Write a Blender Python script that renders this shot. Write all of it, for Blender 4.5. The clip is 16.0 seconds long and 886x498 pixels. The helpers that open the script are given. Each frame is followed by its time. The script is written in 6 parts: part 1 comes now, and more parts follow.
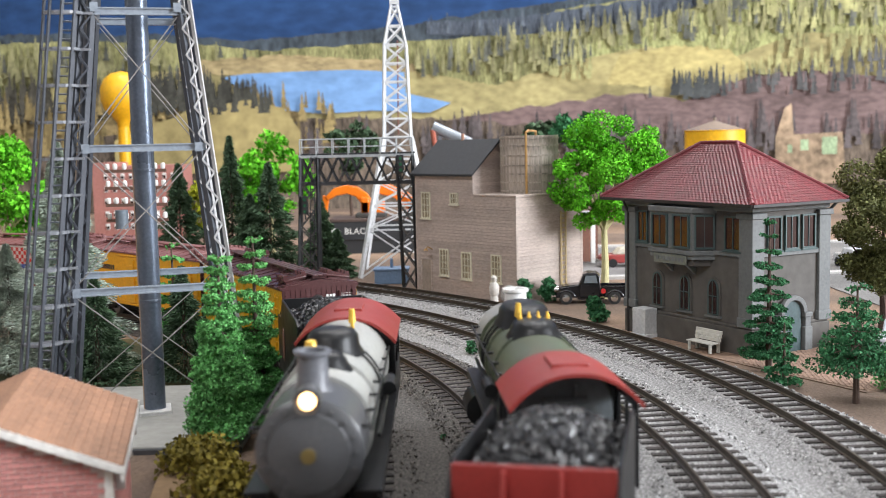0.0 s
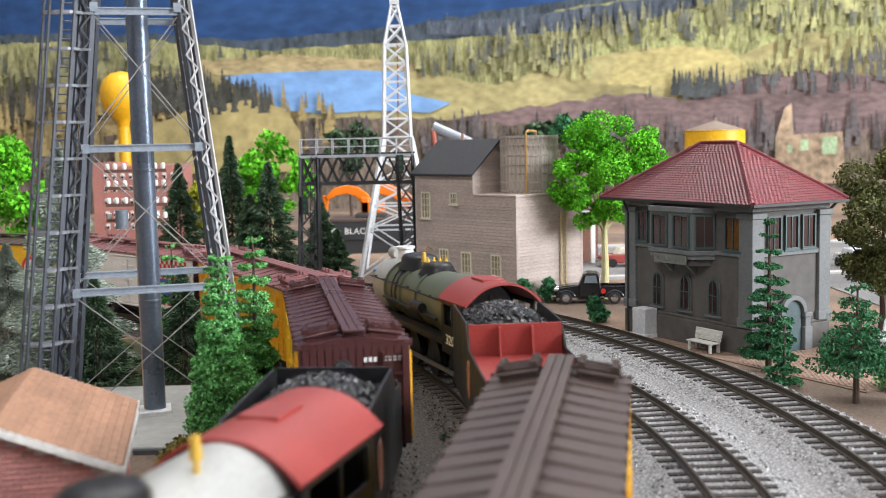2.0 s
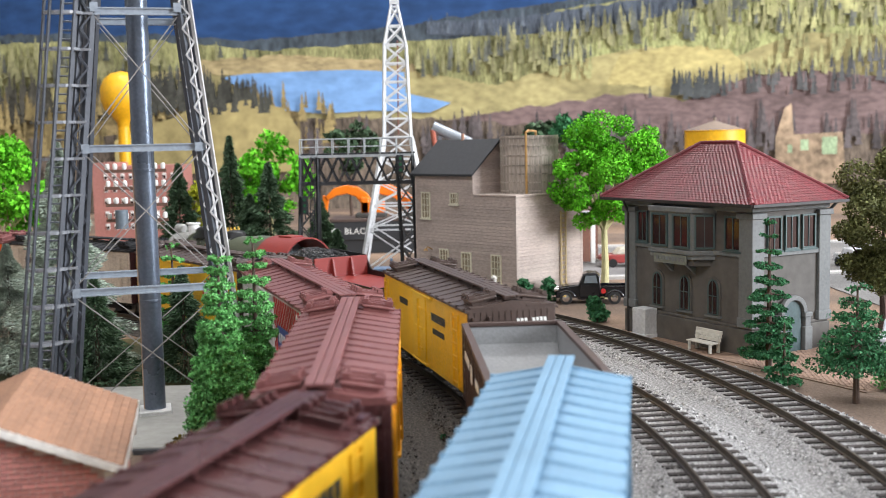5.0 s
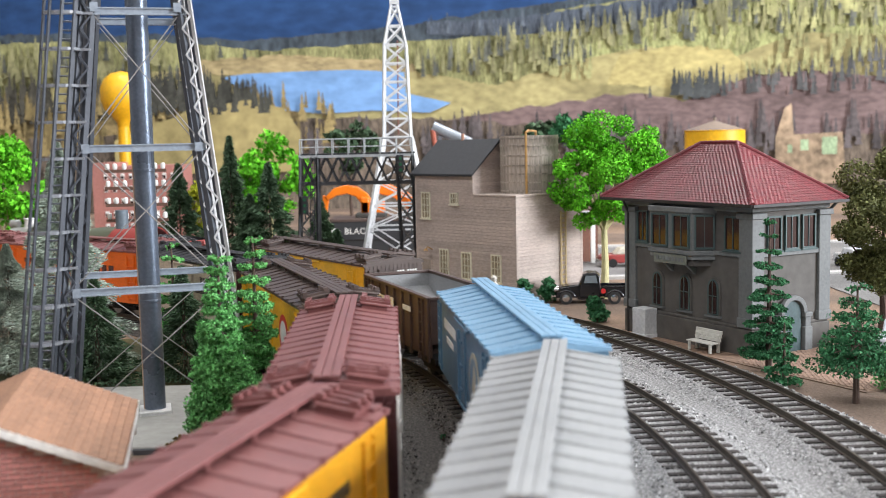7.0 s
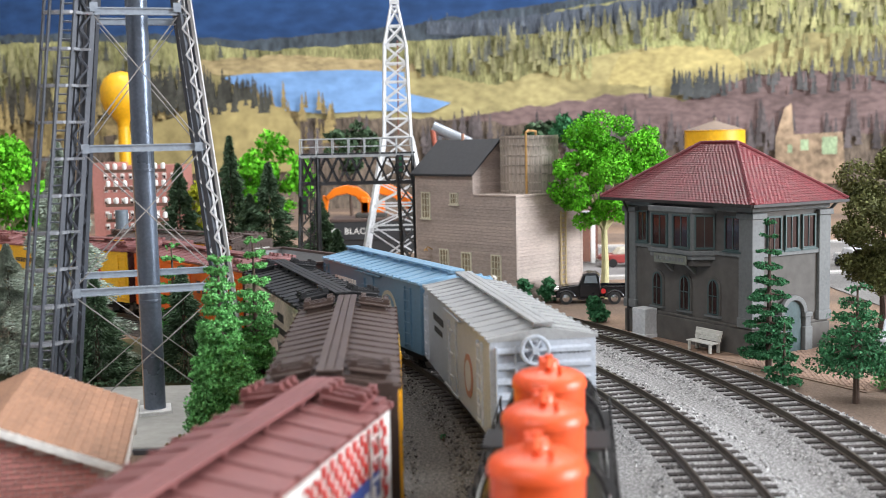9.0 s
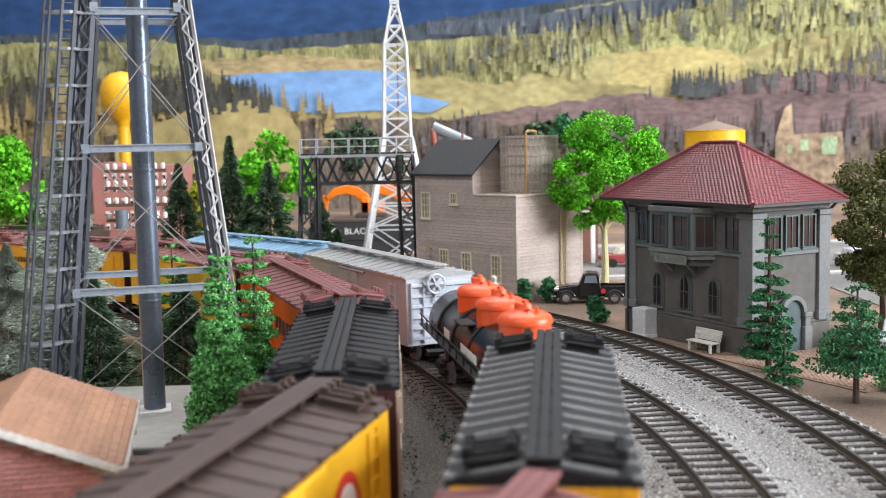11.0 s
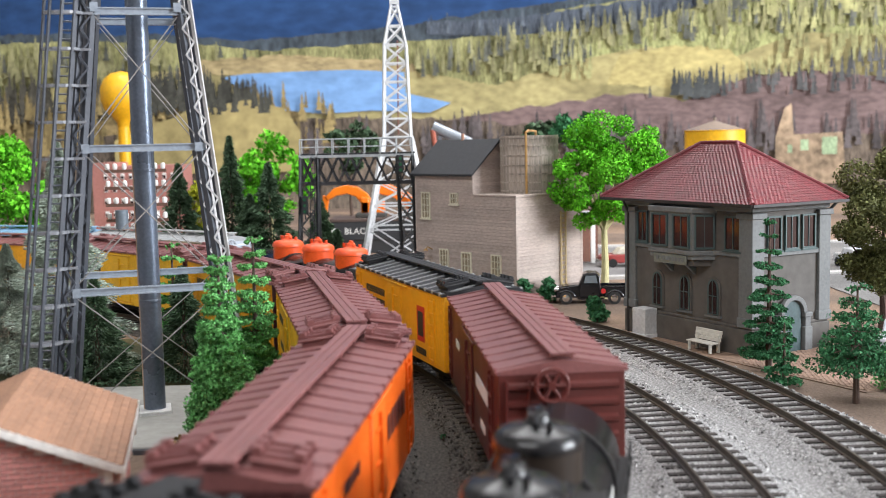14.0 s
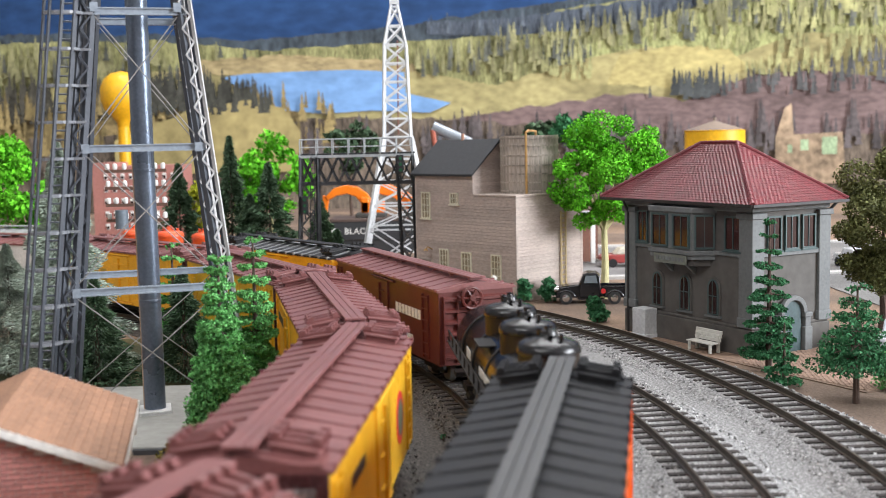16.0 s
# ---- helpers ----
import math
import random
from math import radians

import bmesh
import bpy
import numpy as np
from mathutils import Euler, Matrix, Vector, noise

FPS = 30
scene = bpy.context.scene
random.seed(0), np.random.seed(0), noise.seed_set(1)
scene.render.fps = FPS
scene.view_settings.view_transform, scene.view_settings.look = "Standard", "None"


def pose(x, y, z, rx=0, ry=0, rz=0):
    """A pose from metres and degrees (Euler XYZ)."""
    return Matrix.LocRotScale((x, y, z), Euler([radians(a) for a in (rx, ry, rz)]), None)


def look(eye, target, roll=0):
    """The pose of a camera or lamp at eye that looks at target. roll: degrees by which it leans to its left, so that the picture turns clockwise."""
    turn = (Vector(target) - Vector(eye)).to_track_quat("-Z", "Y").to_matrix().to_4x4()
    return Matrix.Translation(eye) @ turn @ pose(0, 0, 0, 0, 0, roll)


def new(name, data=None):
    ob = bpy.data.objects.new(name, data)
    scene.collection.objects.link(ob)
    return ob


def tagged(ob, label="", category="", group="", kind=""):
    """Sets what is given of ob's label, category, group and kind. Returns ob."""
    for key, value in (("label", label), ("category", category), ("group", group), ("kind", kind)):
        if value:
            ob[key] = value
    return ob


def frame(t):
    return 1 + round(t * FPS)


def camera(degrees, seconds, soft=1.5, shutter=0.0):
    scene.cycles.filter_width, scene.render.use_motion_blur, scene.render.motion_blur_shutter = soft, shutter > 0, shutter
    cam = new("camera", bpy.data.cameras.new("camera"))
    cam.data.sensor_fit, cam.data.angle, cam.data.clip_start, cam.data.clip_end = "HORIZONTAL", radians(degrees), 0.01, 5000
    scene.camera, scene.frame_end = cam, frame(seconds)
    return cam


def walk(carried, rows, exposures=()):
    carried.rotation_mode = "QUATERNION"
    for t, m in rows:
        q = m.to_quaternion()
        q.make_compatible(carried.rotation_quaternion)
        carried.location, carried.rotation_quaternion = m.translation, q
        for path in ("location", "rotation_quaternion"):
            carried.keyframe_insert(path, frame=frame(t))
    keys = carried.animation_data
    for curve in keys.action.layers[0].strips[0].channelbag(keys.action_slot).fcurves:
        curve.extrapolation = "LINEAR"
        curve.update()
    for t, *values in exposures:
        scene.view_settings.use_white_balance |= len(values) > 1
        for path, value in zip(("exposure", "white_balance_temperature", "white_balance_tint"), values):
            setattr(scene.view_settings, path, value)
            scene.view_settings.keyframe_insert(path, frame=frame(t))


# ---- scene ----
cam = camera(44.19, 16.0, 0.8, 0.75)
EYE, AHEAD = (0.0, 0.0, 0.10844), (0.0, 0.99505, 0.00918)
STAND = look(EYE, AHEAD, -1.25)
walk(cam, [(0.0, STAND), (16.0, STAND)])
cam.data.dof.use_dof, cam.data.dof.focus_distance, cam.data.dof.aperture_fstop = True, 0.56, 22.0

# ---- light: three ceiling panels and a window, in a closed room ----
world = bpy.data.worlds.new("room_world")
scene.world = world
world.use_nodes = True
world.node_tree.nodes["Background"].inputs[0].default_value = (0.75, 0.82, 0.95, 1)
world.node_tree.nodes["Background"].inputs[1].default_value = 0.3
scene.view_settings.exposure = 0.0


def area(name, m, sx, sy, watts, colour):
    lamp = bpy.data.lights.new(name, "AREA")
    lamp.shape, lamp.size, lamp.size_y, lamp.energy, lamp.color = "RECTANGLE", sx, sy, watts, colour
    ob = new(name, lamp)
    ob.matrix_world = m
    return ob


CEIL = 1.55
area("ceiling_lamp_front", look((0.25, 0.48, CEIL - 0.04), (0.2, 0.5, 0)), 1.4, 0.45, 8, (0.985, 0.985, 1.0))
area("ceiling_lamp_back", look((0.15, 1.35, CEIL - 0.04), (0.15, 1.75, 0)), 1.8, 0.35, 27, (0.985, 0.985, 1.0))
area("ceiling_lamp_rear", look((-0.8, -0.75, CEIL - 0.04), (-0.5, -0.3, 0)), 1.4, 0.45, 22, (0.985, 0.985, 1.0))
area("window_lamp", look((2.3, -0.2, 0.75), (0.2, 0.65, 0.0)), 1.25, 0.95, 125, (0.90, 0.94, 1.0))

# ---- materials ----
MATS = {}


def mat(name, col, rough=0.55, metal=0.0, var=0.12, size=40.0, bump=0.15, fine=None, emit=0.0, island=0.0, rnd=0.0, streak=None, spec=0.5):
    """Paint, plastic, wood or soil: noise at two scales in colour, and a fine relief."""
    if name in MATS:
        return MATS[name]
    m = bpy.data.materials.new(name)
    m.use_nodes = True
    nt = m.node_tree
    n, l = nt.nodes, nt.links
    b = n["Principled BSDF"]
    b.inputs["Roughness"].default_value, b.inputs["Metallic"].default_value = rough, metal
    b.inputs["Specular IOR Level"].default_value = spec
    tc = n.new("ShaderNodeTexCoord")
    src = tc.outputs["Object"]
    if streak:
        mp = n.new("ShaderNodeMapping")
        mp.inputs["Scale"].default_value = streak
        l.new(src, mp.inputs[0])
        src = mp.outputs[0]
    big, small = n.new("ShaderNodeTexNoise"), n.new("ShaderNodeTexNoise")
    big.inputs["Scale"].default_value, big.inputs["Detail"].default_value = size, 5
    small.inputs["Scale"].default_value, small.inputs["Detail"].default_value = fine or size * 14, 3
    l.new(src, big.inputs["Vector"])
    l.new(src, small.inputs["Vector"])
    add = n.new("ShaderNodeMath")
    add.operation = "ADD"
    l.new(big.outputs["Fac"], add.inputs[0])
    l.new(small.outputs["Fac"], add.inputs[1])
    half = n.new("ShaderNodeMapRange")
    half.inputs["From Min"].default_value, half.inputs["From Max"].default_value = 0.65, 1.35
    half.inputs["To Min"].default_value, half.inputs["To Max"].default_value = 1 - var * 2, 1 + var * 1.6
    l.new(add.outputs[0], half.inputs["Value"])
    val = half.outputs["Result"]
    for on, kind, out in ((island, "ShaderNodeNewGeometry", "Random Per Island"), (rnd, "ShaderNodeObjectInfo", "Random")):
        if on:
            g, mr, mul = n.new(kind), n.new("ShaderNodeMapRange"), n.new("ShaderNodeMath")
            mr.inputs["To Min"].default_value, mr.inputs["To Max"].default_value = 1 - on, 1 + on
            mul.operation = "MULTIPLY"
            l.new(g.outputs[out], mr.inputs["Value"])
            l.new(mr.outputs["Result"], mul.inputs[0])
            l.new(val, mul.inputs[1])
            val = mul.outputs[0]
    vm = n.new("ShaderNodeVectorMath")
    vm.operation = "SCALE"
    vm.inputs[0].default_value = col[:3]
    l.new(val, vm.inputs["Scale"])
    l.new(vm.outputs["Vector"], b.inputs["Base Color"])
    rr = n.new("ShaderNodeMapRange")
    rr.inputs["To Min"].default_value, rr.inputs["To Max"].default_value = max(0.02, rough - 0.12), min(1, rough + 0.12)
    l.new(big.outputs["Fac"], rr.inputs["Value"])
    l.new(rr.outputs["Result"], b.inputs["Roughness"])
    if bump:
        bp = n.new("ShaderNodeBump")
        bp.inputs["Strength"].default_value, bp.inputs["Distance"].default_value = bump, 0.0006
        l.new(small.outputs["Fac"], bp.inputs["Height"])
        l.new(bp.outputs["Normal"], b.inputs["Normal"])
    if emit:
        b.inputs["Emission Color"].default_value = (*col[:3], 1)
        b.inputs["Emission Strength"].default_value = emit
    MATS[name] = m
    return m


def mix_mat(name, a, c, rough, size, fine, bump, lo=0.45, hi=0.55, spec=0.4):
    """Soil and gravel: two colours mixed by a noise, with fine grain on top."""
    m = mat(name, a, rough, size=size, fine=fine, bump=bump, var=0.25, spec=spec)
    n, l = m.node_tree.nodes, m.node_tree.links
    tex, ramp, mx = n.new("ShaderNodeTexNoise"), n.new("ShaderNodeMapRange"), n.new("ShaderNodeMix")
    tc = n.new("ShaderNodeTexCoord")
    tex.inputs["Scale"].default_value, tex.inputs["Detail"].default_value = size * 0.6, 8
    ramp.inputs["From Min"].default_value, ramp.inputs["From Max"].default_value = lo, hi
    mx.data_type = "RGBA"
    b = n["Principled BSDF"]
    old = b.inputs["Base Color"].links[0].from_socket
    mul = n.new("ShaderNodeVectorMath")
    mul.operation = "MULTIPLY"
    mul.inputs[1].default_value = [c[i] / max(a[i], 0.01) for i in range(3)]
    l.new(tc.outputs["Object"], tex.inputs["Vector"])
    l.new(old, mul.inputs[0])
    l.new(tex.outputs["Fac"], ramp.inputs["Value"])
    l.new(ramp.outputs["Result"], mx.inputs["Factor"])
    l.new(old, mx.inputs["A"])
    l.new(mul.outputs["Vector"], mx.inputs["B"])
    l.new(mx.outputs["Result"], b.inputs["Base Color"])
    return m


def glass_mat():
    m = bpy.data.materials.new("window_glass")
    m.use_nodes = True
    b = m.node_tree.nodes["Principled BSDF"]
    b.inputs["Base Color"].default_value = (0.032, 0.015, 0.014, 1)
    b.inputs["Roughness"].default_value = 0.12
    b.inputs["Coat Weight"].default_value = 0.25
    return m


GLASS = glass_mat()
TABLE = mix_mat("layout_soil", (0.26, 0.175, 0.12), (0.17, 0.12, 0.09), 0.9, 12, 900, 0.5)
BALLAST = mix_mat("grey_ballast", (0.47, 0.46, 0.455), (0.19, 0.187, 0.185), 0.95, 1500, 3000, 1.0, 0.36, 0.60)
DIRTY = mix_mat("dirty_ballast", (0.185, 0.168, 0.152), (0.07, 0.064, 0.058), 0.95, 1500, 3000, 1.0, 0.36, 0.60)
STREET = mix_mat("street_grey", (0.21, 0.20, 0.195), (0.17, 0.165, 0.16), 0.85, 14, 700, 0.2)
RAIL = mat("rail_bronze", (0.085, 0.068, 0.052), 0.34, 0.6, bump=0.1)
TIE = mat("tie_brown_plastic", (0.034, 0.027, 0.025), 0.75, rnd=0.35, size=120, bump=0.5)
PEBBLE = mat("ballast_grain", (0.40, 0.395, 0.39), 0.95, island=0.7, size=200, bump=0)
COAL = mat("coal_black", (0.022, 0.022, 0.024), 0.2, island=0.5, size=200, bump=0.2)
BLACK = mat("engine_black", (0.012, 0.0122, 0.013), 0.36, size=90, bump=0.1, spec=0.3)
UNDER = mat("underframe_black", (0.016, 0.015, 0.015), 0.6, size=90, spec=0.3)
STEEL = mat("wheel_steel", (0.35, 0.34, 0.33), 0.4, 0.8)
GOLD = mat("brass_yellow", (0.75, 0.47, 0.07), 0.35, 0.35)
DARKIRON = mat("tower_grey_plastic", (0.06, 0.067, 0.082), 0.42, size=60, bump=0.1)
PIPEGREY = mat("pipe_blue_grey", (0.14, 0.17, 0.22), 0.3, 0.55, size=60, bump=0.05)
WHITE = mat("white_paint", (0.78, 0.77, 0.74), 0.5)
CREAM = mat("cream_paint", (0.70, 0.66, 0.52), 0.6)

K = 0.001


class Build:
    """Collects faces in millimetres."""

    def __init__(self):
        self.v, self.f = [], []

    def add(self, vs, fs):
        o = len(self.v)
        self.v += [tuple(p) for p in vs]
        self.f += [tuple(i + o for i in q) for q in fs]
        return self

    def box(self, x0, x1, y0, y1, z0, z1, m=None):
        vs = [Vector((x, y, z)) for z in (z0, z1) for y in (y0, y1) for x in (x0, x1)]
        if m:
            vs = [m @ p for p in vs]
        return self.add(vs, [(0, 2, 3, 1), (4, 5, 7, 6), (0, 1, 5, 4), (2, 6, 7, 3), (0, 4, 6, 2), (1, 3, 7, 5)])

    def rod(self, a, b, r, n=6, r2=None, cap=True):
        a, b = Vector(a), Vector(b)
        d = (b - a).normalized()
        u = d.orthogonal().normalized()
        w = d.cross(u)
        r2 = r if r2 is None else r2
        vs = [p + (u * math.cos(t) + w * math.sin(t)) * q for p, q in ((a, r), (b, r2)) for t in [2 * math.pi * i / n + math.pi / n for i in range(n)]]
        fs = [(i, (i + 1) % n, n + (i + 1) % n, n + i) for i in range(n)]
        if cap:
            fs += [tuple(range(n))[::-1], tuple(range(n, 2 * n))]
        return self.add(vs, fs)

    def bar(self, a, b, w, h):
        """A square bar from a to b, h in the upright direction."""
        a, b = Vector(a), Vector(b)
        d = (b - a).normalized()
        s = d.cross(Vector((0, 0, 1)))
        s = s.normalized() if s.length > 1e-4 else Vector((1, 0, 0))
        u = s.cross(d)
        vs = [p + s * i * w / 2 + u * j * h / 2 for p in (a, b) for i, j in ((-1, -1), (1, -1), (1, 1), (-1, 1))]
        return self.add(vs, [(3, 2, 1, 0), (4, 5, 6, 7), (0, 1, 5, 4), (1, 2, 6, 5), (2, 3, 7, 6), (3, 0, 4, 7)])

    def prism(self, pts, m, d0, d1):
        """A flat outline (u, v), laid out by m, drawn from w = d0 to d1."""
        n = len(pts)
        vs = [m @ Vector((u, v, w)) for w in (d0, d1) for u, v in pts]
        return self.add(vs, [tuple(range(n))[::-1], tuple(range(n, 2 * n))] + [(i, (i + 1) % n, n + (i + 1) % n, n + i) for i in range(n)])

    def lathe(self, prof, n=24, m=None, axis="z"):
        """Rings of (radius, height) about an axis."""
        vs = []
        for r, h in prof:
            for i in range(n):
                t = 2 * math.pi * i / n
                c, s = r * math.cos(t), r * math.sin(t)
                p = Vector((c, s, h)) if axis == "z" else (Vector((h, c, s)) if axis == "x" else Vector((s, h, c)))
                vs.append(m @ p if m else p)
        fs = [(k * n + i, k * n + (i + 1) % n, (k + 1) * n + (i + 1) % n, (k + 1) * n + i) for k in range(len(prof) - 1) for i in range(n)]
        fs += [tuple(range(n))[::-1], tuple(range((len(prof) - 1) * n, len(prof) * n))]
        return self.add(vs, fs)

    def mesh(self, name, smooth=True):
        me = bpy.data.meshes.new(name)
        me.from_pydata([(x * K, y * K, z * K) for x, y, z in self.v], [], self.f)
        me.validate()
        if smooth:
            me.shade_smooth()
            me.set_sharp_from_angle(angle=radians(38))
        return me


def fix_normals(me):
    bm = bmesh.new()
    bm.from_mesh(me)
    bmesh.ops.recalc_face_normals(bm, faces=bm.faces)
    bm.to_mesh(me)
    bm.free()


def part(name, b, material, parent=None, label="", bevel=0.0, kind="", fix=True):
    me = b.mesh(name)
    if fix and len(b.f) < 4000:
        fix_normals(me)
    me.materials.append(material)
    ob = new(name, me)
    if parent:
        ob.parent = parent
    if bevel:
        bv = ob.modifiers.new("edge", "BEVEL")
        bv.width, bv.segments, bv.limit_method, bv.angle_limit = bevel * K, 2, "ANGLE", radians(50)
    return tagged(ob, label, kind=kind)


def thing(name, label, category, group="", kind="", at=None):
    ob = new(name)
    ob.empty_display_size = 0.01
    if at is not None:
        ob.matrix_world = at
    return tagged(ob, label, category, group, kind)


def mm(x, y, z, rz=0, rx=0, ry=0):
    return pose(x * K, y * K, z * K, rx, ry, rz)


def lettering(name, text, size, material, parent, m, depth=0.12):
    """Raised letters of the built-in font; m in millimetres, text in its x-y plane, centred."""
    cu = bpy.data.curves.new("letters", "FONT")
    cu.body, cu.size, cu.align_x, cu.align_y, cu.extrude, cu.resolution_u = text, size, "CENTER", "CENTER", depth, 2
    tmp = bpy.data.objects.new("letters_tmp", cu)
    scene.collection.objects.link(tmp)
    bpy.context.view_layer.update()
    me = bpy.data.meshes.new_from_object(tmp.evaluated_get(bpy.context.evaluated_depsgraph_get()))
    bpy.data.objects.remove(tmp)
    me.transform(Matrix.Diagonal((K, K, K, 1)) @ m)
    me.materials.clear()
    me.materials.append(material)
    ob = new(name, me)
    ob.parent = parent
    return ob


# planes for prism() and lettering(): u along x, v up
UPRIGHT = Matrix(((1, 0, 0, 0), (0, 0, -1, 0), (0, 1, 0, 0), (0, 0, 0, 1)))   # faces -y
ALONG = Matrix(((0, 0, 1, 0), (1, 0, 0, 0), (0, 1, 0, 0), (0, 0, 0, 1)))      # u = y, v = z, w = x

# ---- tracks: four rings about one centre ----
CX, CY = -544.0, 332.0
RADII = (511.0, 572.0, 632.5, 690.8)


def on_ring(r, phi, z=0.0):
    return Vector((CX + r * math.cos(phi), CY + r * math.sin(phi), z))


def ring_strip(b, prof, phi0, phi1, n):
    """A profile (radius, z) swept round the centre."""
    k = len(prof)
    vs = [on_ring(r, phi0 + (phi1 - phi0) * i / n, z) for i in range(n + 1) for r, z in prof]
    fs = [(i * k + j, i * k + (j + 1) % k, (i + 1) * k + (j + 1) % k, (i + 1) * k + j) for i in range(n) for j in range(k)]
    fs += [tuple(range(k)), tuple(range(n * k, n * k + k))[::-1]]
    return b.add(vs, fs)


GROUND = -6.0


def tracks():
    tie_b = Build().box(-15.5, 15.5, -1.35, 1.35, -4.8, -2.6)
    tie_me = tie_b.mesh("tie")
    tie_me.materials.append(TIE)
    for k, r in enumerate(RADII):
        tr = thing("track", "curved model railway track with bronze rails on dark brown ties", "track", kind="structure")
        for s in (-8.75, 8.75):
            c = r + s
            part("rail", ring_strip(Build(), [(c - 0.9, -2.6), (c + 0.9, -2.6), (c + 0.8, -2.3), (c + 0.25, -2.0), (c + 0.25, -0.8), (c + 0.45, -0.65), (c + 0.45, 0), (c - 0.45, 0), (c - 0.45, -0.65), (c - 0.25, -0.8), (c - 0.25, -2.0), (c - 0.8, -2.3)], -0.62, 1.45, 170), RAIL, tr, fix=False)
        part("ballast_bed", ring_strip(Build(), [(r - 26, GROUND - 1), (r - 17, -3.1), (r + 17, -3.1), (r + 24, GROUND - 1)], -0.62, 1.45, 150), DIRTY if k < 2 else BALLAST, tr, "grey crushed-stone ballast bed", fix=False)
        n = int(r * 2.0 / 7.64)
        for i in range(n):
            ph = -0.6 + 2.0 * i / n
            t = new("tie", tie_me)
            t.parent = tr
            p = on_ring(r, ph) * K
            t.matrix_basis = Matrix.Translation(p) @ Matrix.Rotation(ph + random.uniform(-0.012, 0.012), 4, "Z")


# ---- ground and room ----
def room():
    b = Build()
    g = part("ground", b.box(-1500, 1650, -700, 1905, -60, GROUND), TABLE, label="brown textured layout ground on a table", kind="structure", fix=True)
    g["category"] = "ground"
    wall = mat("room_wall_paint", (0.34, 0.33, 0.32), 0.85, size=3)
    for nm, a in (("wall_north", (-1700, 2400, 1960, 2060, -1000, 1560)), ("wall_south", (-1700, 2400, -1500, -1400, -1000, 1560)),
                  ("wall_west", (-1800, -1700, -1500, 2060, -1000, 1560)), ("floor", (-1800, 2500, -1500, 2060, -1100, -1000))):
        tagged(part(nm, Build().box(*a), wall, label="plain painted room surface", kind="structure"), category="wall" if "wall" in nm else "floor")
    w = Build()
    w.box(2400, 2500, -1500, -850, -1000, 1560).box(2400, 2500, 450, 2060, -1000, 1560).box(2400, 2500, -850, 450, -1000, 250).box(2400, 2500, -850, 450, 1250, 1560)
    tagged(part("wall_east", w, wall, label="plain painted room wall with a window opening", kind="structure"), category="wall")
    tagged(part("ceiling", Build().box(-1800, 2500, -1500, 2060, 1560, 1640), mat("ceiling_white", (0.6, 0.6, 0.6), 0.9, size=3), label="plain white ceiling", kind="structure"), category="ceiling")


def gravel():
    """Loose ballast grains on the beds and between the tracks."""
    rng = np.random.default_rng(5)
    b, dirt = Build(), Build()
    tet = [Vector(p) for p in ((1, 1, 1), (-1, -1, 1), (-1, 1, -1), (1, -1, -1))]
    for i in range(19000):
        r = rng.uniform(545, 709) if i % 5 else rng.uniform(480, 560)
        ph = rng.uniform(-0.12, 0.62) if i % 4 else rng.uniform(0.4, 1.1)
        d = min(abs(r - q) for q in RADII)
        z = -3.1 if d < 17 else (-3.1 - (d - 17) / 9 * 2.9 if d < 26 else GROUND)
        s = rng.uniform(0.22, 0.5)
        e = Euler(rng.uniform(0, 6, 3)).to_matrix()
        c = on_ring(r, ph, z + s * 0.2)
        (b if r > 596 else dirt).add([c + e @ (p * s) for p in tet], [(0, 1, 2), (0, 3, 1), (0, 2, 3), (1, 3, 2)])
    ob = part("ballast_grains", b, PEBBLE, label="loose grey ballast grains between the tracks", kind="stuff", fix=False)
    ob["category"] = "ballast"
    ob = part("track_grit", dirt, mat("grit_grain", (0.13, 0.118, 0.106), 0.95, island=0.85, size=200, bump=0), label="dark grit between the two inner tracks", kind="stuff", fix=False)
    ob["category"] = "ballast"
    # a light bed of fine stone fills the space between the rings
    inner = part("inner_ground", ring_strip(Build(), [(480, GROUND - 2), (480, GROUND + 0.4), (595.8, GROUND + 0.4), (595.8, GROUND - 2)], -0.7, 1.5, 120), DIRTY, label="dirty grey-brown grit between the inner tracks", kind="structure", fix=False)
    inner["category"] = "ground"
    fill = part("ballast_ground", ring_strip(Build(), [(596, GROUND - 2), (596, GROUND + 0.4), (709, GROUND + 0.4), (709, GROUND - 2)], -0.7, 1.5, 120), BALLAST, label="fine grey stone ground between the tracks", kind="structure", fix=False)
    fill["category"] = "ground"


room()
tracks()
gravel()


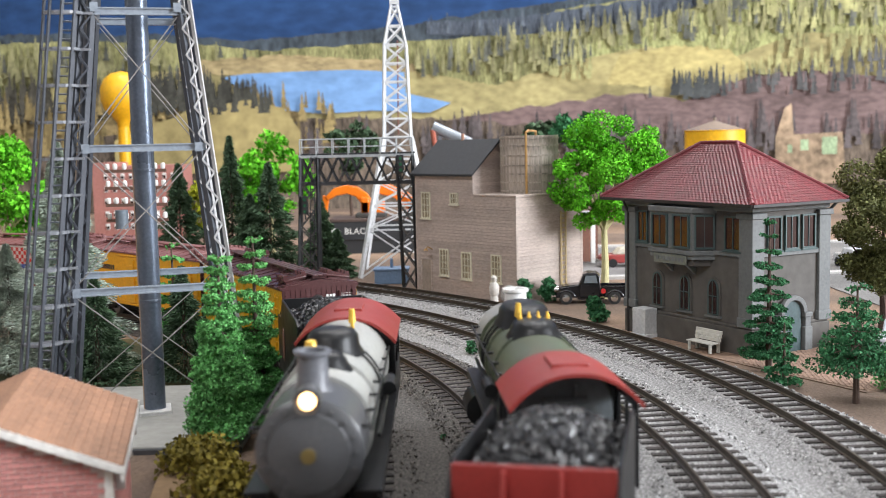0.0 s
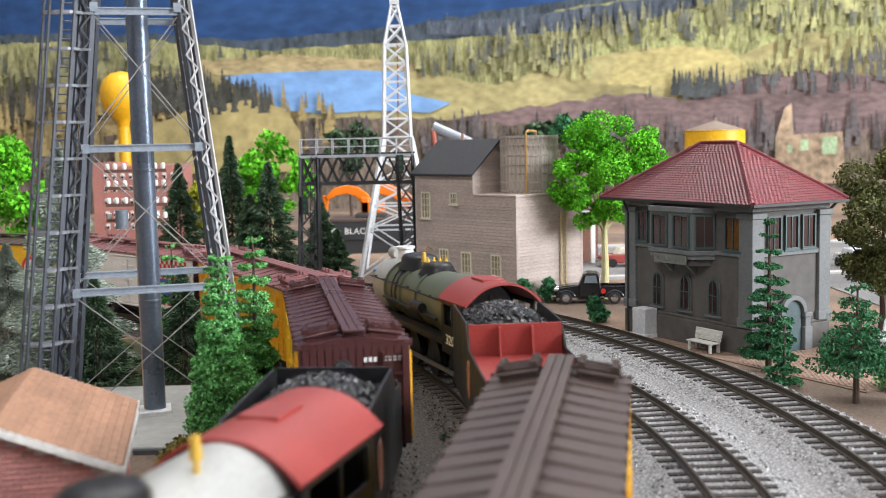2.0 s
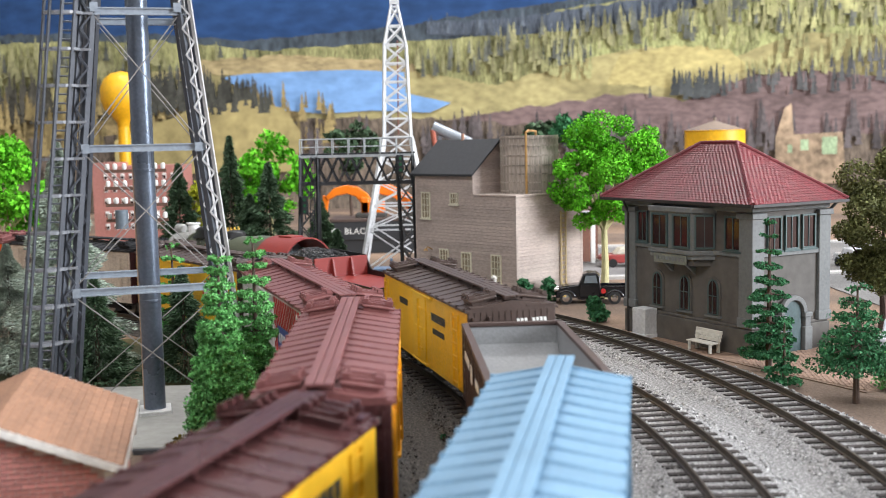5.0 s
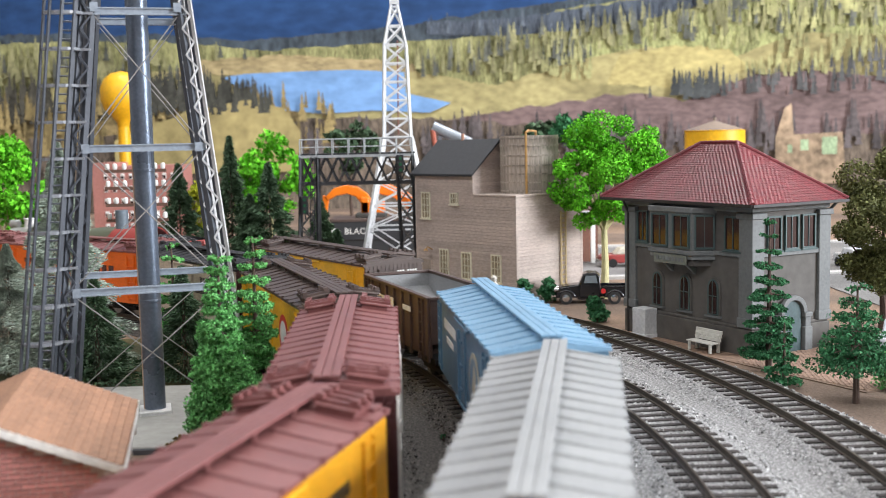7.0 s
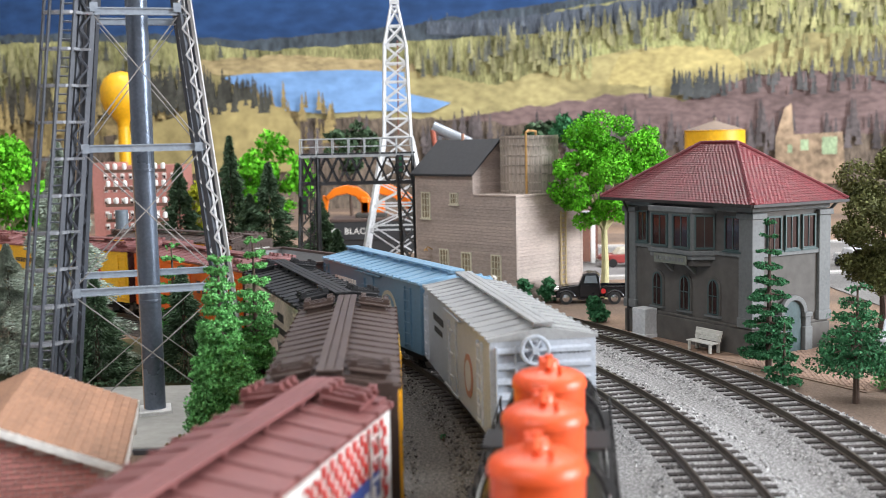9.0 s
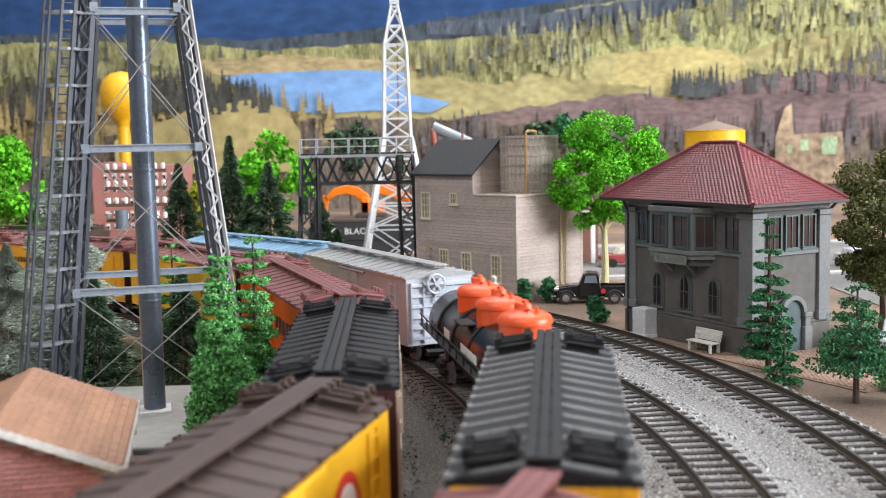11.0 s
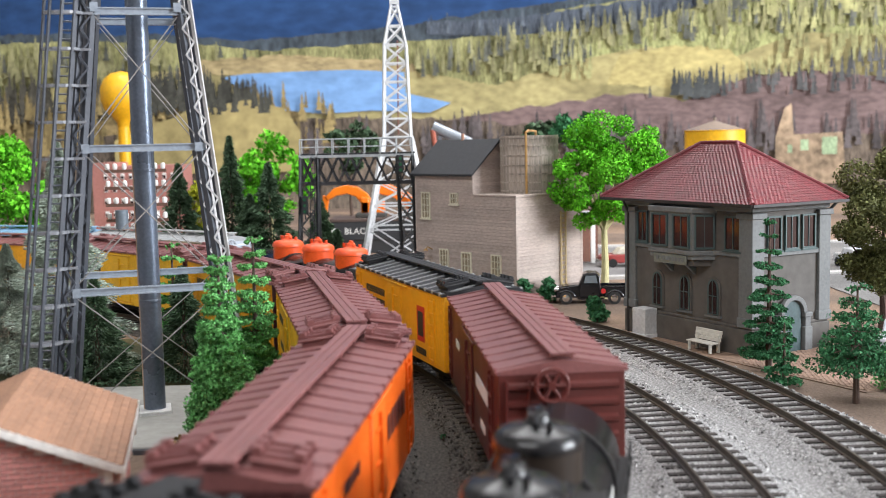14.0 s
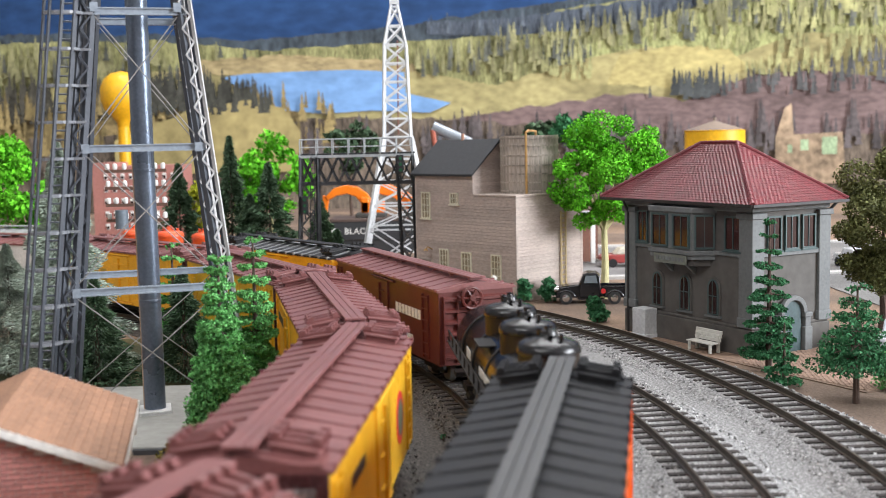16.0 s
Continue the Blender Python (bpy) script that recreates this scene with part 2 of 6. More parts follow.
# ---- printed backdrop: a flat sheet with its hills, lake and trees as thin printed shapes ----
def backdrop():
    y0 = 1900.0
    bd = thing("backdrop", "printed mountain landscape backdrop with lake and pine woods", "backdrop", kind="structure")

    def ink(n, c, var=0.2, size=9.0, isl=0.0, streak=None):
        return mat("print_" + n, c, 0.8, var=var, size=size, fine=size * 7, bump=0, island=isl, streak=streak, spec=0.2)

    part("sheet", Build().box(-1500, 1650, y0, y0 + 6, -60, 700), ink("sky", (0.018, 0.050, 0.135), 0.22, 4, streak=(1, 1, 2.2)), bd, "deep blue printed mountains")

    def band(name, pts, bottom, col, k, **kw):
        """An outline of x, z knots with a rough edge, down to the height bottom."""
        xs = np.array([p[0] for p in pts], float)
        zs = np.array([p[1] for p in pts], float)
        n = int((xs[-1] - xs[0]) / 7)
        out = []
        for i in range(n + 1):
            x = xs[0] + (xs[-1] - xs[0]) * i / n
            out.append((x, float(np.interp(x, xs, zs)) + 6 * noise.noise(Vector((x * 0.03, k, 0))) + 3 * noise.noise(Vector((x * 0.15, k, 3)))))
        b = Build()
        vs = [(x, y0 - k, z) for x, z in out] + [(x, y0 - k, bottom) for x, z in out]
        b.add(vs, [(i, i + n + 1, i + n + 2, i + 1) for i in range(n)])
        return part(name, b, ink(name, col, **kw), bd, fix=False)

    E0, E1 = -1480, 1640
    band("far_ridge", [(E0, 315), (-750, 305), (-480, 300), (-330, 285), (-60, 305), (120, 330), (300, 350), (480, 368), (760, 390), (E1, 400)], -50, (0.055, 0.07, 0.085), 1.0, var=0.35, size=12, streak=(1.6, 1, 0.7))
    band("forest_slope", [(E0, 290), (-750, 290), (-480, 288), (-300, 268), (-60, 278), (60, 282), (200, 325), (420, 355), (760, 380), (E1, 390)], -50, (0.25, 0.245, 0.11), 2.0, var=0.45, size=14, streak=(3.4, 1, 0.8))
    band("meadow", [(E0, 228), (-750, 200), (-500, 235), (-340, 238), (-60, 230), (100, 200), (230, 238), (360, 262), (480, 230), (620, 280), (760, 270), (E1, 260)], -50, (0.37, 0.32, 0.15), 3.0, var=0.22, size=8, streak=(1, 1, 1.8))
    band("pale_grove", [(230, 262), (380, 300), (520, 330), (640, 340), (760, 320), (E1, 330)], 190, (0.36, 0.37, 0.16), 2.6, var=0.4, size=14, streak=(2, 1, 0.9))
    def patch(name, top, low, col, k, **kw):
        """A shape between an upper and a lower line of x, z knots, with rough edges."""
        b, n = Build(), 60
        xa, xb = max(top[0][0], low[0][0]), min(top[-1][0], low[-1][0])
        vs = []
        for i in range(n + 1):
            x = xa + (xb - xa) * i / n
            hi, lo = (float(np.interp(x, [p[0] for p in q], [p[1] for p in q])) for q in (top, low))
            w = 4 * noise.noise(Vector((x * 0.05, k * 7, 0))) + 3 * noise.noise(Vector((x * 0.2, k * 7, 5)))
            vs += [(x, y0 - k, max(hi + w, lo)), (x, y0 - k, lo - w)]
        b.add(vs, [(2 * i, 2 * i + 1, 2 * i + 3, 2 * i + 2) for i in range(n)])
        return part(name, b, ink(name, col, **kw), bd, fix=False)

    patch("shade_belt", [(-20, 311), (114, 313), (213, 324), (360, 343), (520, 372)], [(-20, 288), (114, 284), (213, 290), (360, 307), (520, 345)], (0.075, 0.09, 0.115), 2.3, var=0.3, size=16, streak=(3, 1, 0.8))
    patch("clearing", [(290, 205), (311, 248), (409, 262), (498, 253), (530, 225)], [(290, 198), (409, 190), (498, 204), (530, 220)], (0.44, 0.37, 0.16), 3.4, var=0.2, size=10, streak=(1, 1, 2))
    patch("lake_shore", [(-450, 240), (-427, 252), (-279, 260), (-132, 250), (-40, 240)], [(-450, 228), (-279, 229), (-40, 226)], (0.36, 0.285, 0.15), 4.4, var=0.25, size=10, streak=(1, 1, 2.4))
    # lake, seen far off
    b = Build()
    lake = [(-372, 224), (-330, 229), (-250, 231), (-150, 232), (-60, 226), (-58, 190), (20, 172), (-18, 156), (-120, 162), (-200, 158), (-270, 166), (-318, 186)]
    b.prism([(x, z) for x, z in lake], Matrix(((1, 0, 0, 0), (0, 0, -1, y0 - 5), (0, 1, 0, 0), (0, 0, 0, 1))), 0, 0.5)
    part("lake", b, ink("lake", (0.17, 0.31, 0.55), 0.12, 6, streak=(1, 1, 2)), bd, "printed blue lake")
    band("shore_left", [(E0, 200), (-760, 175), (-600, 168), (-420, 172), (-300, 176), (-250, 160), (-180, 120), (E1, 100)], -50, (0.24, 0.18, 0.085), 6.0, var=0.5, size=9, streak=(1, 1, 2))
    band("tan_knoll", [(-560, 120), (-480, 150), (-400, 178), (-330, 182), (-270, 172), (-240, 130)], 60, (0.33, 0.27, 0.12), 15.8, var=0.22, size=8)
    band("purple_hill", [(-60, 130), (60, 150), (200, 168), (330, 182), (430, 168), (520, 205), (640, 215), (760, 200), (E1, 190)], -50, (0.18, 0.125, 0.12), 7.0, var=0.25, size=9, streak=(1, 1, 2.4))
    band("low_wood", [(E0, 120), (-420, 130), (-240, 150), (-100, 150), (60, 140), (160, 130), (330, 110), (E1, 90)], -50, (0.14, 0.11, 0.085), 8.0, var=0.5, size=12, streak=(3, 1, 0.8))
    # printed conifers, as small notched spires
    rng = np.random.default_rng(11)

    def spires(name, n, box, hgt, col, k, isl=0.32, keep=None):
        b = Build()
        x0, x1, z0, z1 = box
        for _ in range(n):
            x, z = rng.uniform(x0, x1), rng.uniform(z0, z1)
            if keep and not keep(x, z):
                continue
            h = rng.uniform(*hgt)
            w = h * rng.uniform(0.10, 0.17)
            m = 4
            left, right = [], []
            for i in range(m):
                t0, t1 = i / m, (i + 1) / m
                left += [(x - w * (1 - t0) - 0.3, z + h * t0), (x - w * (1 - t1) * 0.62, z + h * (t1 - 0.06))]
                right += [(x + w * (1 - t0) + 0.3, z + h * t0), (x + w * (1 - t1) * 0.62, z + h * (t1 - 0.06))]
            pts = right + [(x, z + h)] + left[::-1]
            yy = y0 - k - rng.uniform(0, 0.9)
            b.add([(px, yy, pz) for px, pz in pts], [tuple(range(len(pts)))])
        tagged(part(name, b, ink(name, col, 0.25, 20, isl), bd, kind="stuff", fix=False))

    slope = lambda x: np.interp(x, [-760, -480, -60, 200, 420, 760], [255, 245, 230, 270, 310, 330])
    clear = lambda x, z: not (-440 < x < -40 and z < 252)
    spires("print_trees_olive", 900, (-780, 800, 215, 330), (22, 46), (0.235, 0.225, 0.115), 9.0, keep=lambda x, z: z < slope(x) + 12 and z > slope(x) - 40 and clear(x, z))
    spires("print_trees_shadow", 800, (-780, 800, 215, 340), (20, 40), (0.11, 0.115, 0.095), 9.9, keep=lambda x, z: z < slope(x) + 18 and z > slope(x) - 45 and clear(x, z) and noise.noise(Vector((x * 0.012, z * 0.03, 2))) > 0.0)
    spires("print_trees_lime", 800, (60, 800, 205, 330), (16, 34), (0.32, 0.31, 0.145), 10.8, isl=0.22, keep=lambda x, z: z < 225 + (x - 60) * 0.19 and noise.noise(Vector((x * 0.012, z * 0.025, 9))) > -0.05 and not (300 < x < 520 and 180 < z < 250))
    spires("print_trees_belt", 150, (-20, 480, 284, 345), (18, 34), (0.085, 0.10, 0.12), 8.6, keep=lambda x, z: abs(z - np.interp(x, [0, 213, 360, 480], [292, 298, 318, 345])) < 12)
    spires("print_trees_cluster", 26, (395, 490, 168, 182), (34, 54), (0.06, 0.065, 0.065), 13.8)
    spires("print_trees_dark_left", 240, (-780, -300, 150, 215), (26, 60), (0.075, 0.07, 0.055), 11.7, keep=lambda x, z: z < 205 - (x + 780) * 0.06)
    spires("print_trees_brown", 170, (-780, -180, 90, 170), (26, 54), (0.26, 0.20, 0.09), 12.6)
    spires("print_trees_dark_right", 150, (300, 800, 172, 238), (22, 48), (0.085, 0.085, 0.085), 13.5, keep=lambda x, z: z < 176 + max(0, x - 400) * 0.16)
    spires("print_trees_low", 240, (-300, 800, 70, 150), (28, 66), (0.10, 0.085, 0.085), 14.4, keep=lambda x, z: z < 112 + 25 * noise.noise(Vector((x * 0.01, 0, 0))))
    spires("print_trees_lakeside", 260, (-560, -285, 160, 205), (24, 50), (0.06, 0.06, 0.05), 15.3, keep=lambda x, z: z < 215 - max(0, x + 420) * 0.35)
    # printed town
    town = Build()
    f = Matrix(((1, 0, 0, 0), (0, 0, -1, y0 - 17), (0, 1, 0, 0), (0, 0, 0, 1)))
    town.prism([(575, 70), (575, 100), (590, 150), (602, 158), (606, 105), (690, 108), (694, 60), (690, 20), (575, 20)], f, 0, 0.5)
    part("print_town", town, ink("town", (0.33, 0.24, 0.16), 0.35, 12), bd)
    win = Build()
    for x, z, w, h in ((618, 78, 14, 18), (655, 70, 26, 30), (596, 74, 8, 14)):
        win.prism([(x, z), (x + w, z), (x + w, z + h), (x, z + h)], f, 0.5, 0.9)
    part("print_windows", win, ink("town_window", (0.28, 0.36, 0.22), 0.3, 30), bd)


backdrop()

# ---- foliage ----
def leaf_mat(name, c, rough=0.75):
    return mat(name, c, rough, var=0.2, size=60, fine=500, bump=0, island=0.42, spec=0.25)


LEAF_BRIGHT = leaf_mat("foliage_bright_green", (0.13, 0.48, 0.02))
LEAF_MID = leaf_mat("foliage_mid_green", (0.15, 0.42, 0.13), 0.9)
LEAF_DEEP = leaf_mat("foliage_deep_green", (0.04, 0.16, 0.065))
LEAF_FIR = leaf_mat("foliage_fir", (0.07, 0.12, 0.065), 0.9)
LEAF_OLIVE = leaf_mat("foliage_olive", (0.125, 0.135, 0.045))
LEAF_SAGE = leaf_mat("foliage_sage", (0.34, 0.40, 0.33), 0.9)
LEAF_GOLD = leaf_mat("foliage_yellow_green", (0.36, 0.38, 0.02))
LEAF_MOSS = leaf_mat("foliage_moss", (0.22, 0.18, 0.03))
BARK = mat("bark_brown", (0.10, 0.065, 0.05), 0.85, size=150, bump=0.6)
BARKPALE = mat("bark_pale_yellow", (0.55, 0.50, 0.26), 0.7, size=150, bump=0.5)


def leaf_cloud(b, rng, blobs, n, size, flat=1.0):
    """n small leaves over the outer shells of blobs (x, y, z, r)."""
    vol = np.array([q[3] ** 1.5 for q in blobs])
    pick = rng.choice(len(blobs), n, p=vol / vol.sum())
    d = rng.normal(size=(n, 3))
    d /= np.linalg.norm(d, axis=1)[:, None]
    rad = rng.uniform(0.62, 1.06, n)
    for k in range(n):
        x, y, z, r = blobs[pick[k]]
        c = np.array((x, y, z)) + d[k] * rad[k] * r * np.array((1, 1, flat))
        u = rng.normal(size=3)
        u /= np.linalg.norm(u)
        v = np.cross(u, d[k] + rng.normal(size=3) * 0.5)
        v /= np.linalg.norm(v) + 1e-6
        s = size * rng.uniform(0.6, 1.3)
        w = np.cross(u, v) * s * 0.35
        b.add([c + u * s + w, c + v * s * 0.7, c - u * s + w, c - v * s * 0.7], [(0, 1, 2, 3)])


def broadleaf(label, at, trunk_h, blobs, n, leaf, bark, seed, size=1.5, r0=2.0, flatten=0.85, trunk_top=None):
    x, y = at
    t = thing("tree", label, "tree", "trees", at=mm(x, y, GROUND))
    rng = np.random.default_rng(seed)
    b = Build()
    top = Vector(trunk_top or (0, 0, trunk_h))
    b.rod((0, 0, -1), top * 0.5 + Vector((0.6, 0, 0)), r0, 9, r0 * 0.8).rod(top * 0.5 + Vector((0.6, 0, 0)), top, r0 * 0.8, 9, r0 * 0.65)
    for q in blobs:
        e = Vector(q[:3])
        mid = top.lerp(e, 0.5) + Vector((rng.uniform(-2, 2), rng.uniform(-2, 2), 3))
        b.rod(top - Vector((0, 0, 2)), mid, r0 * 0.5, 6, r0 * 0.3).rod(mid, e, r0 * 0.3, 5, r0 * 0.12)
    part("trunk", b, bark, t)
    b = Build()
    small = []
    for q in blobs:
        for _ in range(7):
            d = rng.normal(size=3)
            d /= np.linalg.norm(d)
            rr = q[3] * rng.uniform(0.34, 0.55)
            small.append((q[0] + d[0] * q[3] * 0.75, q[1] + d[1] * q[3] * 0.75, q[2] + d[2] * q[3] * 0.7, rr))
    leaf_cloud(b, rng, small, n, size, flatten)
    part("crown", b, leaf, t, kind="stuff", fix=False)
    return t


def tier_tree(label, at, height, radius, tiers, n, leaf, seed, size=1.3, start=0.15, bark=BARK, lean=0.0, name="conifer", r0=1.6, flat=0.5, taper=1.0):
    """A conifer of separate foam tiers on a straight trunk."""
    x, y = at
    t = thing(name, label, "tree", "trees", at=mm(x, y, GROUND, rx=lean))
    rng = np.random.default_rng(seed)
    b = Build().rod((0, 0, -1), (0, 0, height * 0.96), r0, 8, 0.4)
    blobs = []
    for i in range(tiers):
        f = start + (0.97 - start) * i / (tiers - 1)
        z = height * f
        r = radius * (1 - (f - start) / (1.05 - start)) ** (0.8 * taper) + 2.0
        k = max(4, int(r * 1.1))
        for j in range(k):
            a = 2 * math.pi * j / k + i * 1.1 + rng.uniform(-0.3, 0.3)
            q = r * rng.uniform(0.35, 0.9)
            e = (q * math.cos(a), q * math.sin(a), z - q * 0.12 + rng.uniform(-1, 1))
            b.rod((0, 0, z), e, 0.5, 5, 0.25)
            blobs.append((*e, r * rng.uniform(0.28, 0.52)))
    part("trunk", b, bark, t)
    b = Build()
    leaf_cloud(b, rng, blobs, n, size, flat)
    part("crown", b, leaf, t, kind="stuff", fix=False)
    return t


def needle_fir(label, at, height, radius, n, leaf, seed, size=4.0, name="fir_tree"):
    """A bottle-brush fir: many drooping twigs on a wire trunk."""
    x, y = at
    t = thing(name, label, "tree", "trees", at=mm(x, y, GROUND))
    rng = np.random.default_rng(seed)
    part("trunk", Build().rod((0, 0, -1), (0, 0, height), 1.3, 7, 0.4), BARK, t)
    b = Build()
    for _ in range(n):
        f = rng.uniform(0.03, 1) ** 1.15
        f = min(f, 0.995)
        a = rng.uniform(0, 2 * math.pi)
        r = radius * (1 - f) * rng.uniform(0.35, 1.08) * (1 + 0.22 * math.sin(f * 40 + a)) + 0.8
        z = height * f
        c = np.array((r * math.cos(a), r * math.sin(a), z))
        d = np.array((math.cos(a), math.sin(a), rng.uniform(-0.5, 0.25)))
        s = size * rng.uniform(0.5, 1.2)
        q = np.cross(d, rng.normal(size=3))
        q = q / (np.linalg.norm(q) + 1e-6) * s * 0.2
        b.add([c - d * s * 0.5 + q, c - d * s * 0.5 - q, c + d * s * 0.5], [(0, 1, 2)])
    part("crown", b, leaf, t, kind="stuff", fix=False)
    return t


def shrub(label, at, h, r, n, leaf, seed, z=GROUND, size=1.2):
    t = thing("shrub", label, "shrub", "shrubs", at=mm(at[0], at[1], z))
    rng = np.random.default_rng(seed)
    part("stem", Build().rod((0, 0, -0.5), (0, 0, h * 0.6), 0.9, 6, 0.5), BARK, t)
    b = Build()
    leaf_cloud(b, rng, [(rng.uniform(-r, r) * 0.35, rng.uniform(-r, r) * 0.35, h * q, r * (1.15 - q * 0.6)) for q in (0.28, 0.45, 0.62, 0.8)], n, size, 0.7)
    part("foliage", b, leaf, t, kind="stuff", fix=False)


def planting():
    broadleaf("tall bright green tree with pale yellow trunk beside the road", (114.5, 771), 50, [(0, 0, 118, 20), (-14, -4, 104, 17), (20, -4, 108, 18), (34, 2, 96, 13), (-22, -6, 82, 17), (6, -10, 86, 20), (24, -6, 82, 16), (-14, -6, 66, 15), (8, -10, 66, 16), (24, 0, 68, 14), (-24, 0, 96, 10)], 26000, LEAF_BRIGHT, BARKPALE, 1, 1.15, 3.2)
    broadleaf("dense olive green tree beside the street", (252, 620), 20, [(0, 0, 84, 27), (-14, -6, 66, 20), (8, -8, 62, 24), (-20, -4, 50, 15), (0, -8, 44, 22), (10, 0, 98, 16), (-6, -4, 34, 14)], 30000, LEAF_OLIVE, BARK, 2, 1.0, 3.0)
    broadleaf("bright green tree behind the firs", (-168, 1075), 50, [(0, 0, 100, 26), (-16, 0, 86, 22), (18, 0, 88, 22), (0, -8, 66, 22), (22, 0, 62, 18), (-20, 0, 60, 18)], 4200, LEAF_BRIGHT, BARKPALE, 3, 2.6, 3.0)
    broadleaf("bright green tree at the far curve", (-372, 930), 40, [(0, 0, 96, 30), (22, -6, 80, 22), (-14, -6, 72, 26), (16, -8, 56, 22), (0, -8, 104, 20)], 5200, LEAF_BRIGHT, BARKPALE, 4, 2.4, 3.0)
    broadleaf("small yellow-green tree behind the water tower", (-228, 1040), 30, [(0, 0, 74, 13), (-6, 0, 58, 13), (8, 0, 60, 12), (2, 0, 44, 12)], 1500, LEAF_GOLD, BARK, 5, 2.2, 2.0)
    broadleaf("dark green tree before the backdrop", (108, 1210), 60, [(0, 0, 122, 18), (-10, 0, 106, 16), (12, 0, 108, 16)], 1300, LEAF_FIR, BARK, 6, 3.0, 2.5)
    broadleaf("dark green tree before the backdrop", (150, 1210), 60, [(0, 0, 132, 20), (-12, 0, 116, 18), (14, 0, 112, 18)], 1500, LEAF_DEEP, BARK, 7, 3.0, 2.5)
    broadleaf("dark green tree before the backdrop", (-101, 1210), 60, [(0, 0, 126, 20), (-14, 0, 112, 16), (14, 0, 112, 17), (0, 0, 98, 18)], 1600, LEAF_FIR, BARK, 8, 3.0, 2.5)
    tier_tree("green foam conifer in tiers beside the signal tower", (155.3, 516), 75, 10.5, 10, 12000, LEAF_DEEP, 10, 0.72, 0.14, flat=0.4, r0=1.7)
    tier_tree("small green conifer beside the signal tower", (153.2, 486), 30, 6.5, 6, 1100, LEAF_DEEP, 11, 1.0, 0.12, r0=0.9, flat=0.6)
    tier_tree("sparse dark green conifer with bare lower trunk", (173, 452), 51, 15, 6, 6000, LEAF_DEEP, 12, 0.8, 0.36, r0=1.5, flat=0.5)
    tier_tree("puffy mid green conifer beside the inner track", (-84, 404), 75, 12, 14, 34000, LEAF_MID, 13, 0.62, 0.14, flat=0.6, taper=0.85)
    tier_tree("puffy mid green conifer beside the inner track", (-76, 434), 79, 9.0, 13, 20000, LEAF_MID, 14, 0.62, 0.16, flat=0.6, taper=0.8)
    tier_tree("slender green conifer behind the water tower", (-150, 600), 62, 10, 7, 1800, LEAF_MID, 15, 1.4, 0.25, flat=0.5)
    needle_fir("tall pale sage green fir behind the water tower", (-192, 548), 118, 32, 60000, LEAF_SAGE, 20, 2.0)
    needle_fir("low pale sage green fir", (-226, 562), 66, 26, 30000, LEAF_SAGE, 21, 2.0)
    needle_fir("dark green fir below the water tower", (-168, 520), 52, 20, 11000, LEAF_FIR, 22, 2.5)
    needle_fir("dark green fir below the water tower", (-128, 530), 56, 18, 10000, LEAF_FIR, 23, 2.5)
    for i, (x, y, h, r) in enumerate(((-190, 985, 122, 17), (-152, 960, 98, 21), (-243, 1010, 98, 18), (-170, 965, 70, 17), (-104, 930, 66, 15), (-90, 925, 40, 10))):
        needle_fir("dark green fir behind the tracks", (x, y), h, r * 1.55, 8500, LEAF_FIR, 30 + i, 4.8)
    shrub("dark green shrub by the track", (94.5, 668), 17, 7, 900, LEAF_DEEP, 50)
    shrub("dark green shrub by the pickup truck", (72, 757), 18, 6.5, 800, LEAF_DEEP, 51)
    shrub("small weed in the ballast", (14, 575), 7.5, 3.6, 220, LEAF_DEEP, 52, -5.5, 0.9)
    shrub("tiny weed in the ballast", (-1.5, 408), 2.4, 1.2, 60, LEAF_DEEP, 53, -5.5, 0.6)
    shrub("olive moss bush by the platform", (-84, 372), 12, 15, 1700, LEAF_MOSS, 54, -7)
    shrub("olive moss bush by the platform", (-74, 342), 10, 14, 1500, LEAF_MOSS, 55, -7)
    shrub("green shrub beneath the sparse conifer", (196, 452), 30, 12, 1000, LEAF_DEEP, 56)
    shrub("green shrub beside the olive tree", (198, 476), 16, 10, 700, LEAF_MID, 57)


planting()


# ---- trains ----
MOVES = []          # thing, ring radius, angle at the start, angular speed
W_OUT, W_IN = 0.1531, -0.1488


def paint(name, col, rough=0.45, **k):
    return mat(name, col, rough, size=50, fine=900, bump=k.pop("bump", 0.12), var=k.pop("var", 0.1), **k)


def truck(parent, x, wheel_r=4.6):
    """A four-wheel truck: two side frames, a bolster, four wheels and axles."""
    t = part("truck", Build().box(x - 2.5, x + 2.5, -11, 11, 5.5, 8.5).box(x - 12, x + 12, 10.2, 12.2, 3.5, 6).box(x - 12, x + 12, -12.2, -10.2, 3.5, 6)
             .box(x - 6, x + 6, 10, 12.6, 5.5, 8).box(x - 6, x + 6, -12.6, -10, 5.5, 8).box(x - 3.5, x + 3.5, 10.4, 12, 1.8, 4).box(x - 3.5, x + 3.5, -12, -10.4, 1.8, 4), UNDER, parent, "black sprung freight truck", bevel=0.3)
    for dx in (-10, 10):
        for sy in (-1, 1):
            part("wheel", Build().lathe([(0.5, -1.2), (wheel_r, -1.2), (wheel_r, 0.6), (wheel_r + 0.6, 0.8), (wheel_r + 0.6, 1.3), (0.5, 1.3)], 18, Matrix.Translation((x + dx, sy * 8.6, wheel_r)) @ Matrix.Rotation(math.pi if sy > 0 else 0, 4, "Z"), "y"), STEEL, t)
        part("axle", Build().rod((x + dx, -11, wheel_r), (x + dx, 11, wheel_r), 1.0, 8), UNDER, t)
    return t


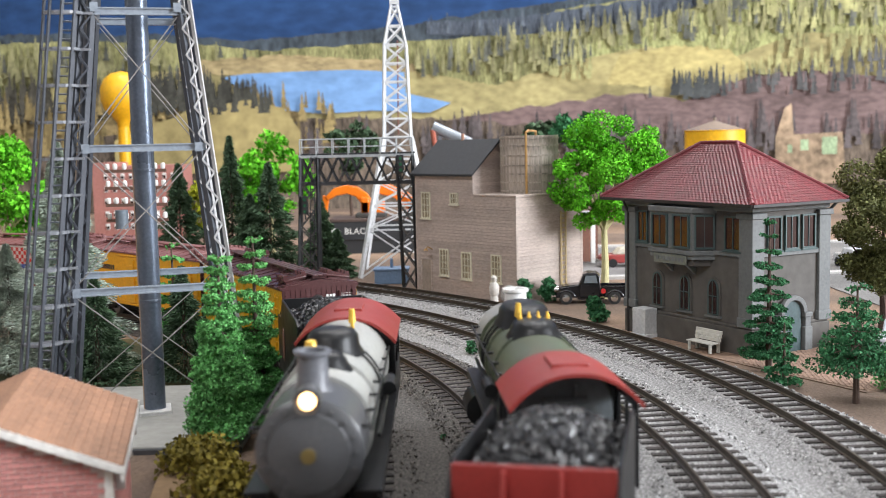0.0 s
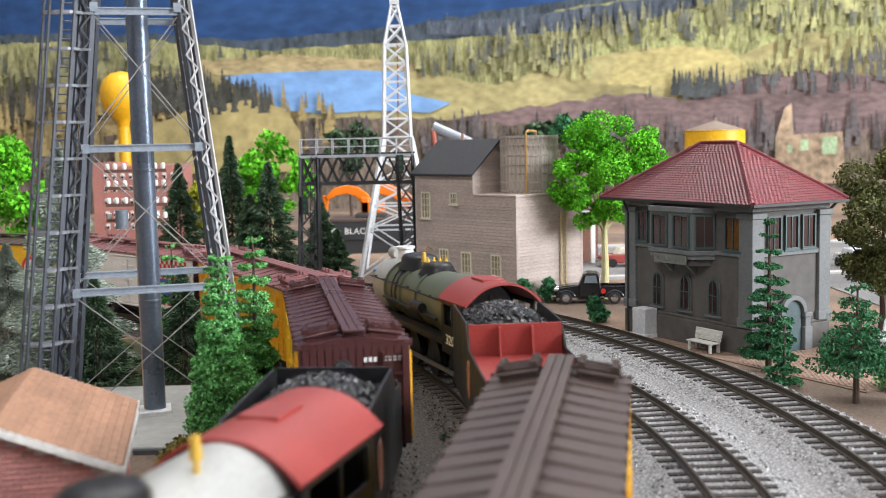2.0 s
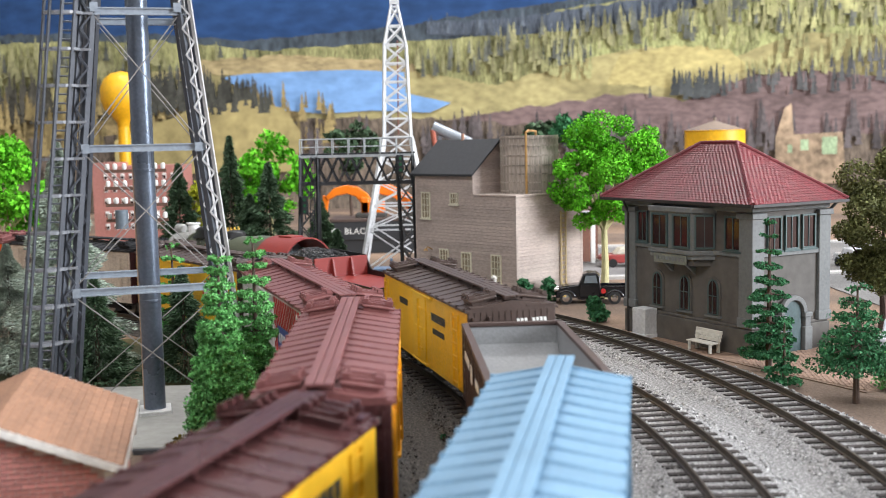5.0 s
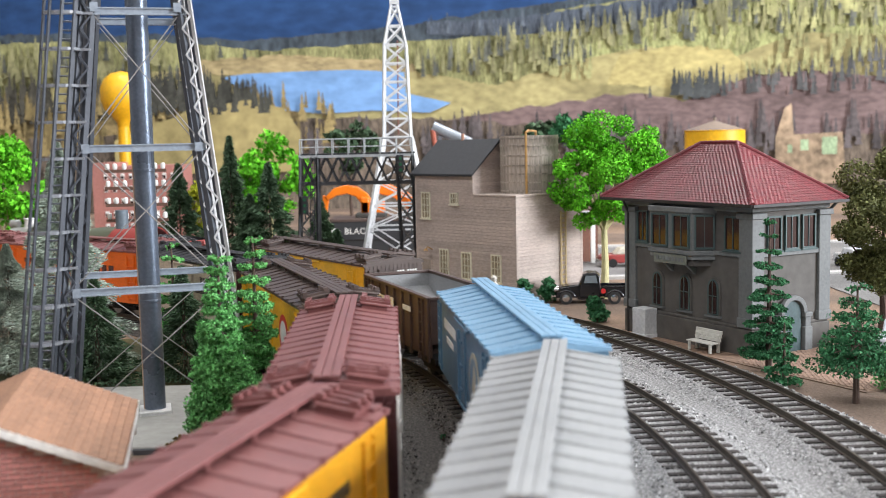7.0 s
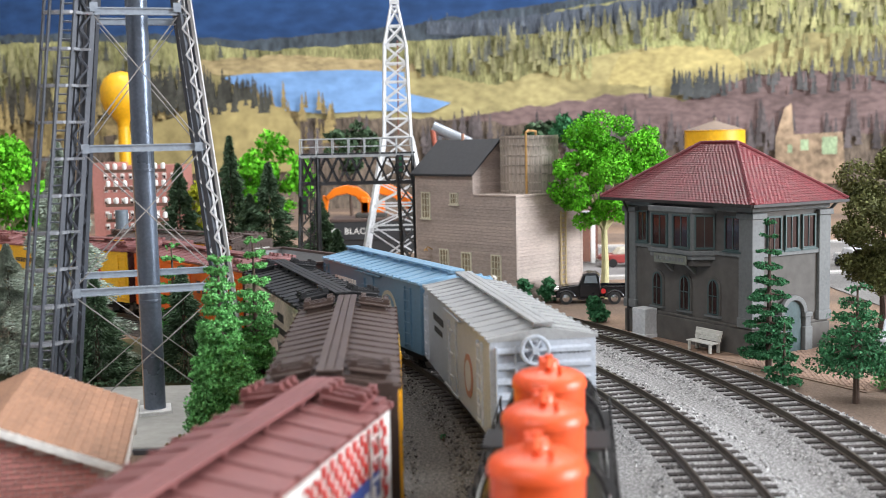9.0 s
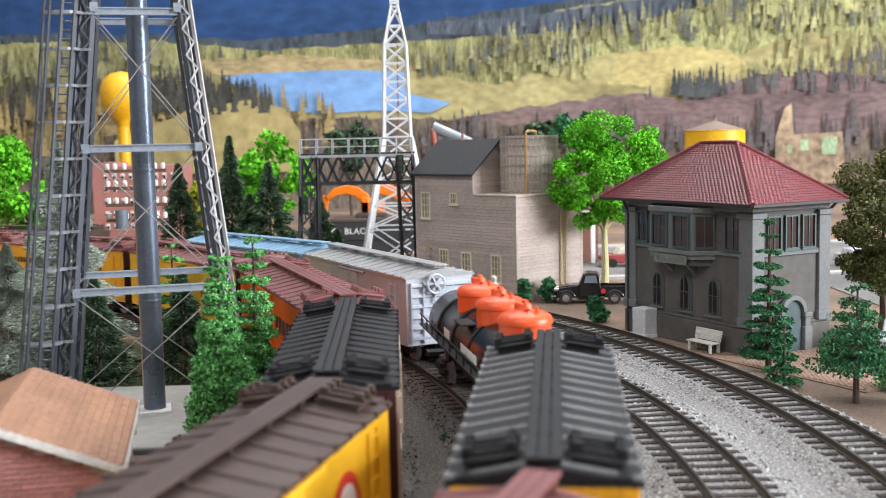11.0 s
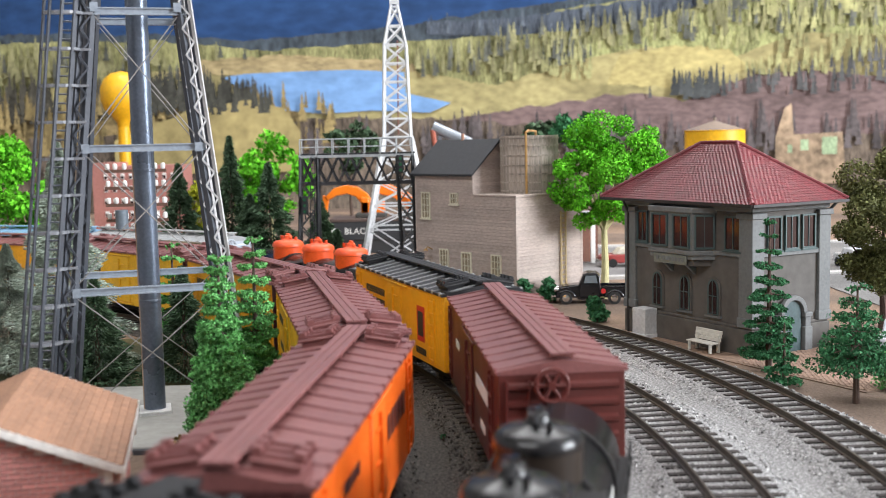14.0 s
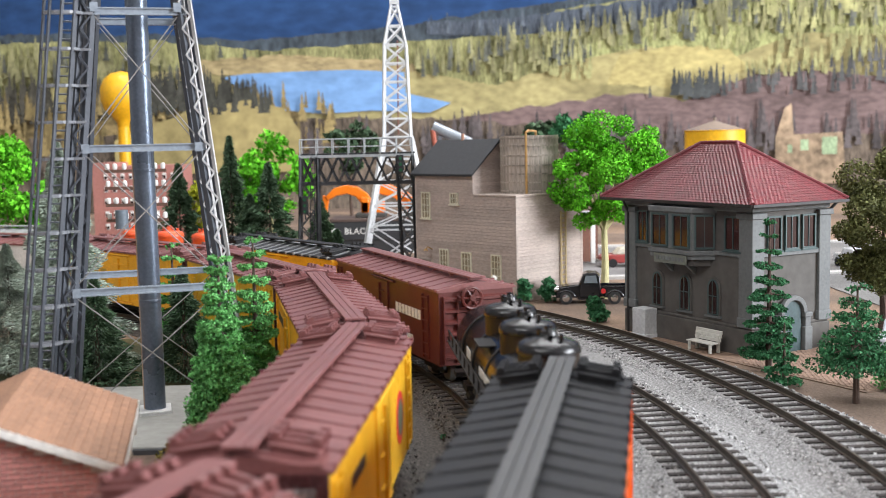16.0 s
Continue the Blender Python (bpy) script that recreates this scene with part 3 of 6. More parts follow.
def coupler(parent, x, s):
    part("coupler", Build().box(min(x, x + 5 * s), max(x, x + 5 * s), -1.2, 1.2, 6.8, 9.2).box(min(x + 3.5 * s, x + 6.5 * s), max(x + 3.5 * s, x + 6.5 * s), -2.2, 1.8, 6.3, 9.8), UNDER, parent, bevel=0.3)


def brake_wheel(parent, x, s, y, z, m):
    """A heavy spoked hand wheel on its gear housing."""
    b = Build()
    for i in range(20):
        a0, a1 = 2 * math.pi * i / 20, 2 * math.pi * (i + 1) / 20
        b.rod((x + 2.3 * s, y + 4.6 * math.cos(a0), z + 4.6 * math.sin(a0)), (x + 2.3 * s, y + 4.6 * math.cos(a1), z + 4.6 * math.sin(a1)), 0.7, 6)
    for i in range(6):
        a = 2 * math.pi * i / 6
        b.rod((x + 2.2 * s, y, z), (x + 2.3 * s, y + 4.4 * math.cos(a), z + 4.4 * math.sin(a)), 0.6, 5)
    b.rod((x + 1.5 * s, y, z), (x + 3.4 * s, y, z), 1.3, 10)
    wheel = part("brake_wheel", b, m, parent, "spoked brake wheel")
    part("gear_housing", Build().box(min(x - 0.6 * s, x + 1.5 * s), max(x - 0.6 * s, x + 1.5 * s), y - 2.6, y + 2.6, z - 3.4, z + 2.6).rod((x + 0.6 * s, y, z - 18), (x + 0.6 * s, y, z - 3), 0.6, 6), m, wheel, bevel=0.3)


def ladder_rungs(b, x, y, s, z0, z1, n, w=7):
    """Grab irons on a side, at x to x + w."""
    for i in range(n):
        z = z0 + (z1 - z0) * i / (n - 1)
        b.box(x, x + w, y - 0.2 + s * 0.7, y + 0.2 + s * 0.7, z - 0.25, z + 0.25)
    for xx in (x, x + w):
        b.box(xx - 0.35, xx + 0.35, min(y, y + s * 0.9), max(y, y + s * 0.9), z0 - 1.5, z1 + 1.5)


def box_car(label, length, side, roof, end, hatches=True, door=None, board=None, rib=None, wheel_end=0, cat="reefer car", marks=(), tall=0.0, ribs=15, name="reefer_car", grooves=True):
    c = thing(name, label, cat, "freight cars of the two trains")
    h, w = length / 2 - 4, 18.2
    e, pk = 42.3 + tall, 45.3 + tall
    b = Build().box(-h, h, -w, w, 9, e)
    part("body", b, side, c, bevel=0.25)
    if grooves:
        b = Build()
        for i in range(int(2 * h / 2.6)):
            x = -h + 1.3 + i * 2.6
            for sy in (-1, 1):
                b.box(x - 0.95, x + 0.95, min(sy * w, sy * (w + 0.16)), max(sy * w, sy * (w + 0.16)), 11, e - 1.6)
        part("side_boarding", b, side, c, kind="stuff")
    # ends: corrugated or boarded, in the end colour
    for s in (-1, 1):
        b = Build().box(min(s * h, s * (h + 0.5)), max(s * h, s * (h + 0.5)), -w, w, 9, e)
        b.prism([(-w, e - 0.1), (w, e - 0.1), (0, pk)], ALONG, s * h - 0.3, s * h + 0.3)
        ribs_b = []
        if hatches:
            for i in range(14):
                y = -w + 1.4 + i * 2.5
                ribs_b.append(Build().box(min(s * (h + 0.5), s * (h + 0.8)), max(s * (h + 0.5), s * (h + 0.8)), y, y + 2.1, 10, e - 0.4))
        else:
            for i in range(6):
                z = 12 + i * 5
                ribs_b.append(Build().prism([(z, 0), (z + 2.6, 0), (z + 1.9, 1.1), (z + 0.7, 1.1)], Matrix(((0, s, 0, s * h + s * 0.5), (0, 0, 1, 0), (1, 0, 0, 0), (0, 0, 0, 1))), -w + 2, w - 2))
        ew = part("end_wall", b, end, c, bevel=0.2)
        for rb in ribs_b:
            part("end_board" if hatches else "end_rib", rb, end, ew)
        b = Build()
        for i in range(6):
            z = 12 + i * 5.2
            b.box(min(s * (h + 1.6), s * (h + 2)), max(s * (h + 1.6), s * (h + 2)), 9.5, 16, z, z + 0.5)
        b.box(min(s * h, s * (h + 2)), max(s * h, s * (h + 2)), 9.2, 9.8, 10, 40).box(min(s * h, s * (h + 2)), max(s * h, s * (h + 2)), 15.7, 16.3, 10, 40)
        part("end_ladder", b, end, c)
        if hatches or end is SILVEREND_LIT:
            nb = Build()
            for y in (3.0, 4.6, 6.2, 9.4, 11, 12.6, 14.2):
                nb.box(min(s * (h + 0.7), s * (h + 1.0)), max(s * (h + 0.7), s * (h + 1.0)), y * s, y * s + 1.1, e - 5.2, e - 3.7)
            part("end_number", nb, INK if end is SILVEREND_LIT or end is ORANGE or end is YELLOW2 else WHITEINK, c, kind="stuff")
        for sy in (-1, 1):
            b = Build()
            ladder_rungs(b, s * (h - 9) - (0 if s > 0 else -2), sy * w, sy, 12, 38, 6)
            part("side_ladder", b, side if hatches else end, c)
        coupler(c, s * (h + 0.5), s)
    # roof: two slopes with raised seam ribs
    b = Build()
    o = 0.9
    b.prism([(-w - o, e - 0.5), (w + o, e - 0.5), (w + o, e + 0.5), (0, pk + 0.7), (-w - o, e + 0.5)], ALONG, -h - 0.8, h + 0.8)
    rf = part("roof", b, roof, c)
    slope = math.atan2(pk - e, w + o)
    b = Build()
    for sy in (-1, 1):
        b.bar((0, sy * (w + o - 0.4), e + 0.55), (0, sy * 3.0, pk + 0.55), 0.9 if rib else 1.2, 0.45)
        b.bar((0, sy * (w + o - 0.2), e - 0.4), (0, sy * (w + o - 0.2), e + 1.2), 1.5, 1.0)
    rib_me = b.mesh("roof_rib")
    fix_normals(rib_me)
    rib_me.materials.append(rib or roof)
    for i in range(ribs):
        o_rib = new("roof_rib", rib_me)
        o_rib.parent = rf
        o_rib.location = ((-h + 2 + (2 * h - 4) * i / (ribs - 1)) * K, 0, 0)
    b = Build()
    zb = pk + 2.1
    for y in (-2.5, 0, 2.5):
        b.box(-h - 2.6, h + 2.6, y - 1.15, y + 1.15, zb, zb + 0.8)
    for i in range(8):
        x = -h + 2 * h * i / 7
        b.box(x - 0.6, x + 0.6, -3.4, 3.4, zb - 1.2, zb)
    part("running_board", b, board or roof, c, bevel=0.15)
    if hatches:
        for s in (-1, 1):
            for sy in (-1, 1):
                m = Matrix.Translation((s * (h - 8.5), sy * 10.2, e + 2.2)) @ Matrix.Rotation(-sy * slope, 4, "X")
                hb = Build().box(-5.6, 5.6, -5, 5, -0.6, 1.3, m).box(-6.2, 6.2, -5.6, 5.6, 1.3, 2.2, m)
                hatch = part("ice_hatch", hb, roof, c, bevel=0.3)
                for dx in (-4.2, 0, 4.2):
                    hb = Build().box(dx - 0.6, dx + 0.6, -6, 6, 2.2, 3.2, m).box(dx - 1.0, dx + 1.0, -5.4, -3.4, 3.0, 4.4, m).box(dx - 1.0, dx + 1.0, 3.4, 5.4, 3.0, 4.4, m)
                    part("hatch_bar", hb, roof, hatch)
            # corner platform with its grab iron
            pb = Build().box(s * (h - 2) - 3, s * (h - 2) + 3, 6, 17, e + 1.0, e + 1.6).box(s * (h - 2) - 3, s * (h - 2) + 3, -17, -6, e + 1.0, e + 1.6)
            part("roof_walk", pb, roof, c)
    for sy in (-1, 1):
        dw = 10.5
        b = Build().box(-dw, dw, min(sy * w, sy * (w + 0.8)), max(sy * w, sy * (w + 0.8)), 11, e - 2.5)
        b.box(-dw - 3, dw + 3, min(sy * w, sy * (w + 1.2)), max(sy * w, sy * (w + 1.2)), 9.6, 10.6).box(-dw - 10, dw + 3, min(sy * w, sy * (w + 1.4)), max(sy * w, sy * (w + 1.4)), e - 2.2, e - 1.2)
        d = part("door", b, door or side, c, bevel=0.2)
        for z in (16, 25, 34):
            part("hinge", Build().box(-6, 6, min(sy * (w + 0.8), sy * (w + 1.3)), max(sy * (w + 0.8), sy * (w + 1.3)), z, z + 0.8), door or side, d)
        hb = Build()
        hb.box(-0.4, 0.4, min(sy * (w + 0.8), sy * (w + 1.8)), max(sy * (w + 0.8), sy * (w + 1.8)), 12, e - 4)
        part("door_bar", hb, door or side, d)
    part("underframe", Build().box(-h, h, -3, 3, 5.5, 9).box(-h + 30, h - 30, -14, 14, 6, 9).box(-12, 4, 5, 12, 2.6, 8).box(-h, h, -16.4, -15, 7.6, 9).box(-h, h, 15, 16.4, 7.6, 9), UNDER, c)
    for s in (-1, 1):
        truck(c, s * (h - 22))
    if wheel_end:
        brake_wheel(c, wheel_end * (h + 1.3), wheel_end, -3.5 * wheel_end, 39.0, end)
    for mk in marks:
        mk(c, h, w)
    return c


def side_m(sy, w, x, z):
    """Writing plane on a car's side: sy -1 is the right side seen from outside."""
    if sy < 0:
        return Matrix.Translation((x, -w - 0.25, z)) @ UPRIGHT
    return Matrix.Translation((x, w + 0.25, z)) @ Matrix.Rotation(math.pi, 4, "Z") @ UPRIGHT


def words(rows, colour, both=True):
    """Rows of (text or width, x, z, size): text is lettered, a number is a plain bar."""
    def do(c, h, w):
        for sy in ((-1, 1) if both else (-1,)):
            bars = Build()
            for what, x, z, size in rows:
                if isinstance(what, str):
                    lettering("lettering", what, size, colour, c, side_m(sy, w, x * -sy, z), 0.1)
                else:
                    m = side_m(sy, w, x * -sy, z)
                    n = max(1, int(what / (size * 0.9)))
                    for i in range(n):
                        u = -what / 2 + what * i / n
                        bars.box(u, u + what / n * 0.72, -size / 2, size / 2, -0.1, 0.12, m)
            if bars.v:
                part("lettering", bars, colour, c, kind="stuff")
    return do


def disc(x, z, r, colour, inner=None, rect=None):
    def do(c, h, w):
        for sy in (-1, 1):
            m = side_m(sy, w, x * -sy, z)
            pts = rect or [(r * math.cos(a), r * math.sin(a)) for a in [2 * math.pi * i / 28 for i in range(28)]]
            e = part("emblem", Build().prism(pts, m, -0.1, 0.15), colour, c)
            if inner:
                part("emblem_centre", Build().prism([(u * 0.7, v * 0.7) for u, v in pts], m, 0.15, 0.25), inner, e)
    return do


def run(ob, ring, s_front, s_rear, outer):
    r = RADII[ring] + (2.5 if ring else 1.0)
    mid = (s_front + s_rear) / 2 / r
    MOVES.append((ob, math.sqrt(r * r - 45 ** 2), mid, W_OUT if outer else W_IN))


YELLOW = paint("car_yellow", (0.80, 0.46, 0.025), 0.4)
YELLOW2 = paint("car_orange_yellow", (0.82, 0.40, 0.02), 0.42)
ORANGE = paint("car_orange", (0.80, 0.145, 0.012), 0.4)
MAROON = paint("roof_maroon", (0.075, 0.028, 0.028), 0.28)
PINKROOF = paint("roof_dusty_red", (0.205, 0.078, 0.074), 0.4)
BROWNROOF = paint("roof_dark_brown", (0.070, 0.046, 0.038), 0.42)
BOXRED = paint("boxcar_red", (0.105, 0.023, 0.019), 0.4)
ROOFBLACK = paint("roof_black", (0.017, 0.017, 0.0185), 0.5, spec=0.3)
# sky blue darkened: the shade on this car's walls is put into the colour
BLUE = paint("car_blue_shaded", (0.095, 0.18, 0.26), 0.4)
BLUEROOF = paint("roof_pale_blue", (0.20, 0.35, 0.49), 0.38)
SILVER = paint("car_silver_grey", (0.33, 0.355, 0.385), 0.42)
# brighter copy of the car's silver: light falling on its ends, as colour
SILVEREND_LIT = paint("end_silver_lit", (0.44, 0.475, 0.53), 0.42)
SILVERROOF = paint("roof_silver", (0.33, 0.335, 0.335), 0.4)
TAN = paint("car_tan", (0.66, 0.50, 0.33), 0.5)
PALE = paint("car_off_white", (0.72, 0.70, 0.66), 0.45)
INK = paint("lettering_black", (0.03, 0.03, 0.03), 0.5)
REDINK = paint("lettering_red", (0.55, 0.03, 0.02), 0.5)
WHITEINK = paint("lettering_white", (0.75, 0.75, 0.72), 0.5)
EMBCREAM = paint("emblem_cream", (0.40, 0.37, 0.28), 0.5)
BLUEINK = paint("panel_blue", (0.05, 0.09, 0.30), 0.5)
HOPBROWN = paint("hopper_brown", (0.07, 0.042, 0.035), 0.55)
HOPGREY = paint("hopper_inside_grey", (0.27, 0.275, 0.28), 0.6)
TANKBLACK = paint("tank_black", (0.008, 0.008, 0.009), 0.24, spec=0.5, bump=0.05)
TANKORANGE = paint("dome_orange", (0.78, 0.10, 0.025), 0.35)
CABRED = paint("cab_roof_red", (0.27, 0.036, 0.030), 0.4)
BOILGREEN = paint("boiler_olive", (0.10, 0.115, 0.075), 0.38)
BOILGREY = paint("boiler_pale_grey", (0.34, 0.34, 0.32), 0.42)
SMOKEGREY = paint("smokebox_graphite", (0.085, 0.086, 0.09), 0.3)


def checks(c, h, w):
    for sy in (-1, 1):
        b = Build()
        for i in range(22):
            for j in range(11):
                if (i + j) % 2 == 0:
                    b.box(i * 2.5 + 14, i * 2.5 + 16.5, j * 2.5 - 14, j * 2.5 - 11.5, -0.1, 0.12, side_m(sy, w, 0, 27))
        part("check_pattern", b, REDINK, c, "red checks on white", kind="stuff")
        p = part("name_panel", Build().box(22, 62, -6, 5, -0.1, 0.3, side_m(sy, w, 0, 24)), BLUEINK, c, "dark blue name panel")
        b = Build()
        for i in range(7):
            b.box(25 + i * 5.0, 28.4 + i * 5.0, -2.2, 2, 0.3, 0.42, side_m(sy, w, 0, 24))
        part("lettering", b, WHITEINK, p, kind="stuff")


def goat(c, h, w):
    """A pale ring with a plain animal shape in it."""
    for sy in (-1, 1):
        m = side_m(sy, w, 30 * -sy, 24)
        pts = [(11 * math.cos(a), 11 * math.sin(a)) for a in [2 * math.pi * i / 32 for i in range(32)]]
        r = part("emblem", Build().prism(pts, m, -0.1, 0.1), EMBCREAM, c, "pale round emblem")
        part("emblem_field", Build().prism([(u * 0.82, v * 0.82) for u, v in pts], m, 0.1, 0.16), BLUE, r)
        part("emblem_figure", Build().prism([(-3, -7), (2, -7), (3, -1), (5, 3), (3, 7), (0, 6), (-1, 2), (-4, -2)], m, 0.16, 0.24), EMBCREAM, r)


def hopper(length):
    c = thing("hopper_car", "empty brown open hopper car with grey inside", "hopper car", "freight cars of the two trains")
    h, w, t = length / 2 - 4, 18.0, 0.9
    zt = 38
    b = Build()
    for sy in (-1, 1):
        b.box(-h, h, min(sy * w, sy * (w - t)), max(sy * w, sy * (w - t)), 12, zt)
        for i in range(9):
            x = -h + 1 + (2 * h - 2) * i / 8
            b.box(x - 0.8, x + 0.8, min(sy * w, sy * (w + 1.2)), max(sy * w, sy * (w + 1.2)), 10, zt)
        b.box(-h, h, sy * w - 1.3, sy * w + 1.3, zt - 0.2, zt + 1.2)
    for s in (-1, 1):
        b.box(s * h - t / 2, s * h + t / 2, -w, w, 18, zt).box(s * h - 1.2, s * h + 1.2, -w, w, zt - 0.2, zt + 1.2)
    part("body", b, HOPBROWN, c, bevel=0.2)
    b = Build()
    q = w - t - 0.1
    b.add([(-h + 0.6, -q, 37.6), (-h + 0.6, q, 37.6), (-h + 0.6, q, 31), (-h + 0.6, -q, 31), (-8, -q, 13), (-8, q, 13), (8, -q, 13), (8, q, 13), (h - 0.6, -q, 31), (h - 0.6, q, 31), (h - 0.6, -q, 37.6), (h - 0.6, q, 37.6)],
          [(0, 1, 2, 3), (3, 2, 5, 4), (4, 5, 7, 6), (6, 7, 9, 8), (8, 9, 11, 10)])
    b.add([(-h + 0.6, -q, 37.6), (h - 0.6, -q, 37.6), (h - 0.6, -q, 13), (-h + 0.6, -q, 13), (-h + 0.6, q, 37.6), (h - 0.6, q, 37.6), (h - 0.6, q, 13), (-h + 0.6, q, 13)], [(0, 1, 2, 3), (7, 6, 5, 4)])
    part("lining", b, HOPGREY, c, "plain grey hopper inside")
    b = Build()
    for x in (-h / 2, h / 2):
        b.prism([(x - 14, 14), (x + 14, 14), (x + 3, 5), (x - 3, 5)], UPRIGHT, -12, 12)
    part("chute", b, HOPBROWN, c)
    part("underframe", Build().box(-h, h, -3, 3, 6, 10).box(-h, -h + 14, -16, 16, 9, 11).box(h - 14, h, -16, 16, 9, 11), UNDER, c)
    for s in (-1, 1):
        truck(c, s * (h - 15))
        coupler(c, s * h, s)
        b = Build()
        for sy in (-1, 1):
            ladder_rungs(b, s * (h - 8), sy * w, sy, 13, 36, 6, 6)
        part("side_ladder", b, HOPBROWN, c)
    words([(20, -20, 31, 3), (12, 22, 31, 2.4), (8, 0, 30, 6)], WHITEINK)(c, h, w + 1.2)
    return c


def tank_car(label, length, body, dome, domes, side=None):
    c = thing("tank_car", label, "tank car", "freight cars of the two trains")
    h = length / 2 - 5
    r, zc = 14.5, 24.5
    part("tank", Build().lathe([(1, -h + 2), (9, -h + 2.6), (r - 1.5, -h + 5), (r, -h + 8), (r, h - 8), (r - 1.5, h - 5), (9, h - 2.6), (1, h - 2)], 36, Matrix.Translation((0, 0, zc)), "x"), body, c)
    for x in (-h * 0.6, -h * 0.2, h * 0.2, h * 0.6):
        part("tank_band", Build().lathe([(r + 0.1, x - 1), (r + 0.5, x - 1), (r + 0.5, x + 1), (r + 0.1, x + 1)], 36, Matrix.Translation((0, 0, zc)), "x"), UNDER, c)
    for x in domes:
        d = part("dome", Build().lathe([(9.4, 33), (9.4, 43.0), (9.9, 43.2), (9.9, 44.4), (9.3, 45.9), (7.6, 46.9), (3.4, 47.6), (2.6, 48.4), (2.4, 50.0), (0.6, 50.6)], 32, Matrix.Translation((x, 0, 0))), dome, c, "domed filling hatch with a raised lid")
        b = Build().rod((x - 4, 0, 48.4), (x - 1, 0, 50.4), 0.8, 6).rod((x + 4, 2, 47.6), (x + 4, 2, 50), 0.9, 8).rod((x - 5, -3, 47.4), (x - 5, -3, 49.4), 0.7, 8).rod((x, 0, 49.5), (x, 0, 51.4), 1.2, 8)
        part("valve", b, dome, d)
        if side:
            part("dome_side", Build().lathe([(9.45, 36), (9.45, 44.6)], 32, Matrix.Translation((x, 0, 0))), side, d)
    b = Build()
    for sy in (-1, 1):
        b.box(-h, h, sy * 15.8 - 1.8, sy * 15.8 + 1.8, 22, 22.6)
        for i in range(12):
            x = -h + 3 + (2 * h - 6) * i / 11
            b.rod((x, sy * 17, 22), (x, sy * 17, 27), 0.35, 5)
        b.rod((-h, sy * 17, 27), (h, sy * 17, 27), 0.35, 5)
        b.box(-8, 8, sy * 11 - 4, sy * 11 + 4, 35.5, 36.1)
    part("side_walk", b, UNDER, c)
    part("underframe", Build().box(-h, h, -5, 5, 6.5, 10).box(-h, -h + 8, -15, 15, 8, 10).box(h - 8, h, -15, 15, 8, 10).box(-h + 14, -h + 22, -8, 8, 8, 14).box(h - 22, h - 14, -8, 8, 8, 14), UNDER, c)
    for s in (-1, 1):
        truck(c, s * (h - 20))
        coupler(c, s * h, s)
    words([(30, 20, 27, 3.2), (12, -25, 27, 4)], WHITEINK)(c, h, r)
    return c


def coal_load(parent, x0, x1, w, z, heap, n, seed):
    rng = np.random.default_rng(seed)
    b = Build()
    nx, ny = 16, 9
    vs = []
    for i in range(nx):
        for j in range(ny):
            u, v = i / (nx - 1), j / (ny - 1) * 2 - 1
            vs.append((x0 + (x1 - x0) * u, v * w, z + heap * (1 - v * v) * min(1, 4 * u, 4 * (1 - u) + 0.3) + rng.uniform(-0.4, 0.4)))
    b.add(vs, [(i * ny + j, (i + 1) * ny + j, (i + 1) * ny + j + 1, i * ny + j + 1) for i in range(nx - 1) for j in range(ny - 1)])
    for _ in range(n):
        u, v = rng.uniform(0.01, 0.99), rng.uniform(-1, 1)
        c = Vector((x0 + (x1 - x0) * u, v * w * 0.98, z + heap * (1 - v * v) * min(1, 4 * u, 4 * (1 - u) + 0.3) + 0.3))
        s = rng.uniform(0.6, 1.5)
        e = Euler(rng.uniform(0, 6, 3)).to_matrix()
        pts = [c + e @ (Vector(p) * s * rng.uniform(0.7, 1.2)) for p in ((1, 0, 0), (-1, 0, 0), (0, 1, 0), (0, -1, 0), (0, 0, 1), (0, 0, -1))]
        b.add(pts, [(0, 2, 4), (2, 1, 4), (1, 3, 4), (3, 0, 4), (2, 0, 5), (1, 2, 5), (3, 1, 5), (0, 3, 5)])
    me = b.mesh("coal", smooth=False)
    me.materials.append(COAL)
    ob = new("coal", me)
    ob.parent = parent
    tagged(ob, "heaped black coal lumps", kind="stuff")


def drivers(c, xs, r, wheels):
    for x in xs:
        for sy in (-1, 1):
            b = Build().lathe([(r - 1.2, -1.2), (r, -1.2), (r, 1.0), (r + 0.6, 1.1), (r + 0.6, 1.5), (r - 1.2, 1.5)], 24, Matrix.Rotation(math.pi if sy > 0 else 0, 4, "Z"), "y")
            for k in range(12):
                a = 2 * math.pi * k / 12
                b.rod((0, 0, 0), ((r - 1) * math.cos(a), 0, (r - 1) * math.sin(a)), 0.45, 5)
            b.rod((0, -1.4, 0), (0, 1.4, 0), 2.0, 12)
            b.box(-2.4, 2.4, -0.9, 0.9, r * 0.45, r * 0.8)
            d = part("driving_wheel", b, BLACK, c, "black spoked driving wheel")
            d.location = (x * K, sy * 8.6 * K, r * K)
            wheels.append((d, (x, sy * 8.6, r)))


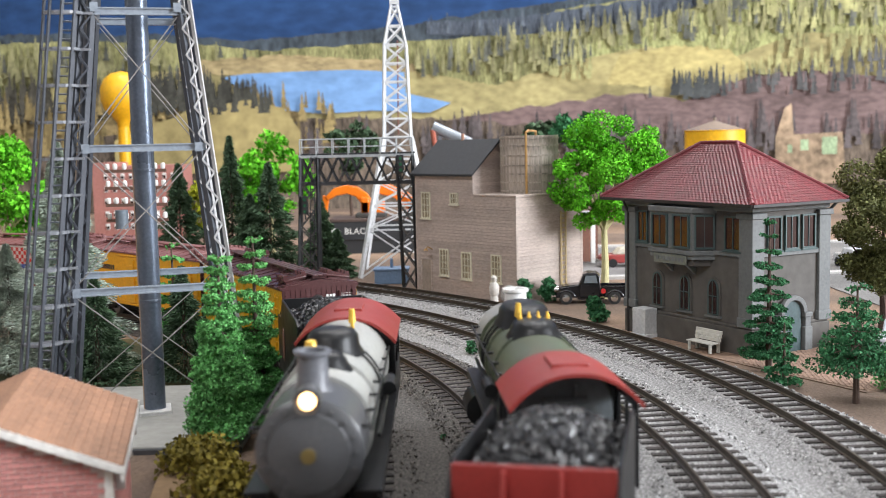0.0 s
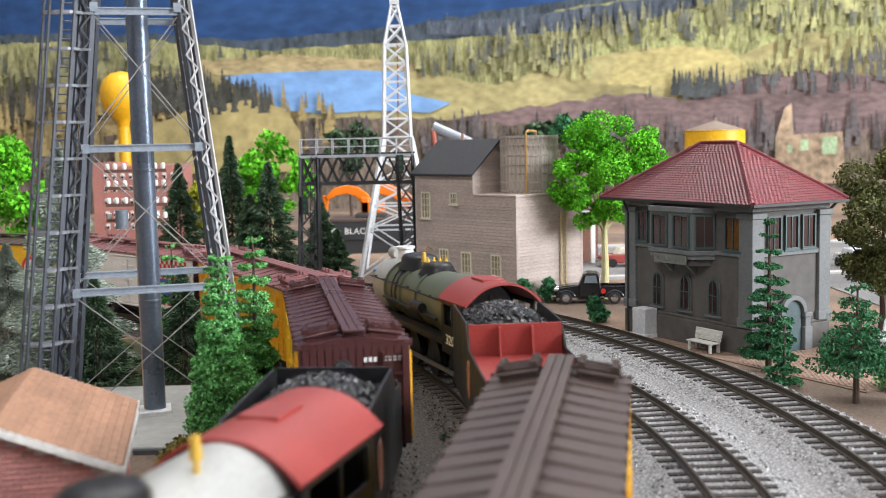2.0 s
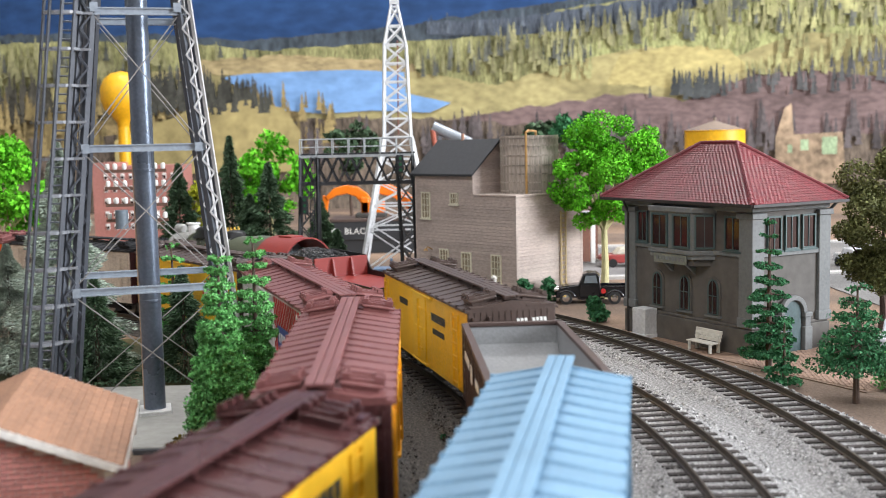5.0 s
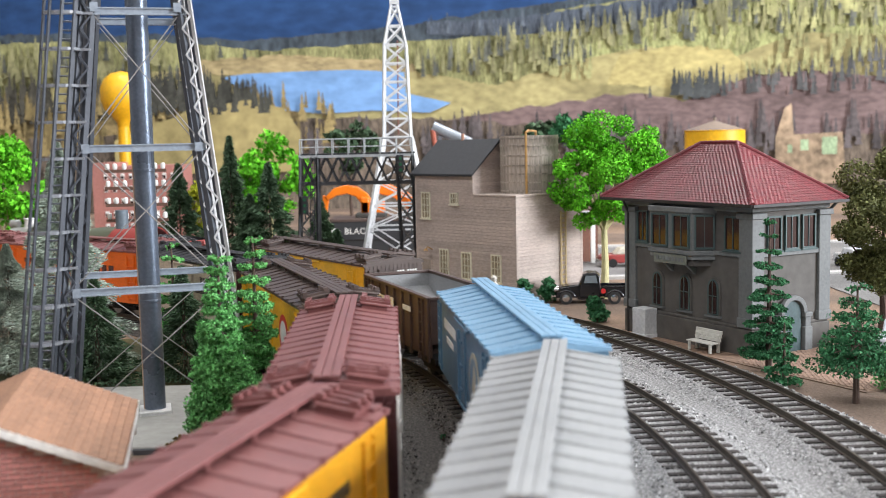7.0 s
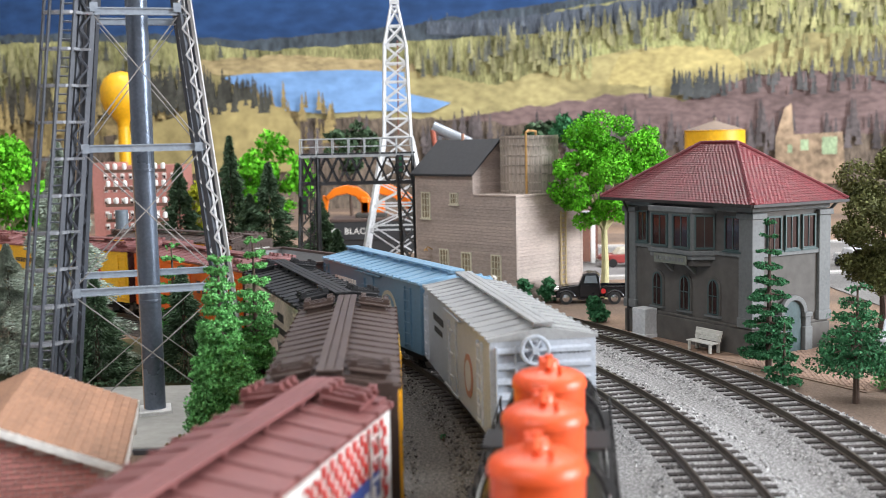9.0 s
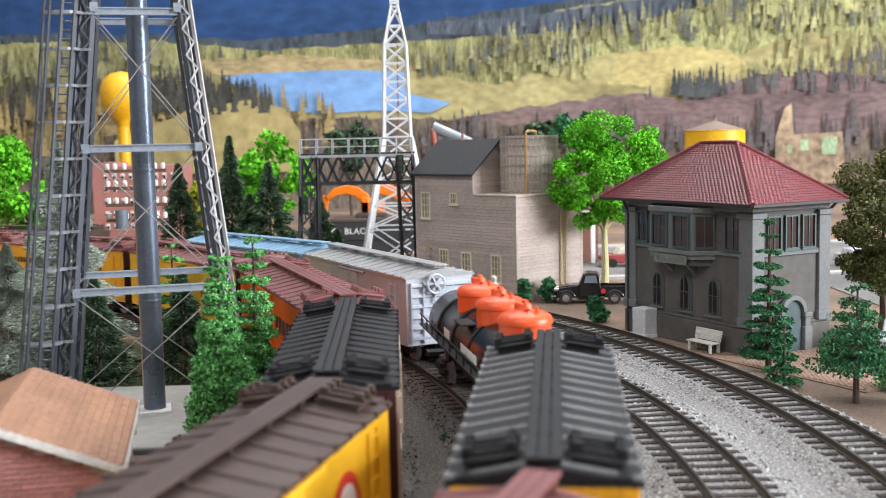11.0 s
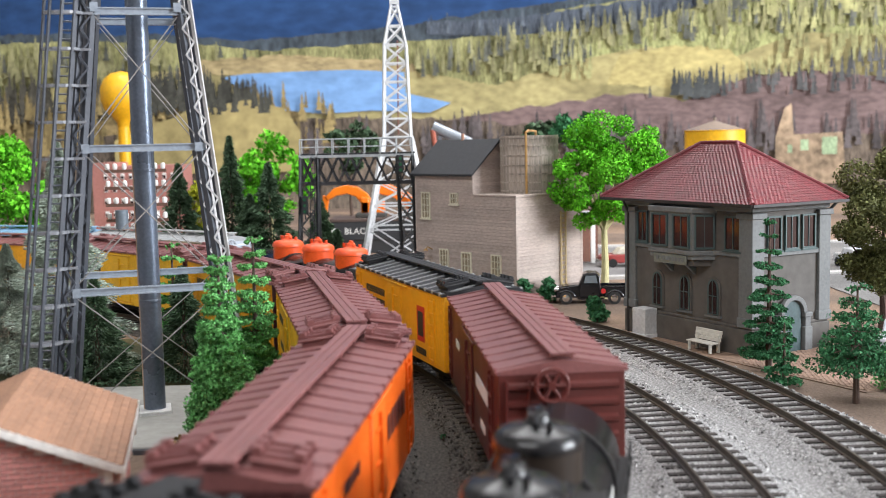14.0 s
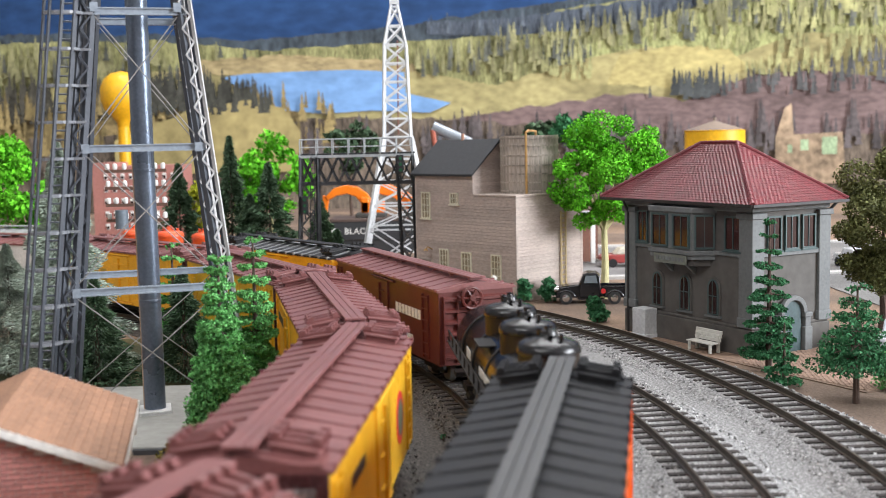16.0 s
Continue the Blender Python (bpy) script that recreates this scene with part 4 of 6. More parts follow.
def locomotive(label, boiler, front, jacket, lit, cab_x, stack_x, nose_x, stack_m, number, stack_h, domes, valves, whistle_x, bell_x, lamp_z):
    """A steam engine with local x forward. Boiler from the nose back to the cab."""
    c = thing("steam_locomotive", label, "locomotive", "locomotives")
    wheels = []
    zc, r = 33.3, 13.7
    c0, c1 = cab_x        # rear and front of the cab
    part("boiler", Build().lathe([(r + 1.2, c1 - 1), (r + 1.2, c1 + 18), (r, c1 + 30), (r - 0.4, nose_x - 22)], 40, Matrix.Translation((0, 0, zc)), "x"), boiler, c)
    part("smokebox", Build().lathe([(r - 0.2, nose_x - 22), (r - 0.2, nose_x - 1), (r - 1.4, nose_x), (r - 3.5, nose_x + 0.3), (r - 3.8, nose_x + 1.0), (5.5, nose_x + 1.9), (2.5, nose_x + 2.4), (0.5, nose_x + 2.5)], 40, Matrix.Translation((0, 0, zc)), "x"), front, c, "dark grey smokebox with round front door")
    for x in np.linspace(c1 + 20, nose_x - 23, 4):
        part("boiler_band", Build().lathe([(r + 0.2, x - 0.7), (r + 0.75, x - 0.6), (r + 0.75, x + 0.6), (r + 0.2, x + 0.7)], 40, Matrix.Translation((0, 0, zc)), "x"), boiler, c)
    b = Build()
    for i in range(18):
        a = 2 * math.pi * i / 18
        b.rod((nose_x - 0.2, (r - 2.2) * math.cos(a), zc + (r - 2.2) * math.sin(a)), (nose_x + 0.9, (r - 2.2) * math.cos(a), zc + (r - 2.2) * math.sin(a)), 0.45, 6)
    part("door_bolts", b, front, c)
    part("number_disc", Build().lathe([(1.9, nose_x + 2.4), (1.9, nose_x + 2.9), (0.4, nose_x + 3.0)], 16, Matrix.Translation((0, 0, zc)), "x"), mat("disc_dull_brass", (0.22, 0.16, 0.06), 0.4, 0.4), c, "small dull brass disc")
    zt = zc + r
    part("smokestack", Build().lathe([(5.2, zt - 1.4), (4.1, zt + 0.8), (3.9, zt + stack_h - 1.5), (4.8, zt + stack_h - 1.0), (4.8, zt + stack_h), (3.6, zt + stack_h), (3.4, zt + stack_h - 3)], 28, Matrix.Translation((stack_x, 0, 0))), stack_m, c)
    for x, hh, rr, long in domes:
        part("dome", Build().lathe([(rr + 1.6, zt - 2.4), (rr, zt + 0.2), (rr - 0.3, zt + hh - 2.4), (rr - 1.6, zt + hh - 0.7), (rr - 4, zt + hh), (0.5, zt + hh + 0.1)], 28, Matrix.Translation((x, 0, 0)) @ Matrix.Diagonal((long, 1, 1, 1))), jacket, c)
    for i in range(4 if valves else 0):
        part("safety_valve", Build().rod((valves, -4.6 + i * 3, zt - 0.5), (valves, -4.6 + i * 3, zt + 4.2), 0.95, 8, 0.7).rod((valves, -4.6 + i * 3, zt + 4.2), (valves, -4.6 + i * 3, zt + 5.6), 0.6, 8, 0.3), GOLD, c, "small brass valve")
    part("whistle", Build().rod((whistle_x, 4, zt - 1), (whistle_x, 4, zt + 4), 0.7, 8).rod((whistle_x, 4, zt + 3.0), (whistle_x, 4, zt + 7.5), 1.3, 8, 0.9), GOLD, c, "brass whistle")
    if bell_x:
        part("bell", Build().lathe([(0.6, zt + 6.4), (1.6, zt + 6), (2.0, zt + 3.6), (3.0, zt + 2.0), (2.9, zt + 1.8), (0.4, zt - 1)], 18, Matrix.Translation((bell_x, -5, -1.5))), GOLD, c, "brass bell")
    # headlight
    hx, hz = (nose_x - 1, zt + lamp_z)
    hl = part("headlight", Build().lathe([(2.6, hx - 4), (3.4, hx - 3), (3.4, hx + 3), (3.0, hx + 3), (2.9, hx + 1.5)], 24, Matrix.Translation((0, 0, hz)), "x").box(hx - 3, hx + 2, -1.8, 1.8, hz - 5, hz - 2.6), front, c)
    part("lens", Build().lathe([(2.2, hx + 1.6), (1.7, hx + 2.3), (0.3, hx + 2.6)], 20, Matrix.Translation((0, 0, hz)), "x"), mat("headlight_glow", (1.0, 0.62, 0.28), 0.3, emit=lit) if lit > 1 else GLASS, hl, "round headlight lens")
    # pipes and handrails along the boiler
    b = Build()
    for sy in (-1, 1):
        b.rod((c1, sy * (r + 1.3), zc + 5), (nose_x - 3, sy * (r + 1.3), zc + 5), 0.4, 6)
        for x in np.linspace(c1 + 5, nose_x - 6, 7):
            b.rod((x, sy * r * 0.9, zc + 5), (x, sy * (r + 1.6), zc + 5), 0.5, 6)
        for x in (domes[0][0] - 3, domes[0][0] + 3):
            for k in range(7):
                a0, a1 = math.pi / 2 - sy * 0.25 * k, math.pi / 2 - sy * 0.25 * (k + 1)
                b.rod((x, (r + 0.7) * math.cos(a0), zc + (r + 0.7) * math.sin(a0)), (x, (r + 0.7) * math.cos(a1), zc + (r + 0.7) * math.sin(a1)), 0.4, 5)
        b.rod((c1 + 10, sy * (r + 1.8), zc - 4), (nose_x - 26, sy * (r + 1.8), zc - 3), 0.7, 6)
        b.rod((c1 + 26, sy * (r + 2.6), zc - 1), (c1 + 38, sy * (r + 2.6), zc - 1), 2.2, 10)
    part("piping", b, BLACK, c)
    # running boards, frame, cylinders
    b = Build()
    for sy in (-1, 1):
        b.box(c1 - 2, nose_x - 4, min(sy * 11, sy * 17), max(sy * 11, sy * 17), 21.6, 22.5)
        b.box(c1 - 2, nose_x - 4, min(sy * 16.7, sy * 17.2), max(sy * 16.7, sy * 17.2), 20, 22.5)
    part("running_board", b, BLACK, c)
    part("engine_frame", Build().box(c0, nose_x + 3, -5.5, 5.5, 7, 20).box(nose_x - 24, nose_x - 2, -8, 8, 9, 24).box(nose_x + 2, nose_x + 5, -15, 15, 8.5, 12.5).box(c0 + 2, c0 + 30, -13, 13, 16, 22), BLACK, c, bevel=0.3)
    for sy in (-1, 1):
        cyl = part("cylinder", Build().lathe([(3, nose_x - 23), (6.2, nose_x - 22.5), (6.2, nose_x - 5.5), (3, nose_x - 5)], 24, Matrix.Translation((0, sy * 13, 10.5)), "x").lathe([(2, nose_x - 22), (4, nose_x - 21.5), (4, nose_x - 6), (2, nose_x - 5.5)], 20, Matrix.Translation((0, sy * 12.5, 18.5)), "x"), BLACK, c)
    b = Build()
    for i in range(9):
        y = -12 + 3 * i
        b.rod((nose_x + 5, y, 8.5), (nose_x + 13, y * 0.75, 2.2), 0.7, 5)
    b.box(nose_x + 11, nose_x + 13, -9.5, 9.5, 1.6, 3)
    part("pilot", b, BLACK, c, "slatted cowcatcher")
    coupler(c, nose_x + 5, 1)
    span = nose_x - 30 - c1
    drivers(c, [c1 + 2 + span * i / 3 for i in range(4)], 8.2, wheels)
    b = Build()
    for sy in (-1, 1):
        b.box(c1, c1 + 4 + span, sy * 11.4 - 0.6, sy * 11.4 + 0.6, 5.2, 7)
        b.bar((c1 + 4 + span * 0.66, sy * 12.4, 6), (nose_x - 20, sy * 12.4, 10.5), 1.1, 1.5)
    part("side_rod", b, STEEL, c)
    # cab: side walls with windows, round roof, open back
    b = Build()
    zr = 40.2
    for sy in (-1, 1):
        y0, y1 = min(sy * 16, sy * 17), max(sy * 16, sy * 17)
        b.box(c0, c1, y0, y1, 17, 29).box(c0, c1, y0, y1, 38, zr).box(c0, c0 + 4, y0, y1, 29, 38).box(c1 - 3, c1, y0, y1, 29, 38).box((c0 + c1) / 2 - 0.6, (c0 + c1) / 2 + 0.6, y0, y1, 29, 38)
    b.box(c1 - 1, c1, -16.2, 16.2, 17, zr)
    cab = part("cab", b, BLACK, c, bevel=0.2)
    arc = [(u, 48.9 - 8.6 * (abs(u) / 17.6) ** 2.3) for u in np.linspace(-17.6, 17.6, 19)]
    outline = arc + [(u * 0.97, v - 0.9) for u, v in arc[::-1]]
    rf = part("cab_roof", Build().prism(outline, ALONG, c0 - 5, c1 + 2), CABRED, c, "red rounded cab roof")
    part("roof_hatch", Build().box((c0 + c1) / 2 - 7, (c0 + c1) / 2 + 6, -5, 5, 48.0, 49.5), CABRED, rf, bevel=0.3)
    face = [(-16.4, 30), (16.4, 30)] + [(u, 48.0 - 8.4 * (abs(u) / 17.6) ** 2.3) for u in np.linspace(16.4, -16.4, 17)]
    part("cab_front", Build().prism(face, ALONG, c1 - 0.8, c1), BLACK, c)
    part("backhead", Build().lathe([(r, c1 - 8), (r, c1 - 2)], 28, Matrix.Translation((0, 0, zc)), "x").rod((c1 - 9, -6, zc + 4), (c1 - 9, 6, zc + 4), 1.0, 8).rod((c1 - 9, -3, zc - 4), (c1 - 9, -3, zc + 8), 0.6, 8).box(c1 - 10, c1 - 8, 2, 7, zc - 3, zc + 2), mat("backhead_grey", (0.16, 0.18, 0.19), 0.45), c, "grey boiler backhead with valves")
    if number:
        for sy in (-1, 1):
            lettering("number", number, 6.2, mat("number_cream", (0.75, 0.70, 0.5), 0.5), cab, Matrix.Translation(((c0 + c1) / 2, sy * 17.2, 23)) @ (Matrix.Rotation(math.pi, 4, "Z") if sy > 0 else Matrix.Identity(4)) @ UPRIGHT)
    return c, wheels


def tender(label, length, bunker, red, seed, light):
    """Coal bunker in front, water deck behind."""
    c = thing("tender", label, "tender", "locomotives")
    h, w = length / 2 - 1, 18.0
    bx = h - bunker
    b = Build()
    for sy in (-1, 1):
        y0, y1 = min(sy * w, sy * (w - 0.9)), max(sy * w, sy * (w - 0.9))
        part("side_panel", Build().prism([(-h, 9), (h, 9), (h, 40), (h - 4, 41.6), (bx + 3, 41.6), (bx - 5, 33), (-h, 32)], UPRIGHT, -y1, -y0), BLACK, c, bevel=0.2)
    b.box(-h, h, -w + 1, w - 1, 9, 12).box(-h, -h + 1, -w + 1, w - 1, 9, 33).box(h - 1, h, -w + 1, w - 1, 9, 36)
    part("body", b, BLACK, c, bevel=0.2)
    part("water_deck", Build().box(-h + 1, bx, -w + 0.9, w - 0.9, 29, 30), CABRED if red else BLACK, c)
    b = Build().box(bx - 0.6, bx + 0.6, -w + 0.9, w - 0.9, 30, 41.4)
    part("bunker_wall", b, CABRED if red else BLACK, c)
    b = Build()
    for y in (-6, 6):
        b.prism([(bx - 0.6, 30), (bx - 0.6, 40.6), (bx - 2.2, 40.6), (bx - 5, 30)], UPRIGHT, -y - 0.4, -y + 0.4)
    part("gusset", b, CABRED if red else BLACK, c)
    part("water_hatch", Build().lathe([(4.4, 30), (4.4, 32.4), (4.8, 32.5), (4.8, 33.2), (0.5, 33.8)], 24, Matrix.Translation((-h + 14, -7, 0))), STEEL if red else BLACK, c)
    part("filler_rim", Build().rod((-h + 5, -9, 33.4), (-h + 5, 9, 33.4), 0.6, 6), BLACK, c)
    if light:
        part("rear_lamp", Build().lathe([(2.4, -h + 1), (3.2, -h + 2), (3.2, -h + 7), (2, -h + 8)], 20, Matrix.Translation((0, 0, 37)), "x").box(-h + 2, -h + 6, -1.5, 1.5, 30, 34.4), BLACK, c)
    coal_load(c, bx + 0.8, h - 1.2, w - 1.2, 35.6, 7.4, 1100, seed)
    part("underframe", Build().box(-h, h, -6, 6, 5.5, 9), UNDER, c)
    for s in (-1, 1):
        truck(c, s * (h - 24))
    coupler(c, -h, -1)
    coupler(c, h - 2, 1)
    for sy in (-1, 1):
        m = side_m(sy, w, (h * 0.35 - 30) * -sy, 23)
        e = part("emblem", Build().prism([(5.2 * math.cos(2 * math.pi * i / 24), 7 * math.sin(2 * math.pi * i / 24)) for i in range(24)], m, -0.1, 0.12), mat("emblem_rust", (0.28, 0.13, 0.09), 0.6), c, "faded oval emblem")
    return c


def trains():
    # outer ring, running away from the camera
    a, wa = locomotive("black steam locomotive with olive boiler and red cab roof", BOILGREEN, mat("smokebox_silver", (0.36, 0.36, 0.34), 0.4), BLACK, 0.0, (-89, -65), 30, 47, paint("stack_white", (0.7, 0.7, 0.68), 0.5), "3204", 7.0, ((9, 5.2, 8.6, 1.7), (-17, 3.6, 7.6, 1.3)), -16, -9, 0, 2.2)
    run(a, 1, 33, 33, True)
    run(tender("black coal tender with red rear deck, loaded with coal", 138, 54, True, 3, False), 1, -60, -198, True)
    run(box_car("yellow refrigerator car with dark brown ribbed roof and ice hatches", 149, YELLOW, BROWNROOF, BROWNROOF, marks=[words([(22, 30, 33, 3.4), (16, -30, 33, 3), (18, 30, 27, 2.4)], INK)]), 1, -206, -355, True)
    run(hopper(108), 1, -358, -466, True)
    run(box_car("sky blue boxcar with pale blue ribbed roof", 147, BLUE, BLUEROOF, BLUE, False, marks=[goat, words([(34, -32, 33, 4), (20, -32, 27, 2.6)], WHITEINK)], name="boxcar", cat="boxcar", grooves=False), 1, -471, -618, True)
    run(box_car("silver grey boxcar with silver ribbed roof and brake wheel", 148, SILVER, SILVERROOF, SILVEREND_LIT, False, wheel_end=-1, marks=[disc(34, 23, 8, mat("emblem_rust", (0.28, 0.13, 0.09), 0.6), SILVER), words([(26, -32, 33, 3), (20, -32, 28, 2.4)], INK)], name="boxcar", cat="boxcar", grooves=False), 1, -622, -770, True)
    run(tank_car("black three-dome tank car with orange domes", 172, TANKBLACK, TANKORANGE, (26, -12, -50), ), 1, -780, -952, True)
    run(box_car("yellow refrigerator car with black ribbed roof", 143, YELLOW2, ROOFBLACK, YELLOW2, marks=[disc(38, 26, 8, REDINK, INK, rect=[(-5, -8), (5, -8), (5, 8), (-5, 8)]), words([(32, -32, 33, 3.4), (32, -32, 28, 2.4), (14, 38, 13.5, 3)], INK)], rib=SILVERROOF), 1, -957, -1100, True)
    run(box_car("red-brown boxcar with ribbed roof and brake wheel", 158, BOXRED, PINKROOF, BOXRED, False, wheel_end=-1, marks=[words([(34, 38, 29, 4.5), (12, 38, 17, 2.6), (12, -40, 29, 3)], WHITEINK)], name="boxcar", cat="boxcar", grooves=False), 1, -1104, -1262, True)
    run(tank_car("black three-dome tank car with black domes", 168, TANKBLACK, TANKBLACK, (16, -21, -58), mat("dome_brown", (0.025, 0.017, 0.012), 0.45, spec=0.3)), 1, -1268, -1436, True)
    run(box_car("orange refrigerator car with black ribbed roof", 150, ORANGE, ROOFBLACK, ORANGE, marks=[words([(30, 30, 33, 4)], INK)], board=mat("walk_dark_grey", (0.075, 0.075, 0.075), 0.5)), 1, -1440, -1590, True)
    # inner ring, coming towards the camera
    b, wb = locomotive("steam locomotive with pale grey boiler, red cab roof and lit headlight", BOILGREY, SMOKEGREY, BLACK, 6.5, (-76, -35), 63, 76, paint("stack_grey", (0.13, 0.135, 0.15), 0.4), "", 9.4, ((8, 5.6, 8.0, 1.15), (33, 3.4, 6.2, 1.0)), 0, -16, 24, -0.6)
    run(b, 0, 3, 3, False)
    run(tender("black coal tender with rear lamp, loaded with coal", 88, 66, False, 8, True), 0, 75, 163, False)
    run(box_car("yellow refrigerator car with dark maroon roof and black lettering", 146, YELLOW, MAROON, MAROON, marks=[words([("STAR", 34, 25, 9), (24, 34, 34, 4), (10, 24, 15, 4), ("BACON", 42, 15, 4.5), (18, -36, 30, 3), (22, -36, 24, 3)], INK)]), 0, 166, 312, False)
    run(box_car("orange-yellow refrigerator car with dusty red roof", 157, YELLOW2, PINKROOF, MAROON, marks=[words([(20, -36, 32, 3), (24, 36, 32, 3)], INK)]), 0, 317, 474, False)
    run(box_car("white refrigerator car with red checks, blue panel and dusty red roof", 154, PALE, PINKROOF, MAROON, marks=[checks], grooves=False), 0, 479, 633, False)
    run(box_car("yellow refrigerator car with dark brown roof and round red emblem", 147, YELLOW, BROWNROOF, BROWNROOF, marks=[disc(36, 26, 9, REDINK, WHITEINK), words([(26, -36, 32, 3.4)], INK)]), 0, 638, 785, False)
    run(box_car("off-white wine refrigerator car with black roof", 140, paint("car_weathered_cream", (0.56, 0.47, 0.38), 0.5, var=0.18), ROOFBLACK, MAROON, marks=[words([(14, 28, 33, 3.6), (30, 28, 27, 3), ("WINES", 30, 19, 7.5), (24, -36, 32, 4)], INK)]), 0, 790, 930, False)
    run(box_car("bright orange refrigerator car with dusty red roof", 158, ORANGE, PINKROOF, MAROON, marks=[words([(36, 36, 29, 7), (20, -36, 32, 3)], MAROON)]), 0, 936, 1094, False)
    run(box_car("yellow refrigerator car with dusty red roof and oval emblem", 152, YELLOW, PINKROOF, MAROON, marks=[disc(38, 25, 8, REDINK, BOILGREEN), words([("ON SETS", -38, 14, 4.6), (16, -38, 20, 3), (20, -38, 32, 3)], INK)]), 0, 1099, 1251, False)
    run(box_car("orange-yellow refrigerator car with dusty red roof", 146, YELLOW2, PINKROOF, MAROON, marks=[words([(30, -36, 32, 3.4), (24, 36, 30, 3)], INK)]), 0, 1256, 1402, False)
    run(box_car("yellow refrigerator car with dusty red roof", 148, YELLOW, PINKROOF, MAROON, marks=[words([(28, 36, 32, 3), (24, -36, 30, 3)], INK)]), 0, 1407, 1555, False)
    run(box_car("orange-yellow refrigerator car with large lettering", 148, YELLOW2, PINKROOF, MAROON, marks=[words([(40, -34, 26, 9)], mat("lettering_olive", (0.45, 0.28, 0.03), 0.5))]), 0, 1560, 1708, False)
    run(box_car("off-white refrigerator car with red lettering", 148, PALE, PINKROOF, MAROON, marks=[words([("WATER", -36, 27, 7), (24, -36, 19, 3)], REDINK)]), 0, 1713, 1861, False)
    run(box_car("yellow refrigerator car with maroon roof", 148, YELLOW, MAROON, MAROON), 0, 1866, 2014, False)
    return wa, wb


ENGINE_WHEELS = trains()


def motions():
    times = [0.5 * i for i in range(33)]
    for ob, r, phi, speed in MOVES:
        rows = []
        for t in times:
            a = phi + speed * t
            p = on_ring(r, a, 0.05) * K
            rows.append((t, Matrix.Translation(p) @ Matrix.Rotation(a + (math.pi / 2 if speed > 0 else -math.pi / 2), 4, "Z")))
        walk(ob, rows)
    for wheels, v in ((ENGINE_WHEELS[0], 0.1531 * 572), (ENGINE_WHEELS[1], 0.1488 * 511)):
        spin = v / 8.2
        n = int(16.0 * spin / 1.3) + 1
        for ob, (x, y, z) in wheels:
            walk(ob, [(16.0 * i / n, Matrix.Translation((x * K, y * K, z * K)) @ Matrix.Rotation(spin * 16.0 * i / n, 4, "Y")) for i in range(n + 1)])


# ---- buildings and structures ----
STUCCO = mat("stucco_grey", (0.098, 0.090, 0.082), 0.75, size=22, fine=160, var=0.16, bump=0.08)
TRIM = mat("trim_pale_grey", (0.15, 0.158, 0.158), 0.65, size=40, var=0.12)
SASH = mat("sash_green_grey", (0.05, 0.085, 0.085), 0.5)
TILE = mat("roof_tile_red", (0.155, 0.019, 0.026), 0.42, size=30, island=0.22, var=0.15)
SIDING = mat("siding_taupe", (0.46, 0.38, 0.335), 0.75, size=22, var=0.14, rnd=0.09, streak=(1, 1, 3))
SLATE = mat("roof_slate", (0.03, 0.032, 0.037), 0.7, size=30)
TANKWOOD = mat("tank_weathered_wood", (0.36, 0.31, 0.265), 0.8, size=18, var=0.3, rnd=0.18, streak=(3, 3, 0.5))
RUST = mat("pipe_ochre", (0.42, 0.24, 0.08), 0.55)


def pane_window(parent, m, w, h, frame_m, cols=2, rows=2, depth=1.2, sill=True, glass=None):
    """A window in the plane of m (x across, z up, -y outward): frame, bars, glass."""
    t = 0.9
    b = Build().box(-w / 2, -w / 2 + t, -depth, 0.2, 0, h, m).box(w / 2 - t, w / 2, -depth, 0.2, 0, h, m).box(-w / 2 + t, w / 2 - t, -depth, 0.2, 0, t, m).box(-w / 2 + t, w / 2 - t, -depth, 0.2, h - t, h, m)
    win = part("window", b, frame_m, parent)
    b = Build()
    for i in range(1, cols):
        x = -w / 2 + w * i / cols
        b.box(x - 0.22, x + 0.22, -depth * 0.7, 0.1, t, h - t, m)
    for i in range(1, rows):
        z = h * i / rows
        b.box(-w / 2 + t, w / 2 - t, -depth * 0.7, 0.1, z - 0.22, z + 0.22, m)
    if b.v:
        part("glazing_bar", b, frame_m, win)
    part("pane", Build().box(-w / 2 + t, w / 2 - t, -0.45, -0.15, t, h - t, m), glass or GLASS, win)
    if sill:
        part("sill", Build().box(-w / 2 - 0.8, w / 2 + 0.8, -depth - 0.6, 0, -0.9, 0, m), frame_m, win)
    return win


def arch_pts(w, h, n=10):
    r = w / 2
    return [(-r, 0), (r, 0)] + [(r * math.cos(a), h - r + r * math.sin(a)) for a in np.linspace(0, math.pi, n)]


def arch_window(parent, m, w, h):
    p = m @ UPRIGHT
    fr = part("arched_window", Build().prism(arch_pts(w, h), p, -0.2, 0.9), STUCCO, parent, bevel=0.2)
    part("sash", Build().prism([(u * 0.78, v * 0.93 + 0.4) for u, v in arch_pts(w, h)], p, 0.9, 1.15), SASH, fr)
    part("pane", Build().prism([(u * 0.55, v * 0.86 + 1.0) for u, v in arch_pts(w, h)], p, 1.15, 1.3), GLASS, fr)
    part("glazing_bar", Build().box(-0.25, 0.25, -1.6, -1.2, 1, h - 1.2, m).box(-w * 0.3, w * 0.3, -1.6, -1.2, h * 0.5, h * 0.5 + 0.5, m), SASH, fr)
    part("sill", Build().box(-w / 2 - 0.6, w / 2 + 0.6, -1.8, 0, -1.0, 0, m), TRIM, fr)


